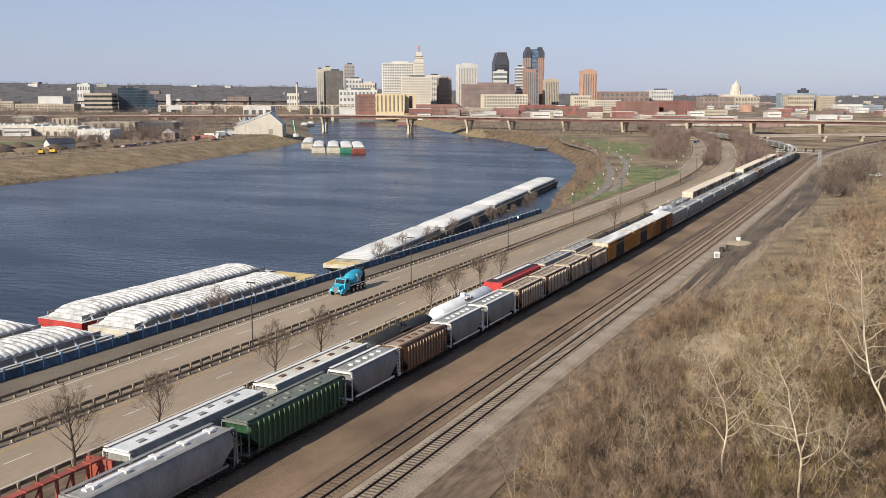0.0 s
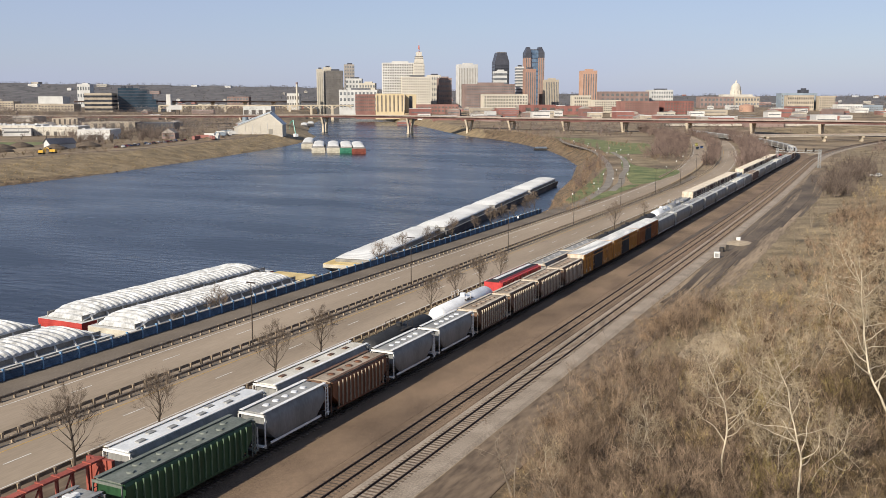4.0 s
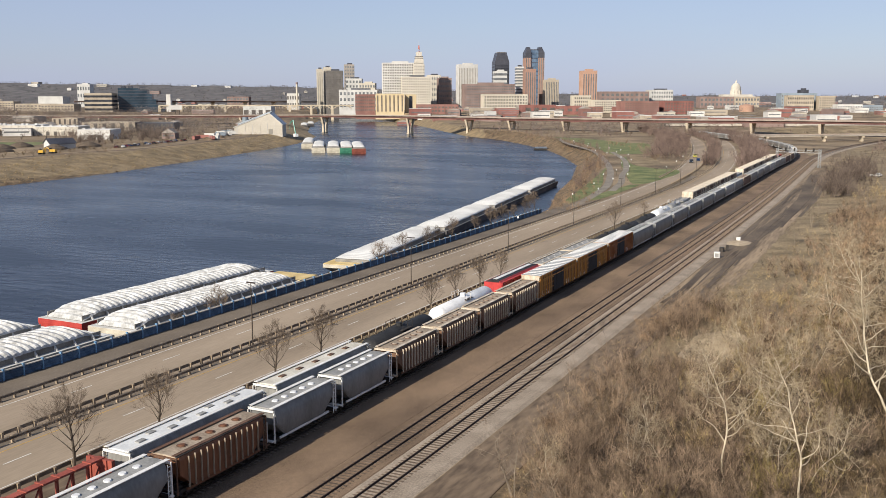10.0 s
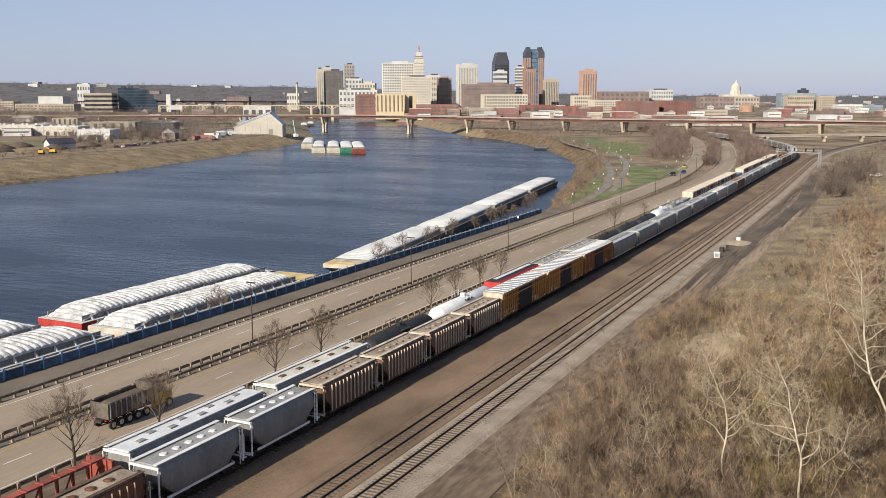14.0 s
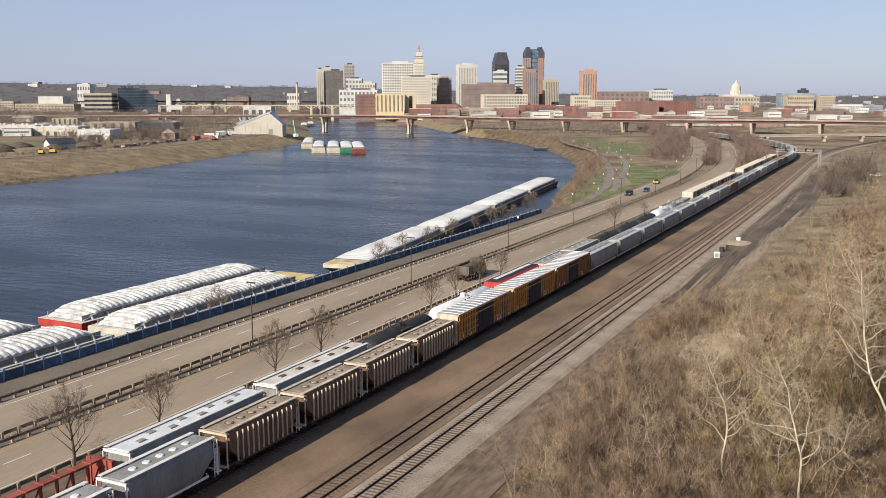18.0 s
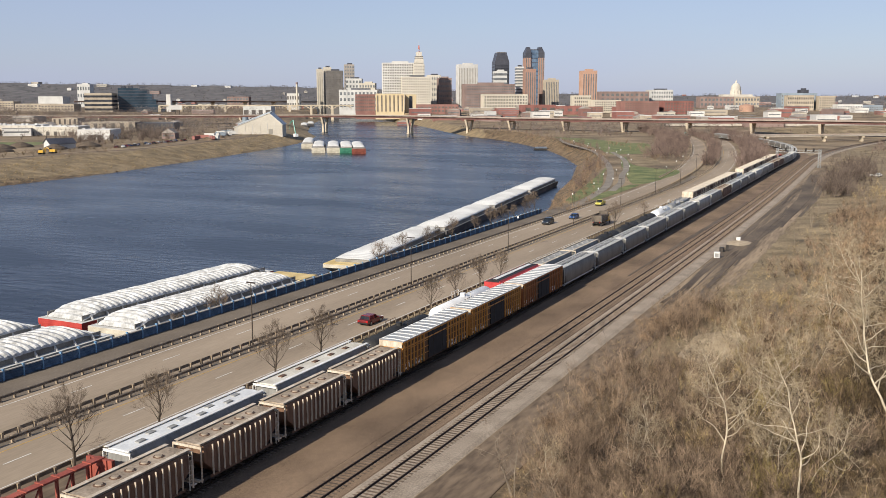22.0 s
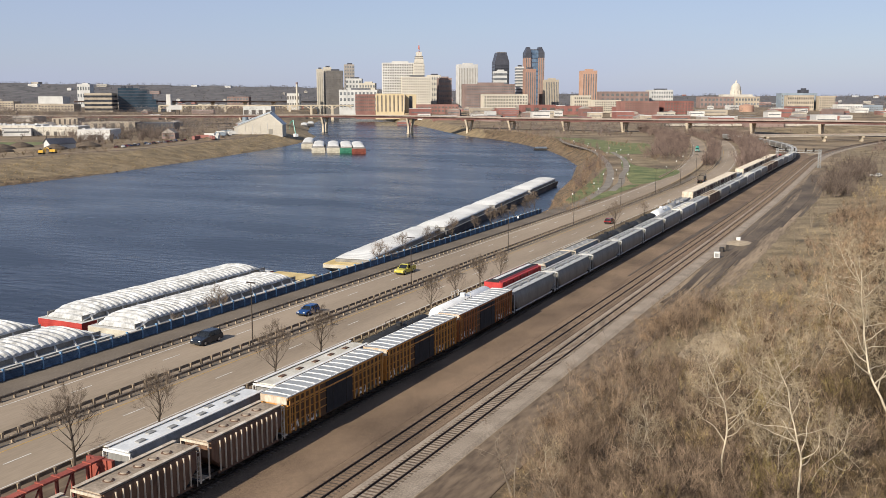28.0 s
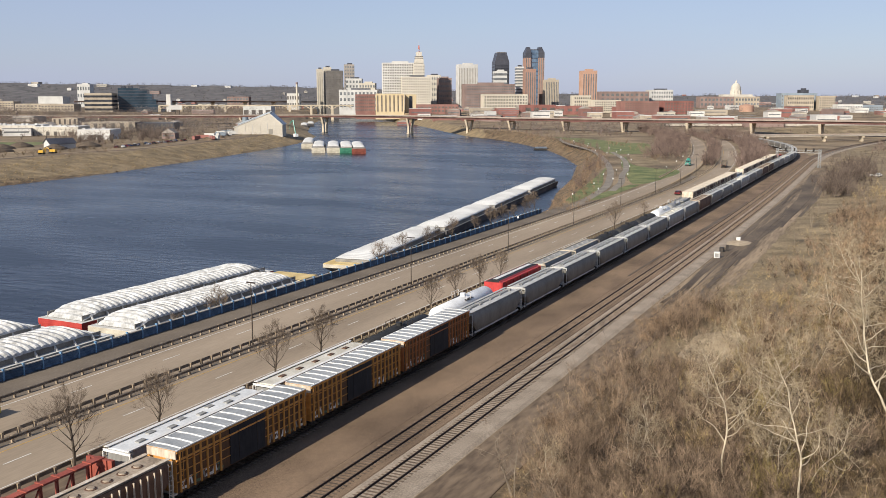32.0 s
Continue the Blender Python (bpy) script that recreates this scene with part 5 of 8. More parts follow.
# twin-shaft tower with glazed middle
twin = thing("office_building", "terracotta twin-shaft skyscraper with glazed centre and dark crowns", "building", "downtown buildings", at=pose(-741, 1940, 9, 0, 0, 32))
part("core_glass", Shape().box(0, 0, 60, 16, 24, 132), GLASS["blue"], twin, "blue curtain-wall glass")
for i in range(13):
    part("floor_line", Shape().box(0, -12.2, 8 + 9.2 * i, 16, 0.5, 0.9), WALL["dark"], twin)
for k in (-1, 1):
    part("shaft", Shape().box(k * 14.5, 0, 50, 13, 30, 120), WALL["terracotta"], twin)
    crown = Shape().loft([[(k * 14.5 + a * 6.6, b * 15.2, 110) for a, b in ((-1, -1), (1, -1), (1, 1), (-1, 1))], [(k * 14.5 + a * 6.6, b * 15.2, 121) for a, b in ((-1, -1), (1, -1), (1, 1), (-1, 1))], [(k * 12.8 + a * 3.2, b * 8, 133) for a, b in ((-1, -1), (1, -1), (1, 1), (-1, 1))]])
    part("crown", crown, WALL["dark"], twin, "dark pointed crown")
    for i in range(3):
        part("window_strip", Shape().box(k * 14.5 - 4 + 4 * i, 0, 56, 1.6, 30.4, 106), GLASS["tint"], twin)
part("crown_link", Shape().box(0, 0, 127, 17, 14, 2.5), WALL["dark"], twin)

# capitol dome
capitol = thing("capitol", "white stone domed capitol on its hill", "building", at=pose(-453, 2815, 9, 0, 0, 26))
STONE = WALL["stone"]
part("drum", Shape().tube((0, 0, 30), (0, 0, 50), 15, 14, n=24), STONE, capitol)
rings = [[(math.cos(2 * math.pi * i / 24) * 14 * math.cos(a), math.sin(2 * math.pi * i / 24) * 14 * math.cos(a), 50 + 17 * math.sin(a)) for i in range(24)] for a in np.linspace(0, 1.35, 7)]
part("dome", Shape().loft(rings), STONE, capitol)
part("lantern", Shape().tube((0, 0, 65), (0, 0, 71), 2.6, 2.2, n=10).tube((0, 0, 71), (0, 0, 76), 2.2, 0.1, n=10), STONE, capitol)
part("main_block", Shape().box(0, 0, 12, 86, 40, 44), STONE, capitol)
for k in range(12):
    a = 2 * math.pi * k / 12
    part("column", Shape().tube((15.3 * math.cos(a), 15.3 * math.sin(a), 30), (15.3 * math.cos(a), 15.3 * math.sin(a), 46), 1.0), STONE, capitol)

# chimney of the power house, orange gas holder, billboard
stack = thing("chimney", "tall banded brick chimney above the power house", "chimney", at=pose(-1159, 1647, 0))
part("shaft", Shape().tube((0, 0, 0), (0, 0, 62), 2.6, 2.0, n=14), WALL["cream"], stack)
part("rim", Shape().tube((0, 0, 62), (0, 0, 66), 2.2, 2.2, n=14), WALL["umber"], stack, "dark chimney top")
tank = thing("storage_tank", "orange cylindrical storage tank", "tank", at=pose(-264, 1766, 0))
part("shell", Shape().tube((0, 0, -5), (0, 0, 20), 13, n=24), WALL["salmon"], tank)
part("tank_roof", Shape().tube((0, 0, 20), (0, 0, 23), 13, 1, n=24), WALL["salmon"], tank)
board = thing("billboard", "blank white roadside billboard", "billboard", at=pose(-893, 985, 0, 0, 0, 40))
part("panel", Shape().box(0, 0, 21, 17, 0.6, 6), WALL["white"], board)
for k in (-5, 0, 5):
    part("leg", Shape().tube((k, 0.5, 0), (k, 0.5, 18), 0.3), POLE_STEEL, board)

# peaked storage shed and small barn on the far bank
shed = thing("storage_shed", "large white peaked storage shed on the far bank", "shed", at=pose(-541, 723, 0, 0, 0, 30))
GABLE = [(-33, -6), (12, -6), (12, 9.0), (0, 19.5), (-33, 6.5)]
part("wall", Shape().extrude(GABLE, 0, 34), WALL["stone"], shed)
part("roof_slope", Shape().extrude([(-33.6, 6.3), (0, 19.6), (0, 20.0), (-33.7, 6.7)], -0.4, 34.4), ROOFS[1], shed, "long pale roof slope")
part("roof_slope", Shape().extrude([(0, 19.6), (12.6, 8.6), (12.7, 9.0), (0, 20.0)], -0.4, 34.4), ROOFS[1], shed)
part("door", Shape().box(1, -0.1, 2.5, 4, 0.3, 5), GLASS["soft"], shed)
for k in range(6):
    part("roof_vent", Shape().box(-5 - 3.2 * k, 6, 18.4 - 1.27 * k, 1.8, 1.4, 1.0), WALL["steel"], shed)
    part("wall_post", Shape().box(-30 + 7 * k, -0.12, 1, 0.35, 0.25, 13 + 1.5 * k), WALL["pale"], shed)
part("conveyor", Shape().tube((-30, 4, 9), (2, 4, 21), 0.9, n=5), WALL["steel"], shed)
silo = thing("silo", "blue hopper silo beside the storage shed", "silo", at=pose(-592, 752, 0))
part("bin", Shape().tube((0, 0, 6), (0, 0, 15), 3, n=14).tube((0, 0, 3), (0, 0, 6), 1, 3, n=14), WALL["steel"], silo)
for a, b in ((-2, -2), (2, -2), (2, 2), (-2, 2)):
    part("leg", Shape().box(a, b, 2.5, 0.4, 0.4, 7), WALL["steel"], silo)
junk = random.Random(44)
for k in range(26):
    t = junk.random()
    x, y = -500 - 85 * t + junk.uniform(-10, 8) - 8, 590 + 150 * t
    kind_of = junk.choice(("trailer", "container", "dirt_pile"))
    at = pose(x, y, 0, 0, 0, junk.uniform(0, 180))
    if kind_of == "dirt_pile":
        ob = thing("dirt_pile", "low heap of dark earth on the far bank", "mound", "earth heaps on the far bank", at=at)
        part("heap", Shape().loft([[(math.cos(g) * r, math.sin(g) * r * 1.6, z) for g in np.linspace(0, 5.8, 10)] for r, z in ((3.4, -0.2), (2.4, 1.0), (0.7, 1.9))]), DIRT, ob)
    else:
        w = junk.choice(("white", "white", "pale", "steel", "redbrick"))
        ob = thing(kind_of, f"{'boxy ' if kind_of == 'trailer' else 'steel '}{w} {kind_of} parked on the far bank", kind_of, "trailers and containers on the far bank", at=at)
        part("body", Shape().box(0, 0, 2.2, 2.5, junk.choice((6, 9, 12)), 2.7), WALL[w], ob)
        part("underframe", Shape().box(0, 0, 0.5, 2.0, 5, 0.8), WALL["dark"], ob)
for k in range(14):
    t = k / 13 + junk.uniform(-0.02, 0.02)
    w = junk.choice(("white", "white", "pale", "steel"))
    ob = thing("trailer", f"boxy {w} trailer parked beside the highway", "trailer", "trailers beside the highway", at=pose(-262 + 230 * t, 1532 + 176 * t, 2.5, 0, 0, 128 + junk.uniform(-8, 8)))
    part("body", Shape().box(0, 0, 2.2, 2.6, junk.choice((6, 9, 13)), 2.8), WALL[w], ob)
    part("underframe", Shape().box(0, 0, 0.4, 2.0, 5, 0.8), WALL["dark"], ob)
for k in range(9):
    x, y = -500 - junk.uniform(0, 60), 385 + 12 * k
    ob = thing("dirt_pile", "low heap of dark earth on the far bank", "mound", "earth heaps on the far bank", at=pose(x, y, 0))
    part("heap", Shape().loft([[(math.cos(g) * r * 1.6, math.sin(g) * r * 2.4, z) for g in np.linspace(0, 5.8, 12)] for r, z in ((4.4, -0.2), (3.6, 1.3), (2.2, 2.5), (0.7, 3.1 + 0.1 * k))]), CINDER, ob)
barn = thing("barn", "small beige barn with dark gable roof", "barn", at=pose(-516, 455, 0, 0, 0, -16))
part("wall", Shape().extrude([(-4.5, -1), (4.5, -1), (4.5, 4), (0, 7), (-4.5, 4)], -9, 9), WALL["pale"], barn)
for k in (-1, 1):
    part("roof_slope", Shape().add([(k * 5.2, -9.6, 3.6), (0, -9.6, 7.2), (0, 9.6, 7.2), (k * 5.2, 9.6, 3.6), (k * 5.2, -9.6, 3.35), (0, -9.6, 6.95), (0, 9.6, 6.95), (k * 5.2, 9.6, 3.35)], [(0, 1, 2, 3), (7, 6, 5, 4), (0, 4, 5, 1), (1, 5, 6, 2), (2, 6, 7, 3), (3, 7, 4, 0)]), WALL["dark"], barn, "dark shingle roof")

# low houses and halls that fill the town and the far bank
rng = random.Random(7)
KINDS = ("pale", "tan", "white", "brick", "umber", "cream", "taupe", "redbrick")


def small_building(x, y, w, d, h, z, turn, wall):
    ob = thing("low_building", f"low {wall} building among bare trees", "building", "low town buildings", at=pose(x, y, z, 0, 0, turn))
    part("wall", Shape().box(0, 0, h / 2 - 2, w, d, h + 4), WALL[wall], ob)
    if w < 22 and rng.random() < 0.6:
        r = h + rng.uniform(2, 4)
        part("roof", Shape().extrude([(-w / 2 - 0.4, h - 0.1), (w / 2 + 0.4, h - 0.1), (0, r)], -d / 2 - 0.4, d / 2 + 0.4), WALL["taupe"], ob)
    else:
        part("roof", Shape().box(0, 0, h + 0.2, w + 0.3, d + 0.3, 0.5), ROOFS[rng.random() < 0.45], ob)
    part("window_band", Shape().box(0, 0, h * 0.55, w * 0.86, d + 0.2, 1.3), GLASS["tint"], ob)


placed = 0
while placed < 165:
    a = radians(rng.uniform(-53, -26.35 + 27))
    r = rng.uniform(1180, 4100) if rng.random() < 0.85 else rng.uniform(820, 1200)
    x, y = r * math.sin(a), r * math.cos(a)
    g = float(ground_height(x, y))
    xr = np.interp(y, [p[1] for p in RIGHT_BANK], [p[0] for p in RIGHT_BANK])
    xl = np.interp(y, [p[1] for p in LEFT_BANK], [p[0] for p in LEFT_BANK])
    if xl - 70 < x < xr + 60 or (r < 1300 and x > xr) or abs(y - 960) < 40:
        continue
    w = rng.choice((9, 11, 13, 15, 24, 36))
    small_building(x, y, w, rng.uniform(9, 26), rng.uniform(4, 7) if w < 20 else rng.uniform(5, 9), g, 26 + rng.uniform(-20, 20), rng.choice(KINDS))
    placed += 1

# lower blocks between the bridge and downtown
for k in range(52):
    x = rng.uniform(-700, -60)
    y = 1180 + 420 * rng.random() - 0.12 * (x + 380)
    small_building(x, y, rng.choice((14, 20, 26, 34, 48)), rng.uniform(14, 30), rng.uniform(5, 13), float(ground_height(x, y)), 30 + rng.uniform(-8, 8), rng.choice(("redbrick", "brick", "pale", "tan", "cream", "white", "umber", "taupe")))

# ---- ground patches ----
def patch(name, line, a, b, y0, y1, z, mat, label, category):
    tagged(part(name, flat_band(line, a, b, z, line.length_at(y0), line.length_at(y1), 0.25), mat), label, category, kind="structure")


PATH_PAVING = material("pale_park_paving", (0.17, 0.145, 0.115), (0.29, 0.25, 0.2), 0.95, 0.2, 3, bump=0.1, vary=0)
PATH = Line([(-93.6, 281), (-95, 293), (-98.2, 318), (-104.3, 355), (-115.5, 398), (-127.8, 440), (-150.3, 506), (-185, 593), (-234, 684), (-270, 770)])
patch("park_path", PATH, -1.5, 1.5, 283, 765, 0.11, PATH_PAVING, "winding paved park path", "path")
SECOND_PATH = Line([(-96.5, 335), (-98.4, 345), (-103.5, 373), (-113.4, 410), (-122, 448), (-142, 515), (-170, 587)])
patch("park_path", SECOND_PATH, -1.4, 1.4, 337, 583, 0.105, PATH_PAVING, "second paved park path", "path")


def lawn(points, mat, label, z=0.06, category="grass"):
    """A flat sheet of grass or sand within a soft outline."""
    line = Line(points + points[:1], 5)
    n = len(line.p) - 1
    tagged(part("lawn", Shape().add([(q.x, q.y, z) for q in line.p[:-1]], [tuple(range(n))]), mat), label, category, kind="structure")


lawn([(-281, 784), (-241, 761), (-196, 710), (-174, 697), (-150, 610), (-143, 579), (-154, 563), (-160, 556), (-184, 606), (-224, 689)], LAWN, "green spring lawn in the riverside park")
lawn([(-149, 545), (-128, 480), (-113, 458), (-99, 452), (-92.6, 430), (-92.2, 400), (-92.6, 379), (-97.6, 369), (-115, 421), (-138, 495)], LAWN, "green spring lawn beside the road", 0.068)
lawn([(-102, 299), (-112, 351), (-122, 400), (-133, 452), (-122, 410), (-109, 365), (-101, 330), (-99, 310), (-97.9, 290)], LAWN, "green spring lawn beside the river", 0.074)
lawn([(-95.5, 299), (-98, 330), (-97.4, 365), (-94, 367), (-92.9, 336), (-92.8, 307)], LAWN, "narrow green lawn beside the guardrail", 0.072)
lawn([(-149, 555), (-140, 570), (-124, 520), (-116, 490), (-119.6, 466), (-133, 498)], STRAW, "bare sandy patch in the park", 0.08, "ground")
YARD = material("rutted_yard_earth", (0.06, 0.042, 0.029), (0.34, 0.25, 0.16), 0.95, 0.3, 2.0, bump=0.5, vary=0, stretch=(1, 0.07, 1), grainy=0.7)
patch("cinder_strip", TRACK["outer"], 3.8, 11.5, 140, 205, 0.05, YARD, "bare earth beside the track", "ground")
patch("service_yard", TRACK["outer"], 3.8, 17.5, 175, 345, 0.047, YARD, "rutted earth yard beside the track", "ground")
patch("service_yard", TRACK["outer"], 3.8, 13.5, 330, 480, 0.052, YARD, "rutted earth yard beside the track", "ground")
rut_rng = random.Random(21)
patch("cinder_spread", Line([(-33.5, 222), (-31, 262), (-29.8, 326), (-33.5, 400), (-36, 450)]), -2.2, 1.8, 224, 448, 0.058, CINDER, "dark spread of cinders across the yard", "ground")
for i in range(20):
    o = rut_rng.uniform(4.3, 16.5)
    a = rut_rng.uniform(135, 330)
    b = min(470, a + rut_rng.uniform(50, 190))
    if a < 205:
        o = 4.2 + (o - 4.3) * 0.5
    w = rut_rng.uniform(0.12, 0.5)
    patch("wheel_rut", Line([(TRACK["outer"].at(TRACK["outer"].length_at(a + (b - a) * k / 4), o + rut_rng.uniform(-0.5, 0.5))[:2]) for k in range(5)]), -w, w, a + 1, b - 1, 0.06 + 0.004 * i, CINDER, "dark cinder wheel rut", "ground")
for i in range(7):
    a = 175 + 14 * i
    patch("stained_ballast", TRACK["middle"], -3.1 + 0.22 * i, -2.7 + 0.25 * i, a, a + 62, 0.182 + 0.004 * i, CINDER, "dark stained ballast beside the track", "ground")
patch("levee_road", Line([(-455, -100), (-450, 304), (-457, 355), (-466, 420), (-464, 470), (-477, 523), (-492, 574), (-515, 642), (-550, 737)]), -2.4, 2.4, -90, 730, 0.06, CINDER, "narrow dark road along the levee top", "path")
patch("levee_field", Line([(-500, 200), (-530, 380), (-575, 480), (-610, 540)]), -60, 4, 210, 520, 0.05, LAWN, "thin grass field behind the levee", "grass")


# ---- trees ----
def stuff_material(name, low, high):
    m = material(name, low, high, 0.95, 0.15, 1.5, bump=0, vary=0)
    n, l = m.node_tree.nodes, m.node_tree.links
    hsv = base_colour(m).node
    geo, val = n.new("ShaderNodeNewGeometry"), n.new("ShaderNodeMapRange")
    val.inputs[3].default_value, val.inputs[4].default_value = 0.4, 1.6
    l.new(geo.outputs["Random Per Island"], val.inputs[0])
    l.new(val.outputs[0], hsv.inputs["Value"])
    return m


BRUSH = stuff_material("brown_brush", (0.098, 0.064, 0.041), (0.21, 0.146, 0.094))
BRUSH_TAN = stuff_material("tan_brush", (0.235, 0.165, 0.085), (0.43, 0.315, 0.165))


def grow(stem, twig, p, way, length, radius, depth, rng, spread, lift, thin, least=0.012, more=0, wisps=3):
    """One branch in three bent pieces, then its children."""
    pts, q, d = [p], p, way
    pieces = 3 if depth > 0 else 1
    for k in range(pieces):
        d = (d + Vector((rng.uniform(-1, 1), rng.uniform(-1, 1), rng.uniform(-0.6, 1) + lift)) * 0.13).normalized()
        q = q + d * (length / pieces)
        pts.append(q)
    r = radius
    for k in range(pieces):
        r2 = radius * (1 - 0.2 * (k + 1))
        (stem if radius > thin else twig).tube(pts[k], pts[k + 1], r, r2, n=5 if radius > 0.06 else 3, caps=False)
        r = r2
    if depth <= 1:
        # fine end twigs, flat and thin
        for k in range(wisps):
            t = rng.uniform(0.15, 1.0)
            o = pts[0].lerp(pts[-1], t)
            e = (d + Vector((rng.uniform(-1, 1), rng.uniform(-1, 1), rng.uniform(-0.5, 1))) * 0.9).normalized() * length * rng.uniform(0.4, 0.9)
            s = e.orthogonal().normalized() * least * 0.9
            twig.add((o - s, o + s, o + e), [(0, 1, 2)])
    if depth == 0:
        return
    for k in range(rng.choice((2, 3, 3, 4)) + more * (depth > 1)):
        t = rng.choice((1, 2, 3, 3)) if depth > 1 else rng.choice((1, 2, 3))
        side = d.orthogonal().normalized()
        side.rotate(Matrix.Rotation(rng.uniform(0, 6.28), 3, d))
        w = (d + side * rng.uniform(0.5, 1.0) * spread + Vector((0, 0, lift * 0.4))).normalized()
        grow(stem, twig, pts[t], w, length * rng.uniform(0.6, 0.82), max(r2 * rng.uniform(0.5, 0.75), least), depth - 1, rng, spread, lift, thin, least, more, wisps)


def tree_meshes(key, seed, height, radius, depth, spread, lift, trunk_mat, twig_mat, lean=0.05, thin=0.035, fork=1, least=0.012, more=0, limbs=0):
    rng = random.Random(seed)
    stem, twig = Shape(), Shape()
    if limbs:
        # a short trunk with limbs that fan out low
        lead = [Vector((rng.uniform(-0.08, 0.08) * k, rng.uniform(-0.08, 0.08) * k, height * z)) for k, z in enumerate((-0.03, 0.22, 0.45, 0.68, 0.92))]
        for k in range(4):
            stem.tube(lead[k], lead[k + 1], radius * (1 - 0.22 * k), radius * (0.78 - 0.22 * k), n=6, caps=False)
        for k in range(limbs):
            u = k / (limbs - 1)
            z = 0.2 + 0.62 * u
            j = min(3, int((z - 0.001) / 0.23) if z > 0.22 else 1)
            base = lead[j].lerp(lead[j + 1], min(1, max(0, (z * height - lead[j].z) / (lead[j + 1].z - lead[j].z))))
            a = 2.4 * k + rng.uniform(-0.3, 0.3)
            way = Vector((math.cos(a) * spread, math.sin(a) * spread, rng.uniform(0.75, 1.1) + 0.5 * u)).normalized()
            grow(stem, twig, base, way, height * (0.3 - 0.17 * u) * rng.uniform(0.85, 1.1), radius * (0.42 - 0.2 * u), depth - 2, rng, spread * 0.8, lift, thin, least, more)
        return stem.mesh("trunk", trunk_mat), twig.mesh("crown", twig_mat)
    for f in range(fork):
        way = Vector((rng.uniform(-lean, lean) * (1 + 2 * (fork > 1)), rng.uniform(-lean, lean) * (1 + 2 * (fork > 1)), 1)).normalized()
        grow(stem, twig, Vector((0, 0, -0.2)), way, height * 0.36, radius, depth, rng, spread, lift, thin, least, more)
    return stem.mesh("trunk", trunk_mat), twig.mesh("crown", twig_mat)


def tree(meshes, x, y, turn, size, label, group, z=None, category="tree", name="bare_tree", lean=0):
    g = float(ground_height(x, y)) if z is None else z
    ob = thing(name, label, category, group, at=pose(x, y, g) @ Matrix.Rotation(radians(lean), 4, (-0.444, 0.896, 0)) @ pose(0, 0, 0, 0, 0, turn))
    for n, me in zip(("trunk", "crown"), meshes):
        o = new(n, me)
        o.parent = ob
        o.scale = (size, size, size)
    return ob


STREET = [tree_meshes("street", 11 + i, 5.4, 0.13, 5, 0.85, 0.2, BARK, TWIG, thin=0.03, least=0.006, more=1, limbs=15) for i in range(3)]
rng = random.Random(3)
for i, (x, y, s) in enumerate(((-67.0, 58.3, 0.98), (-67.0, 69.4, 0.82), (-67.0, 89.4, 0.86), (-67.0, 99.3, 0.86), (-66.9, 130.7, 0.74), (-66.9, 140.0, 0.7), (-66.9, 149.9, 0.74), (-66.9, 159.8, 0.7), (-66.9, 236.1, 0.86), (-66.9, 266.6, 0.55), (-98.6, 107, 0.52), (-98.6, 116.5, 0.78), (-98.6, 168.8, 0.84))):
    tree(STREET[i % 3], x, y, rng.uniform(0, 360), s * 1.5, "bare young street tree beside the guardrail", "roadside trees")
for i in range(11):
    y = 184 + i * 9.6 + rng.uniform(-2, 2)
    tree(STREET[i % 3], -99.5 - rng.uniform(0.3, 2.5) - max(0, y - 255) * 0.2, y, rng.uniform(0, 360), rng.uniform(0.7, 1.15), "bare tree on the dock edge", "dock edge trees", z=-1.5)

PALE_TWIG = material("pale_twigs", (0.22, 0.168, 0.105), (0.42, 0.335, 0.22), 0.95, 0.4, 4, vary=0.12, bump=0)
SCRUB_STEM = material("scrub_stems", (0.17, 0.135, 0.1), (0.36, 0.295, 0.22), 0.95, 0.4, 4, vary=0.3, bump=0)
SCRUB = material("scrub_twigs", (0.1, 0.074, 0.054), (0.25, 0.19, 0.135), 0.95, 0.4, 4, vary=0.3, bump=0)


def sinuous(stem, twig, p, way, length, radius, level, rng, lift, first=0.3, chance=0.75, last=3, step=0.55):
    """A winding limb in short pieces that sends out thinner limbs along its way."""
    n = max(3, int(length / step))
    r = radius
    for k in range(n):
        wind = (0.1, 0.22, 0.28, 0.3)[level]
        way = (way + Vector((rng.gauss(0, wind), rng.gauss(0, wind), rng.gauss(lift, wind * 0.8)))).normalized()
        q = p + way * (length / n)
        r2 = radius * (1 - 0.78 * (k + 1) / n)
        (stem if level < 2 else twig).tube(p, q, r, r2, n=(7, 5, 4, 3)[level], caps=False)
        p, r = q, r2
        if level < last and k >= n * first and rng.random() < chance or (level < last and k == n - 1):
            side = way.orthogonal().normalized()
            side.rotate(Matrix.Rotation(rng.uniform(0, 6.28), 3, way))
            sinuous(stem, twig, p, (way * rng.uniform(0.3, 0.8) + side).normalized(), length * (1 - 0.45 * k / n) * rng.uniform(0.3, 0.58), max(0.016, r2 * rng.uniform(0.5, 0.72)), level + 1, rng, lift * 0.8, 0.2, chance, last, step)
        for _ in range((0, 1, 2, 2)[level]):
            e = (way + Vector((rng.gauss(0, 0.7), rng.gauss(0, 0.7), rng.gauss(0.2, 0.6)))).normalized() * rng.uniform(0.3, 0.8)
            w = e.orthogonal().normalized() * 0.012
            twig.add((p - w, p + w, p + e), [(0, 1, 2)])


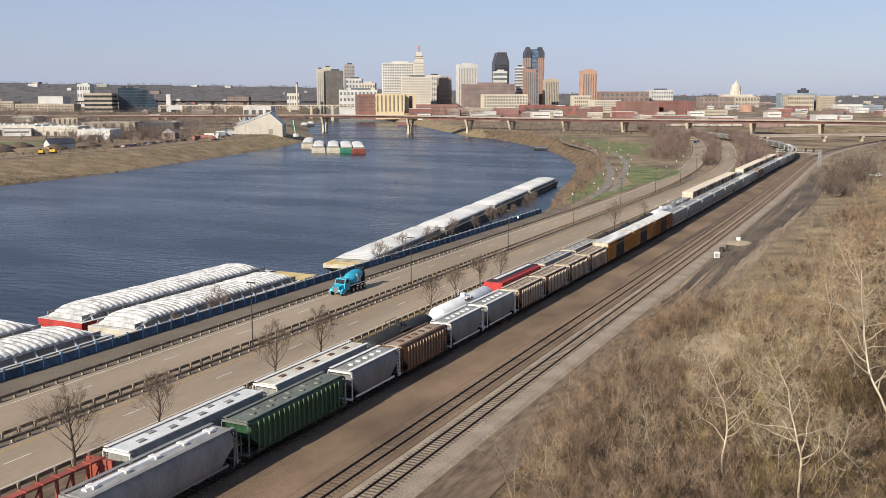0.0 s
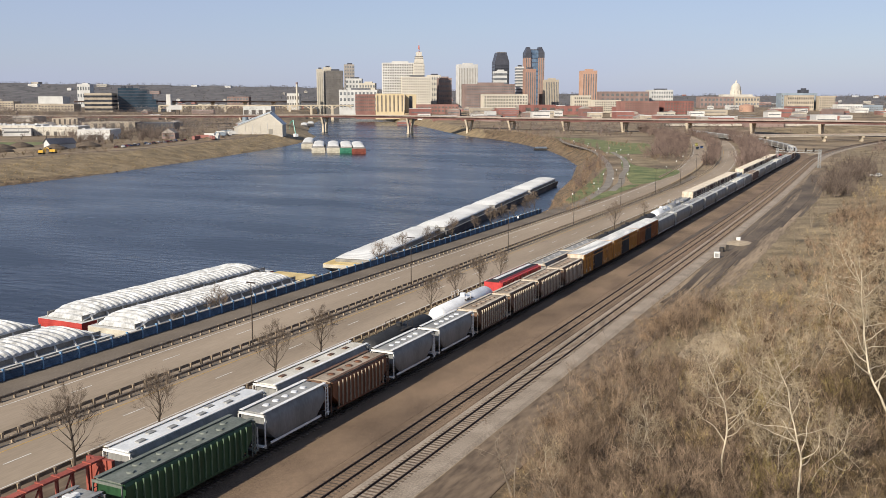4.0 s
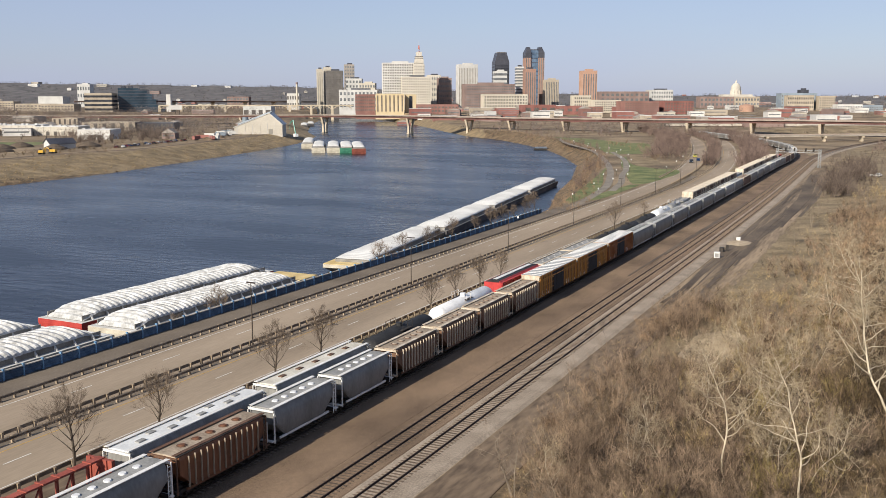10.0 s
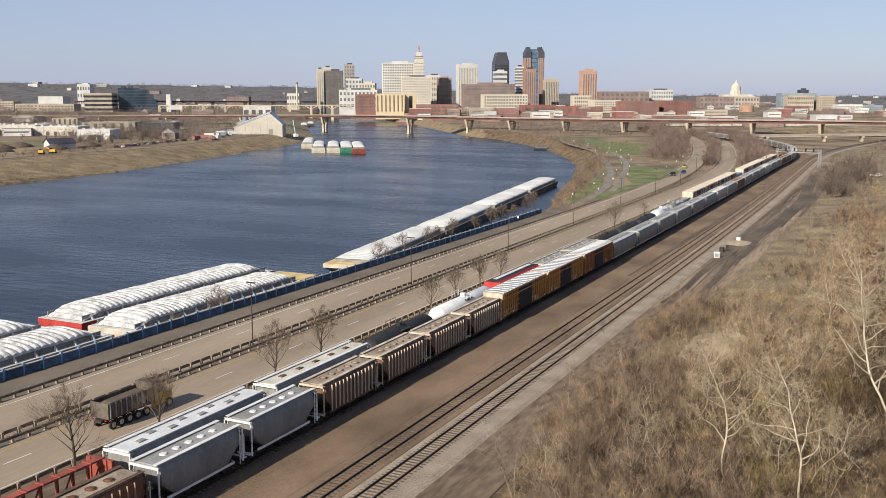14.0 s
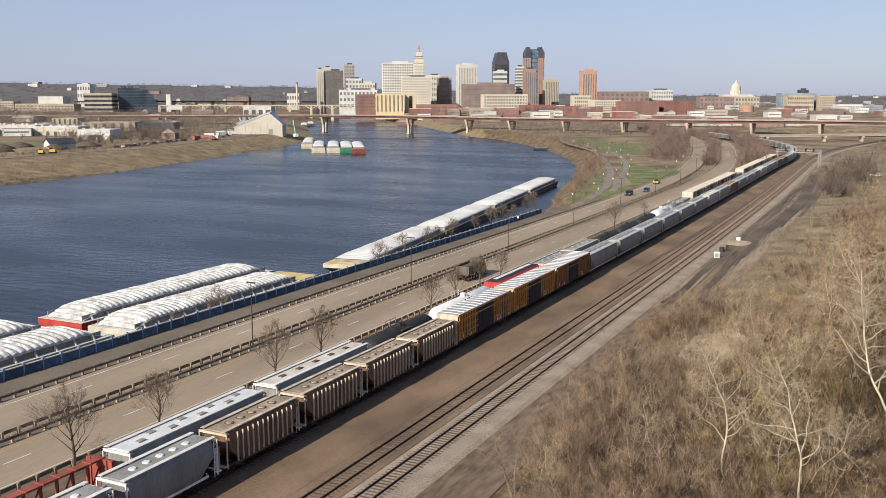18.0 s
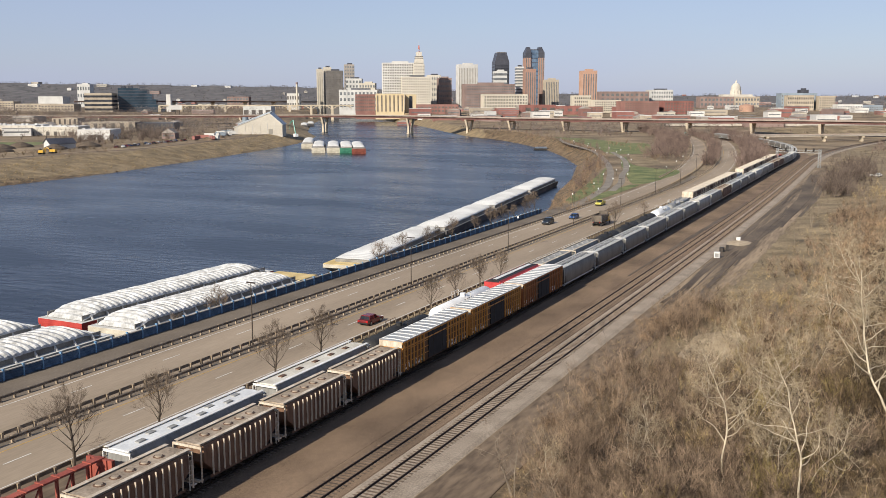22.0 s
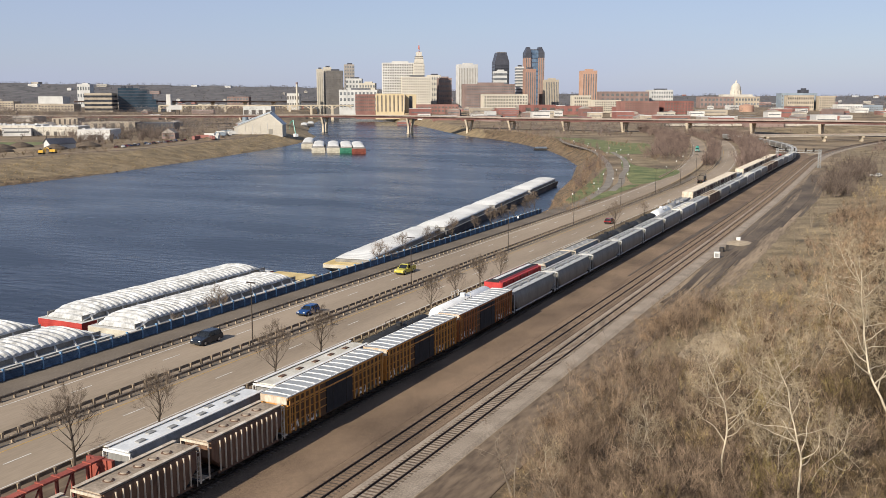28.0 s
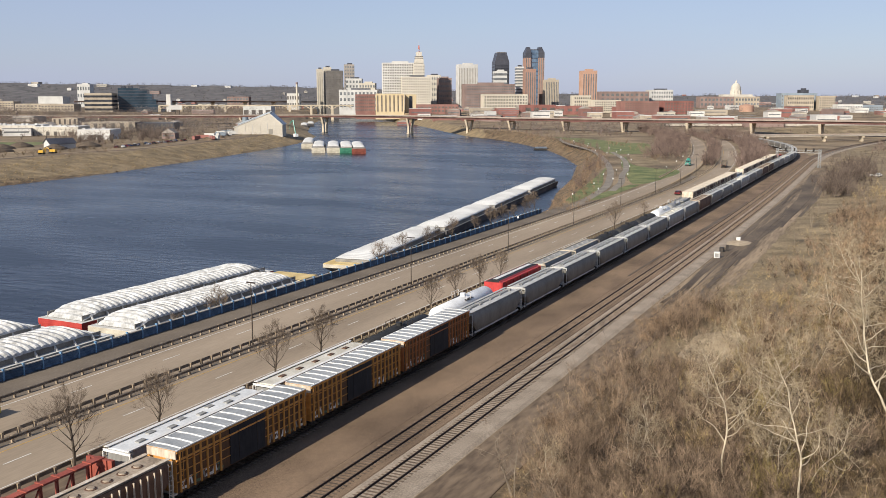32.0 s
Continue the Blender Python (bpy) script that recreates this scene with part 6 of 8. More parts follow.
def wild_tree(seed, height, radius, trunk_mat, twig_mat, lift=0.05, first=0.3, chance=0.75, stems=1, step=0.55):
    rng = random.Random(seed)
    stem, twig = Shape(), Shape()
    for k in range(stems):
        a = rng.uniform(0, 6.28)
        way = Vector((0.25 * math.cos(a), 0.25 * math.sin(a), 1)).normalized() if stems > 1 else Vector((0, 0, 1))
        sinuous(stem, twig, Vector((0.15 * k, 0, -0.3)), way, height * rng.uniform(0.8, 1) if stems > 1 else height, radius, 0, rng, lift, first, chance, 3, step)
    return stem.mesh("trunk", trunk_mat), twig.mesh("crown", twig_mat)


PALE = [wild_tree(31 + i, 11.5, 0.095, PALE_BARK, PALE_TWIG, 0.045, 0.26, 0.95, 1, 0.46) for i in range(4)]
GREY = [wild_tree(61 + i, 5.6, 0.055, SCRUB_STEM, SCRUB, 0.1, 0.2, 0.7, 3, 0.5) for i in range(5)]
for x, y, s, k, lean, turn in ((-12.1, 79, 1.12, 0, -14, 277), (-5.7, 74.5, 1.12, 1, 2, 314), (1.0, 93, 1.5, 2, -13, 16), (-11.5, 91.6, 0.8, 3, 6, 221), (-17, 97, 0.6, 1, 8, 16), (-20, 80, 0.65, 2, -8, 259), (-1.5, 112, 1.05, 0, -5, 119), (-24, 70, 0.5, 3, 5, 317), (0, 128, 1.1, 1, 4, 353), (-8, 138, 0.85, 2, -6, 182), (-4, 158, 1.0, 3, 3, 359), (3, 178, 1.1, 0, -4, 111), (-10, 172, 0.8, 1, 5, 28), (-1, 205, 1.0, 2, 0, 216), (4, 240, 1.1, 3, 0, 11)):
    tree(PALE[k], x, y, turn, s, "leafless poplar with pale sunlit bark", "pale poplars on the slope", lean=lean)
for i in range(18):
    y = rng.uniform(78, 140)
    x = rng.uniform(-21, -3)
    tree(PALE[i % 4], x, y, rng.uniform(0, 360), rng.uniform(0.4, 0.68), "slender leafless poplar with pale bark", "pale poplars on the slope", lean=rng.uniform(-14, 14))
n = 0
while n < 30:
    y = 60 + 260 * rng.random() ** 1.5
    x = rng.uniform(-31 if y < 110 else -28, -2 + y * 0.05)
    if y > 150 and x < -22:
        continue
    tree(GREY[n % 5], x, y, rng.uniform(0, 360), rng.uniform(0.55, 1.2), "leafless scrub tree with grey-brown twigs", "scrub trees on the slope", lean=rng.uniform(-9, 9))
    n += 1


def scatter(name, label, count, place, size, width, twigs, mat, seed, spread=0.5, category="brush", up=0.45, reach=(0.1, 0.24), stem=1.5):
    """A joined mass of bare shrubs: a few stems each, and many short twigs through a rounded crown."""
    r = np.random.RandomState(seed)
    xy = place(r, count)
    c = np.column_stack([xy, ground_height(xy[:, 0], xy[:, 1]) - 0.1])
    H = r.uniform(size[0], size[1], len(c)) * r.uniform(0.75, 1.15, len(c))

    def crown(k):
        m = len(k)
        d = r.normal(0, 1, (m, 3))
        d /= np.linalg.norm(d, axis=1)[:, None]
        q = r.uniform(0.25, 1, m) ** 0.5
        off = d * (q * H[k])[:, None] * np.array([spread, spread, 0.42])
        return c[k] + off + np.column_stack([np.zeros(m), np.zeros(m), 0.58 * H[k]]), d

    k = np.repeat(np.arange(len(c)), max(3, twigs // 9))
    m = len(k)
    tip, d = crown(k)
    root = c[k] + np.column_stack([r.normal(0, 0.05, m) * H[k], r.normal(0, 0.05, m) * H[k], np.zeros(m)])
    mid = root * 0.45 + tip * 0.55 + r.normal(0, 0.06, (m, 3)) * H[k][:, None]
    a = r.uniform(0, 6.2832, m)
    side = np.column_stack([np.cos(a), np.sin(a), np.zeros(m)]) * (width * stem * r.uniform(0.6, 1.4, m))[:, None]
    v1 = np.stack([root - side, root + side, mid + side * 0.7, mid - side * 0.7, tip], 1).reshape(-1, 3)
    b = (np.arange(m) * 5).tolist()
    f = [(i, i + 1, i + 2, i + 3) for i in b] + [(i + 3, i + 2, i + 4) for i in b]
    k = np.repeat(np.arange(len(c)), twigs)
    n = len(k)
    p, d = crown(k)
    way = d * 0.7 + r.normal(0, 0.55, (n, 3)) + np.array([0, 0, up])
    way *= (H[k] * r.uniform(reach[0], reach[1], n) / np.linalg.norm(way, axis=1))[:, None]
    side = np.cross(way, r.normal(0, 1, (n, 3)))
    side *= (width * r.uniform(0.6, 1.5, n) / np.maximum(1e-6, np.linalg.norm(side, axis=1)))[:, None]
    v2 = np.stack([p - side, p + side, p + way], 1).reshape(-1, 3)
    e = (m * 5 + np.arange(n) * 3).tolist()
    f += [(i, i + 1, i + 2) for i in e]
    me = bpy.data.meshes.new(name)
    me.from_pydata(np.concatenate([v1, v2]).tolist(), [], f)
    me.materials.append(mat)
    me.update()
    return tagged(new(name, me), label, category, kind="stuff")


def slope_area(y0, y1, left, right, bunch=0, wide=1.6):
    """Places on the slope beside the railway, denser towards the camera, in bunches where asked."""
    def place(r, n):
        if bunch:
            c = slope_area(y0, y1, left, right)(r, max(1, n // bunch))
            return c[r.randint(0, len(c), n)] + r.normal(0, wide, (n, 2))
        y = y0 + (y1 - y0) * r.uniform(0, 1, n) ** 1.3
        u = r.uniform(0, 1, n)
        lo = np.interp(y, *left)
        x = lo + (np.interp(y, *right) - lo) * u
        open_ground = ((x + 21.5) / 5.0) ** 2 + ((y - 125) / 13) ** 2 < 1
        return np.column_stack([x, y])[~open_ground]
    return place


LEFT_EDGE = ((50, 72, 82, 105, 145, 200, 240, 300, 400, 560), (-25, -27.8, -31, -33, -33.5, -25, -22, -22, -27, -32))
RIGHT_EDGE = ((50, 100, 200, 300, 560), (8, 12, 16, 22, 40))
INNER = ((50, 75, 105, 145, 200, 240, 300, 400, 560), (-24, -22, -22, -20, -16, -14, -15, -20, -25))


def twig_material(name, low, high, patch=0.4):
    """Bare twigs: the shade changes from plant to plant, and a little from twig to twig."""
    m = bpy.data.materials.new(name)
    m.use_nodes = True
    n, l = m.node_tree.nodes, m.node_tree.links
    b = n["Principled BSDF"]
    b.inputs["Roughness"].default_value, b.inputs["Specular IOR Level"].default_value = 0.95, 0.15
    co, no, span, mix = n.new("ShaderNodeTexCoord"), n.new("ShaderNodeTexNoise"), n.new("ShaderNodeMapRange"), n.new("ShaderNodeMix")
    no.inputs["Scale"].default_value, no.inputs["Detail"].default_value = patch, 2.5
    l.new(co.outputs["Object"], no.inputs["Vector"])
    span.inputs[1].default_value, span.inputs[2].default_value = 0.37, 0.63
    l.new(no.outputs[0], span.inputs[0])
    mix.data_type = "RGBA"
    mix.inputs["A"].default_value, mix.inputs["B"].default_value = (*low, 1), (*high, 1)
    l.new(span.outputs[0], mix.inputs["Factor"])
    geo, val, hsv = n.new("ShaderNodeNewGeometry"), n.new("ShaderNodeMapRange"), n.new("ShaderNodeHueSaturation")
    val.inputs[3].default_value, val.inputs[4].default_value = 0.75, 1.25
    l.new(geo.outputs["Random Per Island"], val.inputs[0])
    l.new(val.outputs[0], hsv.inputs["Value"])
    l.new(mix.outputs["Result"], hsv.inputs["Color"])
    l.new(hsv.outputs[0], b.inputs["Base Color"])
    return m


def unit(v):
    return v / np.maximum(1e-6, np.linalg.norm(v, axis=1))[:, None]


def thicket(name, label, count, place, size, mat, seed, stems=4, branches=8, twigs=5, width=0.03, fan=0.28, category="brush", droop=0.0, trunk=1.0):
    """A joined mass of bare saplings: each has a few stems that fan out, branches along the stems, twigs along the branches."""
    r = np.random.RandomState(seed)
    xy = place(r, count)
    c = np.column_stack([xy, ground_height(xy[:, 0], xy[:, 1]) - 0.1])
    N = len(c)
    H = size[0] + (size[1] - size[0]) * r.uniform(0, 1, N) ** 1.4
    verts, faces, at = [], [], 0
    # stems, bent outwards in three pieces
    k = np.repeat(np.arange(N), stems)
    m = len(k)
    a = r.uniform(0, 6.2832, m)
    lean = np.column_stack([np.cos(a), np.sin(a), np.zeros(m)]) * (np.abs(r.normal(fan, fan * 0.4, m)) * H[k])[:, None]
    rise = np.column_stack([np.zeros(m), np.zeros(m), H[k] * r.uniform(0.7, 1.0, m)])
    wob = r.normal(0, 0.03, (m, 3)) * H[k][:, None]
    root = c[k] + lean * 0.06

    def stem_at(i, t):
        return root[i] + lean[i] * (t ** 1.5)[:, None] + rise[i] * t[:, None] + wob[i] * np.sin(3.1416 * t)[:, None]

    i0 = np.arange(m)
    b = r.uniform(0, 3.1416, m)
    side = np.column_stack([np.cos(b), np.sin(b), np.zeros(m)]) * (width * trunk * r.uniform(0.5, 1.5, m) * np.sqrt(H[k] / 4))[:, None]
    rows = []
    for t in (0.0, 0.34, 0.68, 1.0):
        p = stem_at(i0, np.full(m, t))
        rows += [p - side * (1 - 0.8 * t), p + side * (1 - 0.8 * t)]
    verts.append(np.stack(rows, 1).reshape(-1, 3))
    base = i0 * 8
    for q in (0, 2, 4):
        faces += np.stack([base + q, base + q + 1, base + q + 3, base + q + 2], 1).tolist()
    at = m * 8
    # branches
    j = np.repeat(np.arange(m), branches)
    n = len(j)
    t = r.uniform(0.16, 0.97, n)
    p = stem_at(j, t)
    a = r.uniform(0, 6.2832, n)
    out = np.column_stack([np.cos(a), np.sin(a), np.zeros(n)]) * r.uniform(0.5, 1.1, n)[:, None]
    way = unit(out + unit(lean[j] * 1.4 * np.sqrt(t)[:, None] + rise[j]) * 0.85 + np.array([0, 0, 0.25 - droop]))
    long = H[k][j] * r.uniform(0.15, 0.36, n) * (1.1 - 0.6 * t)
    mid = p + way * (long * 0.5)[:, None] + r.normal(0, 0.06, (n, 3)) * long[:, None]
    bend = unit(way + r.normal(0, 0.25, (n, 3)) + np.array([0, 0, 0.2]))
    tip = mid + bend * (long * 0.5)[:, None]
    side = unit(np.cross(way, r.normal(0, 1, (n, 3)))) * (width * 0.42 * r.uniform(0.6, 1.4, n))[:, None]
    verts.append(np.stack([p - side, p + side, mid + side * 0.7, mid - side * 0.7, tip], 1).reshape(-1, 3))
    base = at + np.arange(n) * 5
    faces += np.stack([base, base + 1, base + 2, base + 3], 1).tolist() + np.stack([base + 3, base + 2, base + 4], 1).tolist()
    at += n * 5
    # twigs
    q = np.repeat(np.arange(n), twigs)
    o = len(q)
    u = r.uniform(0.15, 1.0, o)[:, None]
    p = np.where(u < 0.5, p[q] + (mid[q] - p[q]) * u * 2, mid[q] + (tip[q] - mid[q]) * (u * 2 - 1))
    e = unit(way[q] + r.normal(0, 0.55, (o, 3)) + np.array([0, 0, 0.25 - droop])) * (long[q] * r.uniform(0.3, 0.75, o))[:, None]
    side = unit(np.cross(e, r.normal(0, 1, (o, 3)))) * (width * 0.3 * r.uniform(0.6, 1.4, o))[:, None]
    verts.append(np.stack([p - side, p + side, p + e], 1).reshape(-1, 3))
    base = at + np.arange(o) * 3
    faces += np.stack([base, base + 1, base + 2], 1).tolist()
    me = bpy.data.meshes.new(name)
    me.from_pydata(np.concatenate(verts).tolist(), [], faces)
    me.materials.append(mat)
    me.update()
    return tagged(new(name, me), label, category, kind="stuff")


SANDY = material("pale_sandy_bank", (0.3, 0.22, 0.13), (0.52, 0.41, 0.27), 0.95, 0.4, 3, bump=0.5, vary=0)
# wide tone ranges paint lit crowns and shaded hollows into the slope twigs
SAPLING = twig_material("grey_brown_saplings", (0.052, 0.036, 0.025), (0.35, 0.25, 0.17), 0.55)
SAPLING_WARM = twig_material("warm_brown_shrubs", (0.09, 0.057, 0.036), (0.42, 0.29, 0.18), 0.55)
UNDERWOOD = twig_material("shade_toned_underwood", (0.04, 0.028, 0.017), (0.19, 0.134, 0.075), 0.55)
OLIVE = twig_material("budding_olive_shrubs", (0.12, 0.088, 0.036), (0.4, 0.31, 0.125))
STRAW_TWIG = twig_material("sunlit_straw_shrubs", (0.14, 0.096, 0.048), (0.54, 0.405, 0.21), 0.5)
ASH_TWIG = twig_material("ashen_far_saplings", (0.075, 0.056, 0.046), (0.2, 0.155, 0.125), 0.15)
scrub_foot = ((50, 72, 82, 105, 145, 200, 560), (-23, -26, -29, -31, -31, -23, -30))
thicket("woods", "grey-brown bare saplings crowding the foot of the slope", 600, slope_area(66, 150, scrub_foot, ((50, 100, 150), (-9, -12, -17)), 4, 1.3), (2.4, 6.4), SAPLING, 23, 4, 10, 7, 0.028, 0.3, "trees", trunk=0.75)
thicket("brush", "warm brown bare shrubs at the edge of the gravel", 440, slope_area(56, 165, LEFT_EDGE, INNER, 8, 1.0), (0.9, 2.8), SAPLING_WARM, 21, 5, 7, 5, 0.022, 0.42, trunk=0.7)
thicket("brush", "tangled underwood on the near slope, darkened for shade", 560, slope_area(50, 110, ((50, 130), (-27, -25)), ((50, 130), (9, 14)), 6, 1.6), (0.9, 2.8), UNDERWOOD, 28, 5, 7, 4, 0.03, 0.5, droop=0.25)
thicket("woods", "bare brown saplings between the poplars", 240, slope_area(70, 130, ((50, 130), (-16, -17)), ((50, 90, 130), (-4, 0, 13)), 3, 1.5), (2.6, 6.2), SAPLING, 29, 4, 10, 6, 0.028, 0.32, "trees", trunk=0.75)
thicket("brush", "budding olive thicket among the poplars", 150, slope_area(66, 150, ((50, 105, 150), (-19, -17, -15)), ((50, 150), (4, 6)), 10, 1.4), (1.6, 4.2), OLIVE, 3, 5, 9, 7, 0.024, 0.36, trunk=0.7)
thicket("brush", "straw-coloured sunlit thicket on the slope", 400, slope_area(108, 200, ((50, 105, 145, 200), (-24, -24, -25, -21)), ((50, 110, 140, 200), (-6, -6, -5, -3)), 9, 1.8), (0.8, 2.8), STRAW_TWIG, 2, 5, 7, 5, 0.026, 0.45, trunk=0.7)
thicket("woods", "warm brown bare trees on the upper slope", 240, slope_area(118, 300, ((50, 105, 145, 200, 300), (-17, -16, -13, -10, -9)), RIGHT_EDGE, 4, 2.2), (3.4, 7.5), SAPLING_WARM, 25, 4, 9, 6, 0.055, 0.32, "trees", trunk=0.75)
thicket("brush", "warm brown shrubs over the upper slope", 560, slope_area(118, 300, ((50, 118, 145, 200, 300), (-19, -20, -22, -19, -18)), RIGHT_EDGE, 6, 2.2), (1.4, 5.0), SAPLING, 34, 4, 8, 6, 0.055, 0.38, trunk=0.6)
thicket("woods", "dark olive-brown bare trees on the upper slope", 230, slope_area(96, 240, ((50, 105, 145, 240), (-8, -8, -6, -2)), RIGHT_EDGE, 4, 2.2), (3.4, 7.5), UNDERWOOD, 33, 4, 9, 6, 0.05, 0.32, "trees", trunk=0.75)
thicket("brush", "straw and brown thicket beyond the slope", 340, slope_area(190, 330, ((50, 240, 330), (-15, -14, -13)), RIGHT_EDGE, 8, 2.6), (1.0, 3.6), SAPLING_WARM, 26, 4, 7, 5, 0.04, 0.42, trunk=0.6)
thicket("woods", "grey bare wood beyond the yard", 210, slope_area(345, 500, ((345, 420, 500), (-24, -27, -30)), ((345, 400, 500), (-17, -15, -13)), 5, 3.2), (2.5, 10), ASH_TWIG, 4, 5, 8, 5, 0.11, 0.34, "trees", trunk=0.3)
thicket("brush", "dry shrubs over the open ground past the yard", 220, slope_area(300, 640, ((300, 640), (-8, -14)), ((300, 640), (36, 60)), 6, 5.0), (1.0, 3.5), STRAW_TWIG, 5, 4, 6, 4, 0.08, 0.45, trunk=0.5)
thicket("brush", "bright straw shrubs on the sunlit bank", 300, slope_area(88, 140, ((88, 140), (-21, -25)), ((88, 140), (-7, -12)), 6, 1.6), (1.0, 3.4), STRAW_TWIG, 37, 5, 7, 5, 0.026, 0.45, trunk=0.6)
thicket("brush", "tangled underwood near the big poplar, darkened for shade", 330, slope_area(58, 104, ((58, 104), (-9, -4)), ((58, 104), (8, 12)), 5, 1.4), (1.2, 3.6), UNDERWOOD, 38, 5, 8, 5, 0.034, 0.5, droop=0.2)
bank_points = [(-25.5, 122), (-21, 117), (-17.5, 122), (-17.5, 133), (-21.5, 139), (-25.5, 134)]
tagged(part("sandy_bank", Shape().add([(x, y, float(ground_height(x, y)) + 0.07) for x, y in bank_points] + [(-21.5, 129, float(ground_height(-21.5, 129)) + 0.6)], [(i, (i + 1) % 6, 6) for i in range(6)]), SANDY), "bare pale sandy bank on the slope", "ground", kind="structure")
scatter("dry_grass", "tufts of dry grass at the edge of the gravel", 1300, slope_area(52, 200, ((50, 75, 90, 105, 145, 200), (-27, -30, -34, -35.2, -35.2, -30)), ((50, 75, 105, 145, 200), (-27, -27, -28, -26, -20))), (0.2, 0.6), 0.02, 14, BRUSH_TAN, 6, 0.6, "grass")
scatter("dry_grass", "dry straw grass over the open slope", 2600, slope_area(112, 300, ((50, 112, 145, 200, 240, 300), (-24, -25, -27, -24, -22, -22)), ((50, 200, 300), (10, 16, 22))), (0.2, 0.7), 0.03, 14, STRAW_TWIG, 7, 0.7, "grass")


def beside(line, y0, y1, a, b):
    """Places along a line of the plan, between two offsets."""
    s0, s1 = line.length_at(y0), line.length_at(y1)
    def place(r, n):
        return np.array([line.at(r.uniform(s0, s1), r.uniform(a, b))[:2] for _ in range(n)])
    return place


# far twigs have the distance haze mixed into their colours
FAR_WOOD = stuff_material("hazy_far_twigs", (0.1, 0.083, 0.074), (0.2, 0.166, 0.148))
BANK = Line([(x + 4, y) for x, y in RIGHT_BANK[1:12]])
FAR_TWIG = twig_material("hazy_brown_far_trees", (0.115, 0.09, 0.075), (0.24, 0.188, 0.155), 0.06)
GROVE = twig_material("purplish_grove_twigs", (0.11, 0.078, 0.065), (0.25, 0.182, 0.152), 0.12)
BANK_TWIG = twig_material("rusty_bank_shrubs", (0.13, 0.086, 0.055), (0.36, 0.25, 0.16), 0.2)
thicket("brush", "reddish bare brush on the river bank", 400, beside(BANK, 262, 900, 1, 13), (0.8, 3.4), BANK_TWIG, 6, 5, 6, 4, 0.06, 0.45)
thicket("woods", "bare riverside trees", 80, beside(BANK, 330, 1000, 3, 16), (4, 9), GROVE, 7, 4, 8, 5, 0.08, 0.25, "trees", trunk=0.45)
thicket("woods", "bare grey trees between the carriageways", 290, beside(med, 485, 900, -3.2, 3.2), (3.5, 7.5), GROVE, 8, 5, 8, 5, 0.15, 0.34, "trees", trunk=0.25)
thicket("woods", "bare grey trees on the outside of the bend", 400, beside(UPPER_ROAD, 530, 960, -30, -7), (4, 10), GROVE, 9, 5, 8, 5, 0.16, 0.34, "trees", trunk=0.25)
thicket("woods", "bare grey trees between road and railway", 430, beside(LOWER_ROAD, 450, 900, 7.5, 20), (4.5, 10.5), GROVE, 10, 5, 8, 6, 0.15, 0.34, "trees", trunk=0.25)
thicket("woods", "bare grey trees beyond the tracks", 180, lambda r, n: np.column_stack([r.uniform(-20, 40, n), r.uniform(620, 760, n)]), (2.5, 6), GROVE, 11, 4, 7, 4, 0.1, 0.3, "trees", trunk=0.45)
thicket("woods", "bare trees and scrub below the bridge", 330, lambda r, n: np.column_stack([r.uniform(-430, -130, n), r.uniform(790, 1240, n)]), (2.5, 7.5), GROVE, 12, 4, 7, 4, 0.2, 0.36, "trees", trunk=0.2)
thicket("woods", "bare scrub below the viaduct", 150, lambda r, n: np.column_stack([r.uniform(-130, 140, n), r.uniform(880, 1160, n)]), (2, 6), GROVE, 39, 4, 6, 4, 0.22, 0.4, "trees", trunk=0.2)
thicket("brush", "dry scrub in the park", 70, beside(PATH, 500, 680, 26, 50), (1.2, 4.5), BANK_TWIG, 13, 5, 6, 4, 0.06, 0.4)
scatter("dry_grass", "dry grass on the river bank", 1500, beside(BANK, 262, 900, -4, 13), (0.4, 1.1), 0.06, 14, BANK_TWIG, 30, 0.9, "grass")
FAR_BANK = Line([(x - 66, y) for x, y in LEFT_BANK[1:9]])
thicket("brush", "dark brown brush along the levee road", 160, beside(Line([(-470, 330), (-476, 420), (-478, 470), (-492, 523), (-508, 574), (-532, 642)]), 335, 640, -22, -2), (1.0, 3.0), UNDERWOOD, 35, 5, 6, 4, 0.09, 0.5, trunk=0.5)
thicket("woods", "bare brown trees along the far bank warehouses", 90, beside(Line([(-660, 540), (-640, 560), (-610, 620), (-640, 690), (-690, 700)]), 542, 700, -40, 30), (4, 9), FAR_TWIG, 36, 5, 8, 6, 0.22, 0.4, "trees", trunk=0.2)
thicket("woods", "tall bare brown trees behind the levee", 110, beside(Line([(-520, 470), (-528, 508), (-552, 570), (-548, 600), (-592, 677)]), 480, 672, -32, 12), (4.5, 10), FAR_TWIG, 14, 5, 9, 8, 0.2, 0.36, "trees", trunk=0.2)
thicket("woods", "bare brown trees among the far bank streets", 420, lambda r, n: (lambda q: q[np.abs(q[:, 1] - 957) > 24])(np.column_stack([r.uniform(-1480, -860, n), r.uniform(800, 1130, n)])), (5, 11), FAR_TWIG, 32, 4, 6, 4, 0.5, 0.4, "trees", trunk=0.12)
scatter("dry_grass", "dry grass and stones on the levee slope", 1900, beside(Line([(x - 2, y) for x, y in LEFT_BANK[:8]]), 150, 430, -50, 0), (0.4, 1.1), 0.1, 9, BRUSH_TAN, 17, 0.9, "grass")
scatter("dry_grass", "dry grass on the narrow levee slope", 1700, beside(Line([(x - 2, y) for x, y in LEFT_BANK[:8]]), 420, 760, -31, 0), (0.4, 1.0), 0.1, 9, BRUSH_TAN, 18, 0.9, "grass")
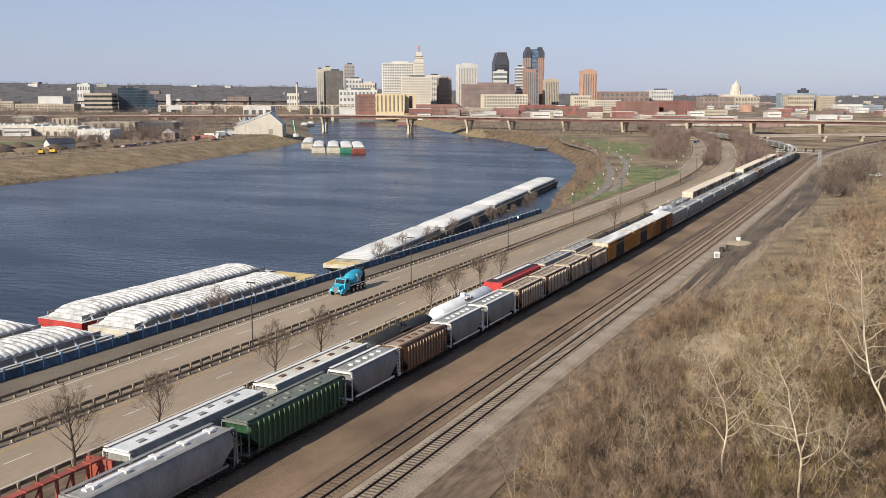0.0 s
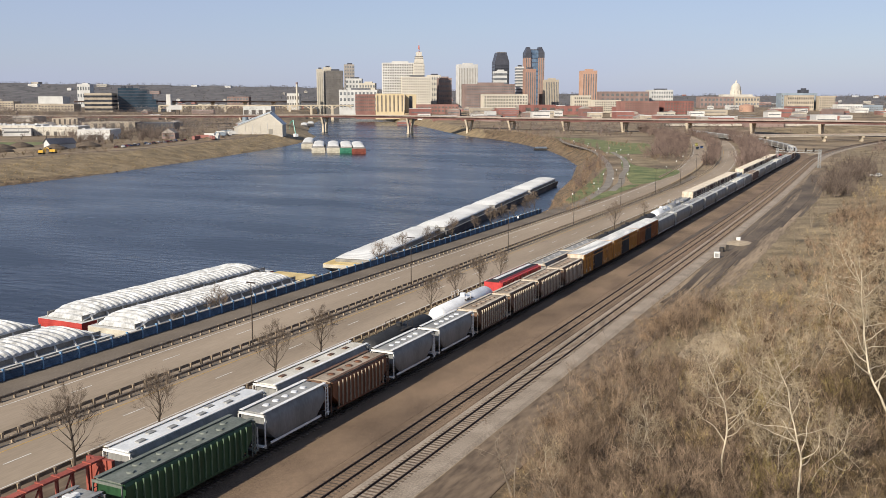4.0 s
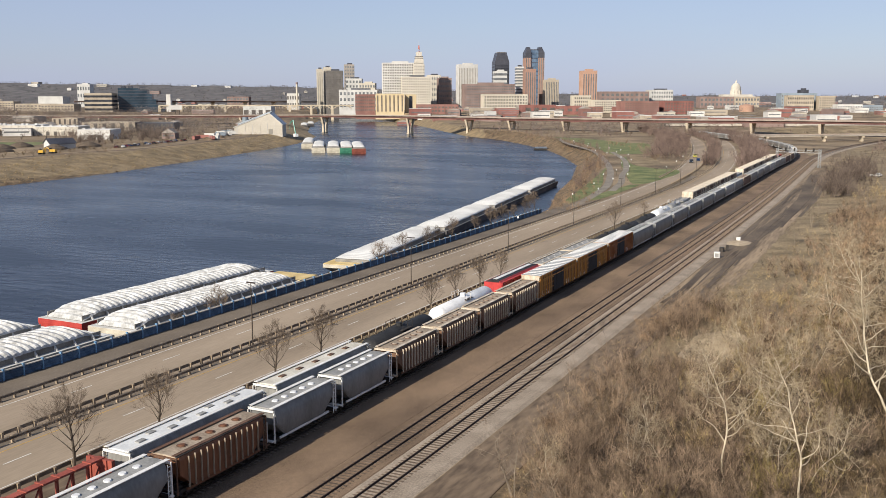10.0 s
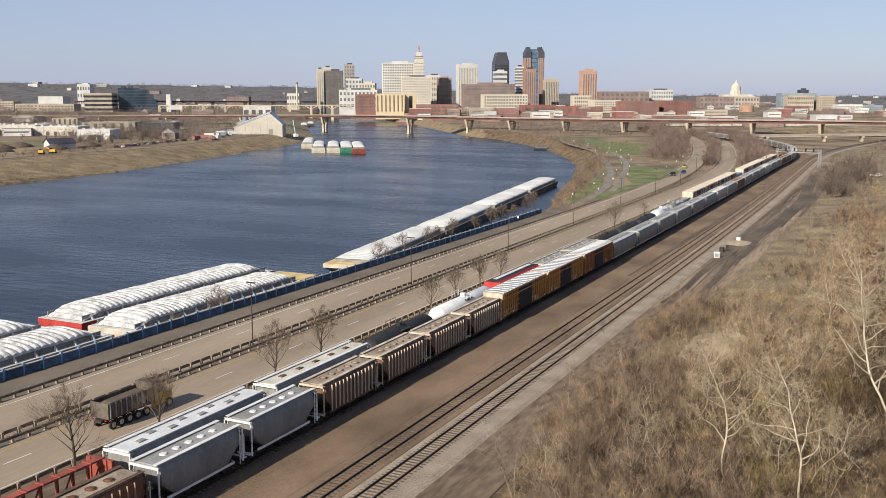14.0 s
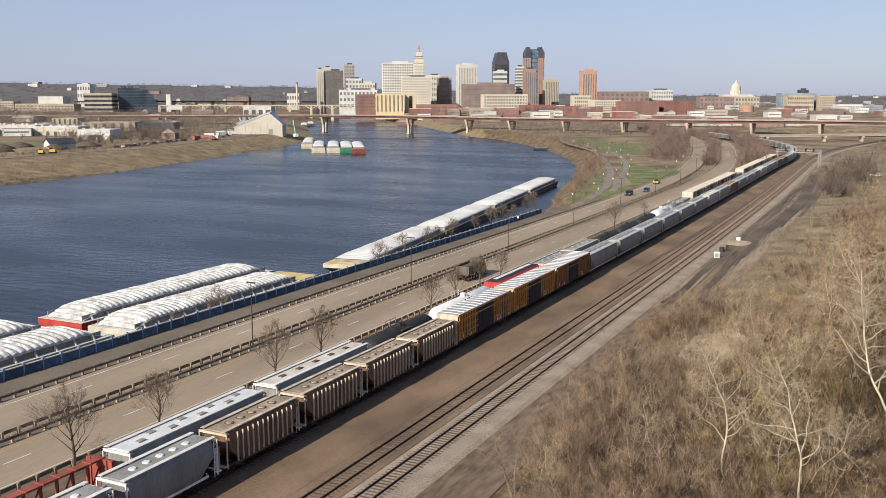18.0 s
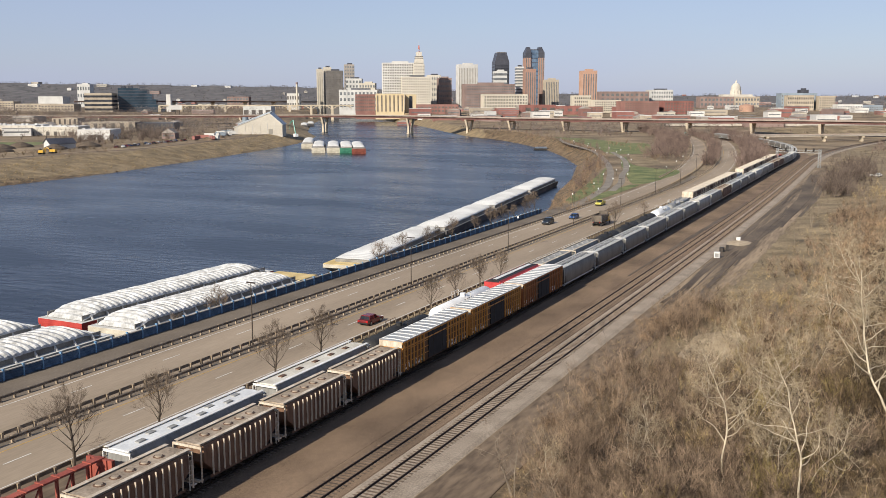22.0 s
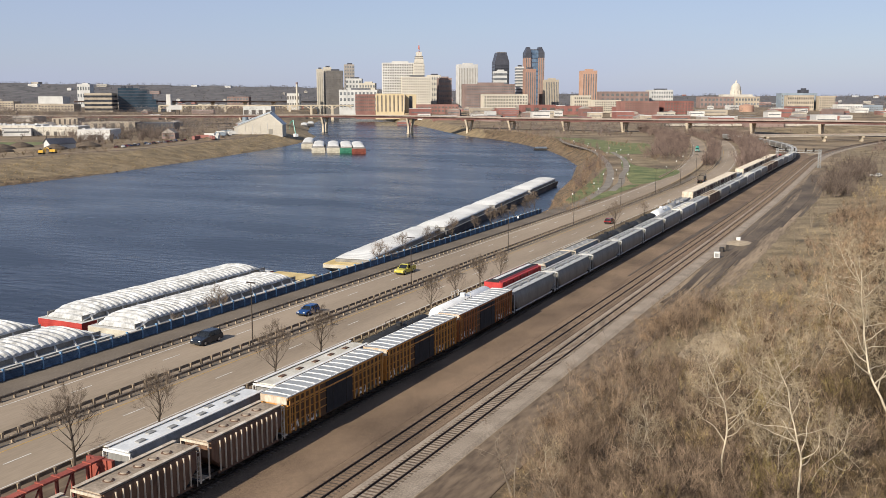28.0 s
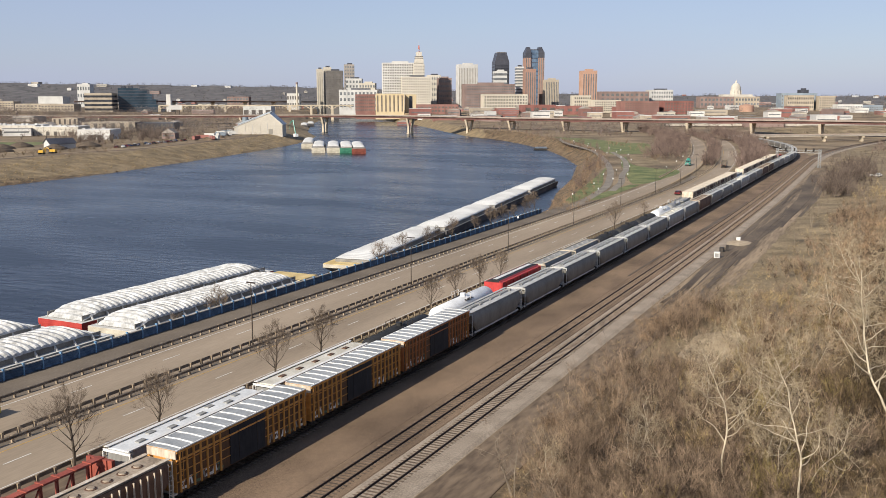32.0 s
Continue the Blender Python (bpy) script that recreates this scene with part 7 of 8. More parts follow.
scatter("brush", "dark drift and weeds along the waterline", 260, beside(Line([(x - 1, y) for x, y in LEFT_BANK[:8]]), 200, 760, -2.5, 1), (0.5, 1.2), 0.1, 14, BRUSH, 19, 0.9)
scatter("brush", "scrub along the levee", 160, beside(FAR_BANK, 310, 800, -34, 22), (1, 3), 0.06, 60, BRUSH, 15)


def town_area(r, n):
    a = np.radians(r.uniform(-56, 4, n))
    d = 900 + 2100 * r.uniform(0, 1, n) ** 1.3
    x, y = d * np.sin(a), d * np.cos(a)
    xr = np.interp(y, [p[1] for p in RIGHT_BANK], [p[0] for p in RIGHT_BANK])
    xl = np.interp(y, [p[1] for p in LEFT_BANK], [p[0] for p in LEFT_BANK])
    ok = ~((x > xl - 75) & (x < xr + 40) & (y < 2400)) & (np.abs(y - 960) > 30) & ~((x > -200) & (y < 1500))
    return np.column_stack([x, y])[ok]


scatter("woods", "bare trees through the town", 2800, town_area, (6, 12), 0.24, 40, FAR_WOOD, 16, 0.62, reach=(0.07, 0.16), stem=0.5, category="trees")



def left_town(r, n):
    a, d = np.radians(r.uniform(-56, -34, n)), r.uniform(980, 1750, n)
    x, y = d * np.sin(a), d * np.cos(a)
    return np.column_stack([x, y])[(np.abs(y - 958) > 22) & (x < np.interp(y, [p[1] for p in LEFT_BANK], [p[0] for p in LEFT_BANK]) - 60)]


scatter("woods", "bare trees among the far bank streets", 380, left_town, (9, 17), 0.13, 130, FAR_WOOD, 27, 0.6, category="trees", reach=(0.07, 0.16), stem=0.6)


def hill_area(r, n):
    a, d = np.radians(r.uniform(-56, 6, n)), 2500 + 1750 * r.uniform(0, 1, n)
    return np.column_stack([d * np.sin(a), d * np.cos(a)])


# woods toned grey like the hills, haze painted in
HILL_WOOD = twig_material("hazy_hill_woods", (0.07, 0.066, 0.066), (0.2, 0.178, 0.168), 0.02)
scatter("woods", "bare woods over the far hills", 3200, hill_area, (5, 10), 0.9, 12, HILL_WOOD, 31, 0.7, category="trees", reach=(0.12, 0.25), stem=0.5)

# ---- lamps, signals, small fixtures ----
GLOBE = material("white_lamp_globe", (0.7, 0.69, 0.66), (0.82, 0.81, 0.78), 0.3, bump=0)
pole_mesh = fix_normals(Shape().tube((0, 0, 0), (0, 0, 9.2), 0.09, 0.06, n=8).tube((0, 0, 0), (0, 0, 0.6), 0.16, n=8).mesh("pole", POLE_STEEL))
head_mesh = fix_normals(Shape().box(-0.35, 0, 9.2, 0.75, 0.28, 0.14).box(0.35, 0, 9.2, 0.75, 0.28, 0.14).mesh("lamp_head", POLE_STEEL))
for k in range(12):
    s = med.length_at(100.9) + 46.4 * k
    x, y, h = med.at(s, 0.0)
    ob = thing("street_lamp", "tall dark street lamp on the median", "street lamp", "median street lamps", at=pose(x, y, 0, 0, 0, h))
    put("pole", pole_mesh, ob)
    put("lamp_head", head_mesh, ob)
post_mesh = fix_normals(Shape().tube((0, 0, 0), (0, 0, 2.7), 0.05, 0.04, n=6).mesh("post", POLE_STEEL))
globe_mesh = fix_normals(Shape().tube((0, 0, 2.7), (0, 0, 2.9), 0.16, 0.28, n=8).tube((0, 0, 2.9), (0, 0, 3.3), 0.28, 0.12, n=8).mesh("globe", GLOBE))
for k in range(22):
    s = 12 + k * 16.0
    x, y, h = (PATH if k < 5 or k > 14 else SECOND_PATH).at(12 + k * 21.0 if k < 5 else (k - 3) * 23.0 if k < 15 else 250 + (k - 15) * 26, 2.4 if k % 2 else -2.4)
    ob = thing("park_lamp", "white globe lamp beside the park path", "park lamp", "park lamps", at=pose(x, y, 0))
    put("post", post_mesh, ob)
    put("globe", globe_mesh, ob)
for y in (430, 470, 512):
    x, yy, h = UPPER_ROAD.at(UPPER_ROAD.length_at(y), -6.5)
    ob = thing("park_lamp", "white globe lamp beside the road", "park lamp", "park lamps", at=pose(x, yy, 0))
    put("post", post_mesh, ob)
    put("globe", globe_mesh, ob)

gantry = thing("signal_bridge", "grey steel signal bridge over the tracks", "signal bridge", at=pose(-48.4, 498, 0, 0, 0, -16) @ Matrix.Diagonal((1.12, 1, 1, 1)))
STEEL = material("grey_galvanised_steel", (0.3, 0.3, 0.29), (0.5, 0.5, 0.48), 0.5, 0.5, 5, metal=0.4)
for k in (-9.6, 9.6):
    leg = Shape()
    for a, b in ((-0.5, -0.5), (0.5, -0.5), (0.5, 0.5), (-0.5, 0.5)):
        leg.tube((k + a, b, 0), (k + a * 0.8, b * 0.8, 9), 0.1)
    for z in range(1, 9):
        leg.tube((k - 0.45, -0.45, z), (k + 0.45, -0.45, z + 0.9), 0.05)
    part("leg", leg, STEEL, gantry)
for z in (7.2, 8.4):
    for b in (-0.5, 0.5):
        part("chord", Shape().box(0, b, z, 20, 0.16, 0.16), STEEL, gantry)
for k in range(12):
    part("brace", Shape().tube((-9.6 + 1.6 * k, -0.5, 7.2), (-8.0 + 1.6 * k, -0.5, 8.4), 0.06), STEEL, gantry)
for k in (-5.5, -1.5, 3.5, 7.0):
    sig = part("signal_head", Shape().box(k, -0.8, 8.6, 0.7, 0.3, 1.8), CAR["under"], gantry, "black signal head")

hut = thing("relay_box", "white relay cabinet beside the track", "cabinet", at=pose(-35.1, 204.5, 0.1) @ Matrix.Scale(0.82, 4))
part("body", Shape().box(0, 0, 0.7, 1.4, 1.1, 1.4), CAR["white"], hut)
part("lid", Shape().box(0, 0, 1.45, 1.6, 1.3, 0.12), CAR["white"], hut)
part("door", Shape().box(0, -0.57, 0.68, 1.0, 0.06, 1.1), CAR["light"], hut)
motor = thing("switch_machine", "dark trackside switch machines", "machine", at=pose(-35.6, 213, 0.1))
part("housing", Shape().box(0, 0, 0.5, 0.9, 1.2, 1.0).box(0.9, 1.5, 0.7, 0.5, 0.5, 1.4), CAR["under"], motor)
SAND = material("pale_sand", (0.28, 0.21, 0.14), (0.42, 0.34, 0.24), 0.95, 1, 6)
mound = thing("gravel_mound", "pale sandy mound beside the track", "mound", at=pose(-34.3, 228, 0))
part("heap", Shape().loft([[(math.cos(a) * r + 0.25 * math.sin(3 * a), math.sin(a) * r * 1.5 + 0.3 * math.cos(2 * a), z) for a in np.linspace(0, 5.8, 14)] for r, z in ((3.6, -0.1), (2.8, 0.12), (1.8, 0.4), (0.7, 0.6))]), SAND, mound)
cab = thing("relay_box", "small white cabinet on the mound", "cabinet", at=pose(-34.5, 229, 0.5) @ Matrix.Scale(0.75, 4))
part("body", Shape().box(0, 0, 0.5, 1.2, 0.9, 1.0), CAR["white"], cab)
part("lid", Shape().box(0, 0, 1.04, 1.35, 1.05, 0.08), CAR["white"], cab)
sign = thing("road_sign", "small white sign on a post by the dock", "sign", at=pose(-93.6, 235, 0, 0, 0, 20))
part("post", Shape().tube((0, 0, 0), (0, 0, 2.4), 0.04), POLE_STEEL, sign)
part("panel", Shape().box(0, -0.06, 2.1, 0.45, 0.05, 0.55), GLOBE, sign)
pad = thing("mooring_float", "small blue-grey mooring float by the bank", "float", at=pose(-264, 714, WATER, 0, 0, 35))
part("pontoon", Shape().box(0, 0, 0.5, 13, 5, 1.6), CAR["under"], pad)
part("cabin", Shape().box(-1, 0, 1.9, 9, 3.4, 1.2), CAR["blue"], pad)

# ---- road vehicles (origin on the road at mid-length, front towards +y) ----
TYRE = paint("tyre_rubber", (0.012, 0.012, 0.012), (0.03, 0.03, 0.03), 0.9)
RIM = paint("alloy_rim", (0.3, 0.3, 0.3), (0.5, 0.5, 0.5), 0.35, 0.7)
WINDOW = paint("car_glass", (0.01, 0.012, 0.014), (0.03, 0.034, 0.04), 0.08)
LAMP_WHITE = paint("headlight_glass", (0.6, 0.6, 0.58), (0.8, 0.8, 0.78), 0.15)
LAMP_RED = paint("tail_light_glass", (0.35, 0.01, 0.01), (0.5, 0.02, 0.02), 0.2)
BODY = {
    "red": paint("dark_red_car_body", (0.12, 0.011, 0.012), (0.17, 0.018, 0.019), 0.25),
    "navy": paint("blue_car_body", (0.01, 0.045, 0.15), (0.018, 0.07, 0.21), 0.25),
    "black": paint("black_car_body", (0.012, 0.016, 0.024), (0.025, 0.032, 0.045), 0.25),
    "lime": paint("yellow_pickup_body", (0.42, 0.36, 0.05), (0.54, 0.48, 0.09), 0.3),
    "cyan": paint("bright_blue_truck_body", (0.02, 0.26, 0.4), (0.05, 0.42, 0.56), 0.4),
    "amber": paint("yellow_truck_cab", (0.5, 0.28, 0.03), (0.62, 0.38, 0.06), 0.4),
    "mud": paint("muddy_dump_body", (0.05, 0.04, 0.032), (0.16, 0.13, 0.1), 0.8),
    "teal": paint("teal_truck_body", (0.02, 0.2, 0.15), (0.05, 0.3, 0.22), 0.4),
    "white": CAR["white"], "silver": CAR["light"],
}


def car_wheels(ob, track_w, ys, r=0.34):
    tyre = shared(("tyre", r), lambda: Shape().tube((-0.12, 0, 0), (0.12, 0, 0), r, n=16), TYRE)
    rim = shared(("rim", r), lambda: Shape().tube((-0.13, 0, 0), (0.13, 0, 0), r * 0.6, n=10), RIM)
    for y in ys:
        for k in (-1, 1):
            w = put("wheel", tyre, ob, k * track_w, y, r)
            put("rim", rim, w, 0.01 * k)


def road_car(kind, label, colour, L=4.7, W=1.85, H=1.5, cabin=(-0.42, 0.18), bed=False, group="road vehicles", category="car"):
    """A car: lower body with rounded nose and tail, glazed cabin, roof, lights and wheels."""
    ob = thing(kind, label, category, group)
    h, w = 0.62 * H if not bed else 0.6 * H, W / 2
    prof = [(-0.5 * L, 0.35), (-0.5 * L, h * 0.8), (-0.48 * L, h * 0.98), (cabin[0] * L, h), (cabin[1] * L, h), (0.42 * L, h * 0.86), (0.49 * L, h * 0.7), (0.5 * L, 0.35), (0.36 * L, 0.24), (-0.36 * L, 0.24)]
    if bed:
        prof = [(-0.5 * L, 0.45), (-0.5 * L, h), (cabin[1] * L, h), (0.44 * L, h * 0.92), (0.5 * L, h * 0.75), (0.5 * L, 0.4), (-0.36 * L, 0.32)]
    part("body", Shape().extrude(prof, -w, w, axis="x"), BODY[colour], ob)
    a, b = cabin[0] * L, cabin[1] * L
    lean = 0.32 * (H - h) / 0.55
    def ring(z, ins, fa, fb):
        return [(-w + ins, a + fa, z), (w - ins, a + fa, z), (w - ins, b - fb, z), (-w + ins, b - fb, z)]
    part("cabin_glass", Shape().loft([ring(h - 0.02, 0.06, 0, 0), ring(H - 0.06, 0.2, lean * 0.8, lean * 1.9)]), WINDOW, ob, "dark glazing")
    part("roof", Shape().loft([ring(H - 0.1, 0.17, lean * 0.7, lean * 1.75), ring(H, 0.26, lean * 0.95, lean * 2.1)]), BODY[colour], ob)
    for k in (-1, 1):
        for y0, y1, f in ((a, a + lean * 0.8, 1), (b, b - lean * 1.9, 1), ((a + b) / 2, (a + b) / 2, 1)):
            part("pillar", Shape().tube((k * (w - 0.05), y0, h - 0.02), (k * (w - 0.19), y1, H - 0.06), 0.045, n=5), BODY[colour], ob)
        part("headlight", Shape().box(k * (w - 0.3), 0.485 * L, h * 0.76, 0.3, 0.12, 0.11), LAMP_WHITE, ob)
        part("tail_light", Shape().box(k * (w - 0.2), -0.495 * L, h * 0.8, 0.32, 0.08, 0.2), LAMP_RED, ob)
        part("mirror", Shape().box(k * (w + 0.1), b - 0.25, h + 0.1, 0.2, 0.12, 0.14), BODY[colour], ob)
    part("bumper", Shape().box(0, 0.5 * L, 0.42, W * 0.92, 0.12, 0.2), TYRE, ob)
    part("bumper", Shape().box(0, -0.5 * L, 0.45, W * 0.92, 0.12, 0.2), TYRE, ob)
    if bed:
        part("load_bed", Shape().box(0, (a - 0.5 * L) / 2, h + 0.005, W * 0.82, (a + 0.5 * L) * 0.9, 0.05), TYRE, ob, "dark open load bed")
        for k in (-1, 1):
            part("bed_side", Shape().box(k * (w - 0.06), (a - 0.5 * L) / 2, h + 0.12, 0.1, a + 0.5 * L, 0.26), BODY[colour], ob)
    car_wheels(ob, w - 0.1, (-0.3 * L, 0.31 * L), 0.34 if not bed else 0.38)
    return ob


def mixer_truck(label, colour, group="road vehicles"):
    """A concrete mixer: bonneted cab, tilted drum, chute, five axles."""
    ob = thing("mixer_truck", label, "truck", group)
    c = BODY[colour]
    part("chassis", Shape().box(0, -0.6, 0.95, 0.9, 9.4, 0.3), CAR["under"], ob)
    part("hood", Shape().loft([[(-0.8, 2.7, 0.7), (0.8, 2.7, 0.7), (0.8, 2.7, 1.85), (-0.8, 2.7, 1.85)], [(-0.72, 4.2, 0.75), (0.72, 4.2, 0.75), (0.68, 4.2, 1.6), (-0.68, 4.2, 1.6)]]), c, ob)
    part("grille", Shape().box(0, 4.23, 1.15, 1.0, 0.08, 0.8), RIM, ob, "chrome grille")
    part("cab", Shape().loft([[(-1.1, 1.3, 0.75), (1.1, 1.3, 0.75), (1.1, 2.9, 0.75), (-1.1, 2.9, 0.75)], [(-1.1, 1.3, 1.9), (1.1, 1.3, 1.9), (1.1, 2.85, 1.9), (-1.1, 2.85, 1.9)], [(-1.0, 1.35, 2.75), (1.0, 1.35, 2.75), (1.0, 2.45, 2.75), (-1.0, 2.45, 2.75)]]), c, ob)
    part("windscreen", Shape().add([(-0.95, 2.84, 1.95), (0.95, 2.84, 1.95), (0.88, 2.5, 2.65), (-0.88, 2.5, 2.65)], [(0, 1, 2, 3)]), WINDOW, ob)
    for k in (-1, 1):
        part("side_window", Shape().box(k * 1.08, 2.05, 2.25, 0.06, 0.85, 0.55), WINDOW, ob)
        part("fender", Shape().extrude([(3.0, 0.5), (3.0, 1.0), (3.3, 1.25), (3.9, 1.2), (4.3, 0.8), (4.3, 0.5)], k * 1.15 - 0.2, k * 1.15 + 0.2, axis="x"), c, ob)
        part("headlight", Shape().box(k * 0.85, 4.3, 1.0, 0.3, 0.1, 0.2), LAMP_WHITE, ob)
        part("exhaust", Shape().tube((k * 0.9, 1.1, 1.2), (k * 0.9, 1.1, 3.2), 0.08), RIM, ob)
    drum = []
    for y, z, r in ((0.9, 1.95, 0.5), (0.6, 2.0, 0.9), (-0.6, 2.2, 1.2), (-2.0, 2.45, 1.22), (-3.4, 2.75, 0.85), (-4.1, 2.95, 0.55)):
        drum.append([(r * math.cos(2 * math.pi * i / 16), y + 0.18 * r * math.sin(2 * math.pi * i / 16), z + r * math.sin(2 * math.pi * i / 16)) for i in range(16)])
    part("drum", Shape().loft(drum), c, ob, "bright blue mixer drum", smooth=True)
    part("drum_stripe", Shape().tube((0, -1.05, 2.25), (0, -1.45, 2.33), 1.235, 1.235, n=16, caps=False), LAMP_WHITE, ob, "pale band round the drum")
    part("hopper", Shape().loft([[(-0.4, -4.6, 3.0), (0.4, -4.6, 3.0), (0.4, -4.0, 3.0), (-0.4, -4.0, 3.0)], [(-0.7, -4.8, 3.7), (0.7, -4.8, 3.7), (0.7, -3.9, 3.7), (-0.7, -3.9, 3.7)]]), TYRE, ob)
    part("chute", Shape().box(0, -5.0, 1.9, 0.6, 0.3, 1.9), TYRE, ob)
    part("tank", Shape().tube((-0.7, 0.9, 1.5), (0.7, 0.9, 1.5), 0.32, n=10), RIM, ob)
    for k in (-1, 1):
        part("catwalk", Shape().box(k * 1.1, -1.5, 1.35, 0.16, 5.2, 0.12), LAMP_WHITE, ob)
    car_wheels(ob, 1.05, (3.6, 0.2, -1.1, -2.3, -3.6), 0.5)
    return ob


def dump_truck(label, group="road vehicles"):
    """A long dump truck: yellow cab, ribbed muddy box, many axles."""
    ob = thing("dump_truck", label, "truck", group)
    part("chassis", Shape().box(0, -0.5, 0.95, 0.9, 9.8, 0.3), CAR["under"], ob)
    part("hood", Shape().loft([[(-0.85, 3.2, 0.7), (0.85, 3.2, 0.7), (0.85, 3.2, 1.9), (-0.85, 3.2, 1.9)], [(-0.75, 4.8, 0.75), (0.75, 4.8, 0.75), (0.7, 4.8, 1.65), (-0.7, 4.8, 1.65)]]), BODY["amber"], ob)
    part("cab", Shape().loft([[(-1.15, 1.7, 0.75), (1.15, 1.7, 0.75), (1.15, 3.4, 0.75), (-1.15, 3.4, 0.75)], [(-1.15, 1.7, 2.0), (1.15, 1.7, 2.0), (1.15, 3.35, 2.0), (-1.15, 3.35, 2.0)], [(-1.05, 1.75, 2.9), (1.05, 1.75, 2.9), (1.05, 2.95, 2.9), (-1.05, 2.95, 2.9)]]), BODY["amber"], ob)
    part("windscreen", Shape().add([(-1.0, 3.34, 2.05), (1.0, 3.34, 2.05), (0.93, 3.0, 2.78), (-0.93, 3.0, 2.78)], [(0, 1, 2, 3)]), WINDOW, ob)
    for k in (-1, 1):
        part("side_window", Shape().box(k * 1.12, 2.5, 2.35, 0.08, 0.85, 0.55), WINDOW, ob)
        part("box_side", Shape().box(k * 1.22, -1.85, 2.1, 0.1, 6.4, 1.7), BODY["mud"], ob)
        for i in range(9):
            part("side_rib", Shape().box(k * 1.3, -4.85 + 0.75 * i, 2.1, 0.1, 0.14, 1.6), CAR["light"], ob)
        part("tail_light", Shape().box(k * 0.9, -5.2, 1.1, 0.25, 0.08, 0.16), LAMP_RED, ob)
    part("box_floor", Shape().box(0, -1.85, 1.35, 2.5, 6.4, 0.2), BODY["mud"], ob)
    part("headboard", Shape().box(0, 1.35, 2.35, 2.5, 0.12, 2.2).box(0, 1.9, 3.4, 2.3, 1.1, 0.1), BODY["mud"], ob)
    part("tailgate", Shape().box(0, -5.08, 2.1, 2.5, 0.12, 1.7), BODY["mud"], ob, "mud-streaked tailgate")
    part("load", Shape().loft([[(-1.1, -4.9, 2.2), (1.1, -4.9, 2.2), (1.1, 1.2, 2.2), (-1.1, 1.2, 2.2)], [(-0.6, -4.0, 2.75), (0.6, -4.0, 2.75), (0.6, 0.6, 2.8), (-0.6, 0.6, 2.8)]]), CINDER, ob, "dark soil load")
    car_wheels(ob, 1.05, (3.9, 0.4, -0.9, -2.1, -3.3, -4.4), 0.5)
    return ob


# parked cars on the far bank
rng = random.Random(12)
proto = {c: road_car("parked_car", f"{c} car parked along the levee", c, group="cars parked on the far bank") for c in ("white", "black", "silver", "navy", "red")}
used = set()
for i in range(22):
    t = i / 21
    x, y = -484 - 33 * t - rng.uniform(0, 7), 478 + 104 * t
    c = rng.choice(list(proto))
    m = pose(x, y, 0.05, 0, 0, rng.uniform(-60, 60))
    if c not in used:
        proto[c].matrix_basis = m
        used.add(c)
    else:
        copy_thing(proto[c], m)
copy_thing(proto["white"], pose(-11, 441, float(ground_height(-11, 441)) + 0.08, 0, 0, 70))
digger = thing("excavator", "yellow excavator on the far bank", "excavator", at=pose(-474, 404, 0, 0, 0, 30))
part("tracks", Shape().box(-1.1, 0, 0.5, 0.7, 4.2, 1.0).box(1.1, 0, 0.5, 0.7, 4.2, 1.0), TYRE, digger)
part("house", Shape().box(0, -0.4, 1.8, 2.8, 3.6, 1.5), BODY["amber"], digger)
part("cab", Shape().box(-0.8, 0.9, 2.7, 1.1, 1.5, 1.6), WINDOW, digger)
part("boom", Shape().tube((0.4, 1.2, 2.2), (0.4, 4.2, 3.6), 0.3, n=5).tube((0.4, 4.2, 3.6), (0.4, 6.0, 0.8), 0.24, n=5), BODY["amber"], digger)
copy_thing(digger, pose(-476, 414, 0, 0, 0, 110))
crane = thing("material_handler", "green crane arm at the barge landing", "crane", at=pose(-497, 703, -1, 0, 0, 60))
part("boom", Shape().tube((0, 0, 1), (0, 5, 15), 0.5, n=5).tube((0, 5, 15), (0, 12, 12), 0.4, n=5).tube((0, 12, 12), (0, 12.6, 7), 0.2, n=5), BODY["teal"], crane)
part("house", Shape().box(0, 0, 1.6, 3, 4, 2.6), LAMP_WHITE, crane)

MIXER = mixer_truck("bright blue concrete mixer truck on the road", "cyan")
DUMP = dump_truck("yellow dump truck with muddy ribbed box")
RED_CAR = road_car("car", "dark red saloon car on the road", "red", 4.8, 1.85, 1.48, (-0.37, 0.17))
BLACK_CAR = road_car("car", "black sport utility car on the road", "black", 4.8, 1.95, 1.72, (-0.46, 0.2))
BLUE_CAR = road_car("car", "blue hatchback car on the road", "navy", 4.15, 1.75, 1.46, (-0.46, 0.18))
PICKUP = road_car("pickup", "yellow pickup truck with open load bed", "lime", 5.4, 1.95, 1.85, (-0.12, 0.22), True, category="pickup truck")
TEAL = mixer_truck("teal truck far along the bend", "teal")


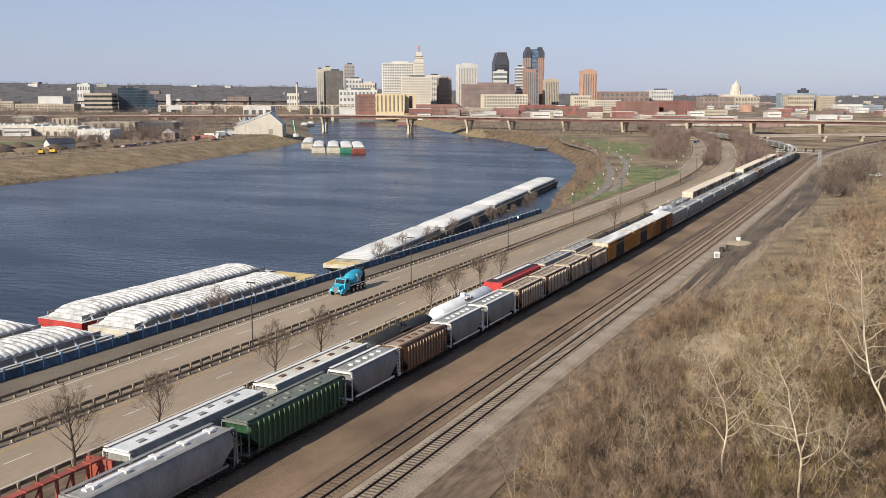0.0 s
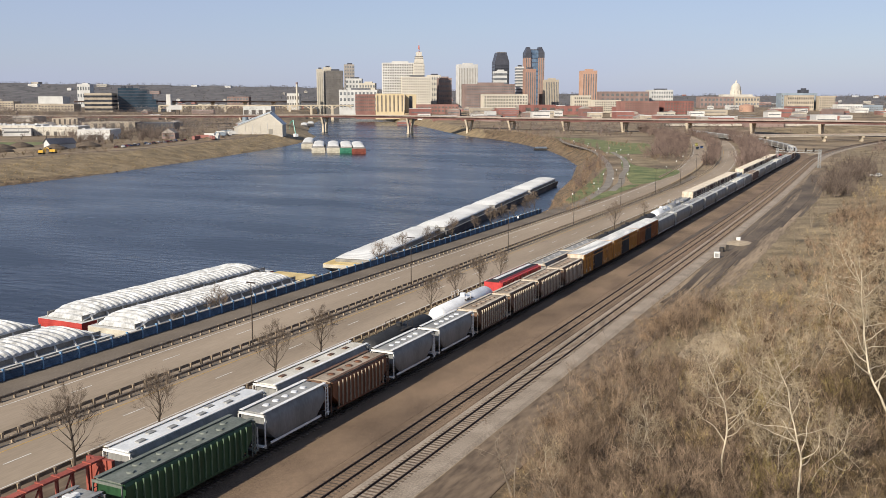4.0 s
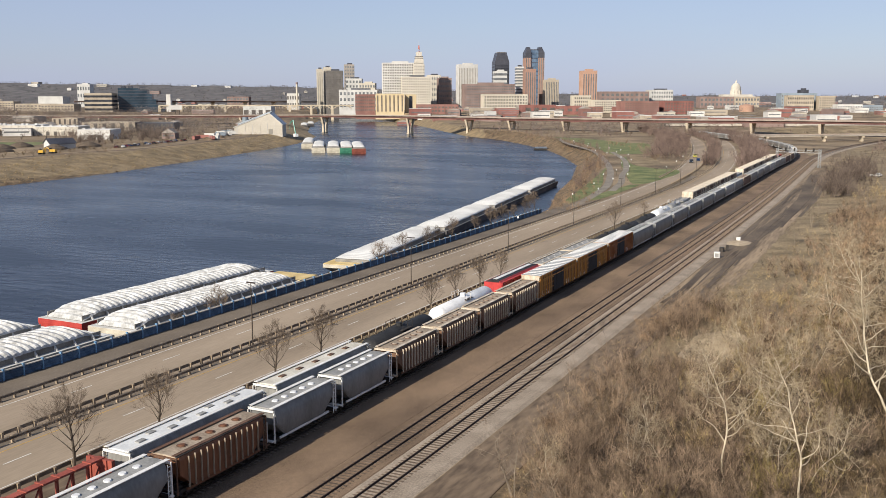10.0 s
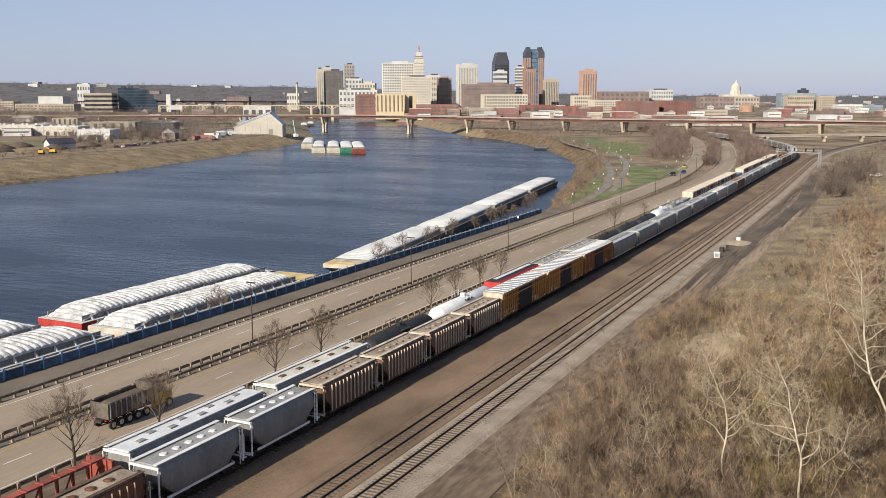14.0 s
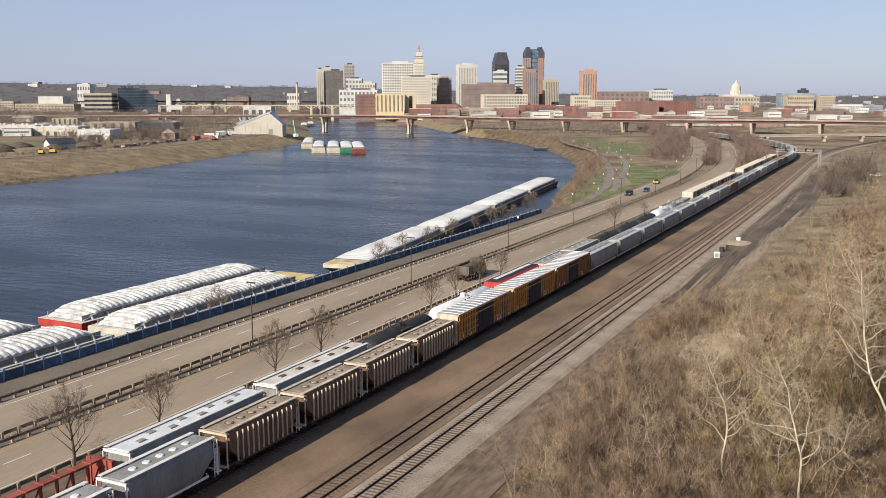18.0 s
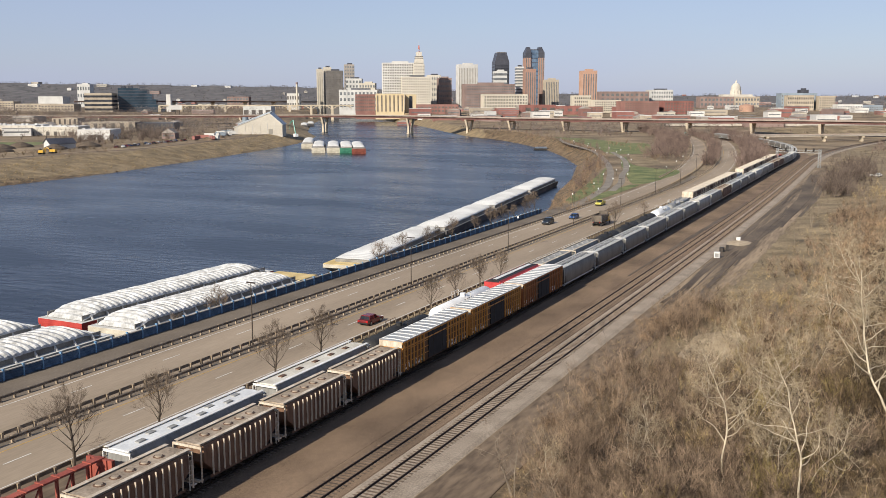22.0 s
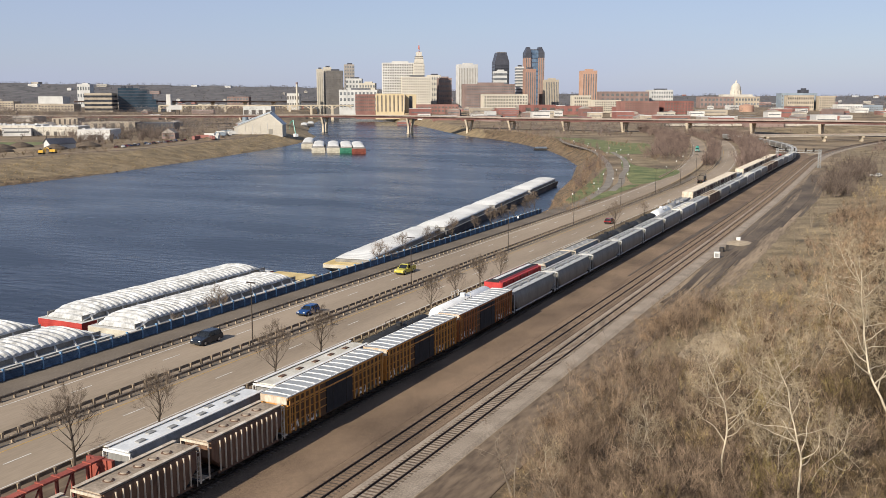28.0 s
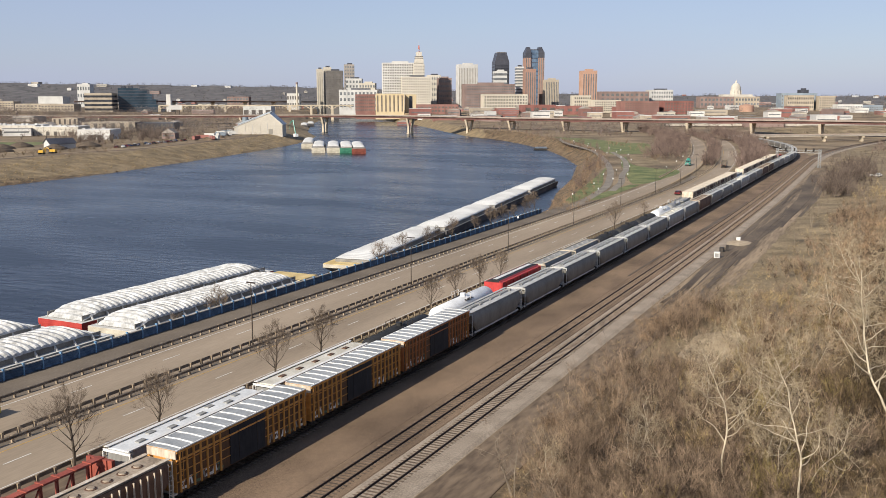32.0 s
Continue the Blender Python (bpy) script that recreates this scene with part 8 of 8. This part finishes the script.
# ---- what moves ----
def drive(ob, line, off, rows, away):
    """Keys a vehicle along a road: rows of seconds and distance up the road."""
    keys = []
    for t, y in rows:
        if y < 0:
            x, yy, h = line.at(line.length_at(0), off)[0], y, 0.0
        else:
            x, yy, h = line.at(line.length_at(0) + y, off)
        keys.append((t, pose(x, yy, 0.065, 0, 0, h + (0 if away else 180))))
    walk(ob, keys)


def steady(a, ya, b, yb, step=4):
    """Rows at a steady pace between two times."""
    ts = [a + (b - a) * i / max(1, int((b - a) / step)) for i in range(max(1, int((b - a) / step)) + 1)]
    return [(t, ya + (yb - ya) * (t - a) / (b - a)) for t in ts]


def motions():
    line = TRACK["main"]
    for ob, y in RUN:
        rows = []
        s0 = line.length_at(100) + y - 100
        for t in (0, 4, 8, 12, 16, 20, 24, 28, 32):
            s = s0 - 3.905 * t
            x, yy, h = line.at(max(s, 1))
            rows.append((t, pose(x, yy, 0.35, 0, 0, h)))
        walk(ob, rows)
    drive(MIXER, UPPER_ROAD, -2.4, steady(0, 138.8, 32, -577), False)
    drive(BLACK_CAR, UPPER_ROAD, -1.6, steady(0, 730, 19, 303)[:-1] + [(19, 303), (22, 240), (24, 196), (25.5, 162), (28, 100), (29, 75), (32, 1)], False)
    drive(BLUE_CAR, UPPER_ROAD, 1.2, steady(0, 745, 19, 318)[:-1] + [(19, 318), (22, 254), (24, 211), (25.5, 179), (28, 121), (30, 73.5), (32, 26)], False)
    drive(PICKUP, UPPER_ROAD, -1.9, steady(0, 775, 19, 353)[:-1] + [(19, 353), (22, 290), (24, 249), (25.5, 216), (28, 159), (30, 112), (32, 63)], False)
    drive(TEAL, UPPER_ROAD, -1.8, [(0, 1080), (8, 1080), (16, 1010), (20, 905), (24, 800), (28, 612), (31, 507), (32, 484)], False)
    drive(DUMP, LOWER_ROAD, 0.4, steady(0, -240, 16.5, 128)[:-1] + [(16.5, 128), (18, 161), (20, 205), (22, 246), (24, 296), (25.5, 329), (28, 388), (31, 456), (32, 479)], True)
    drive(RED_CAR, LOWER_ROAD, 1.7, steady(0, -355, 20, 76.5)[:-1] + [(20, 76.5), (23, 142), (25.5, 195), (28, 249), (31, 314), (32, 335)], True)


motions()
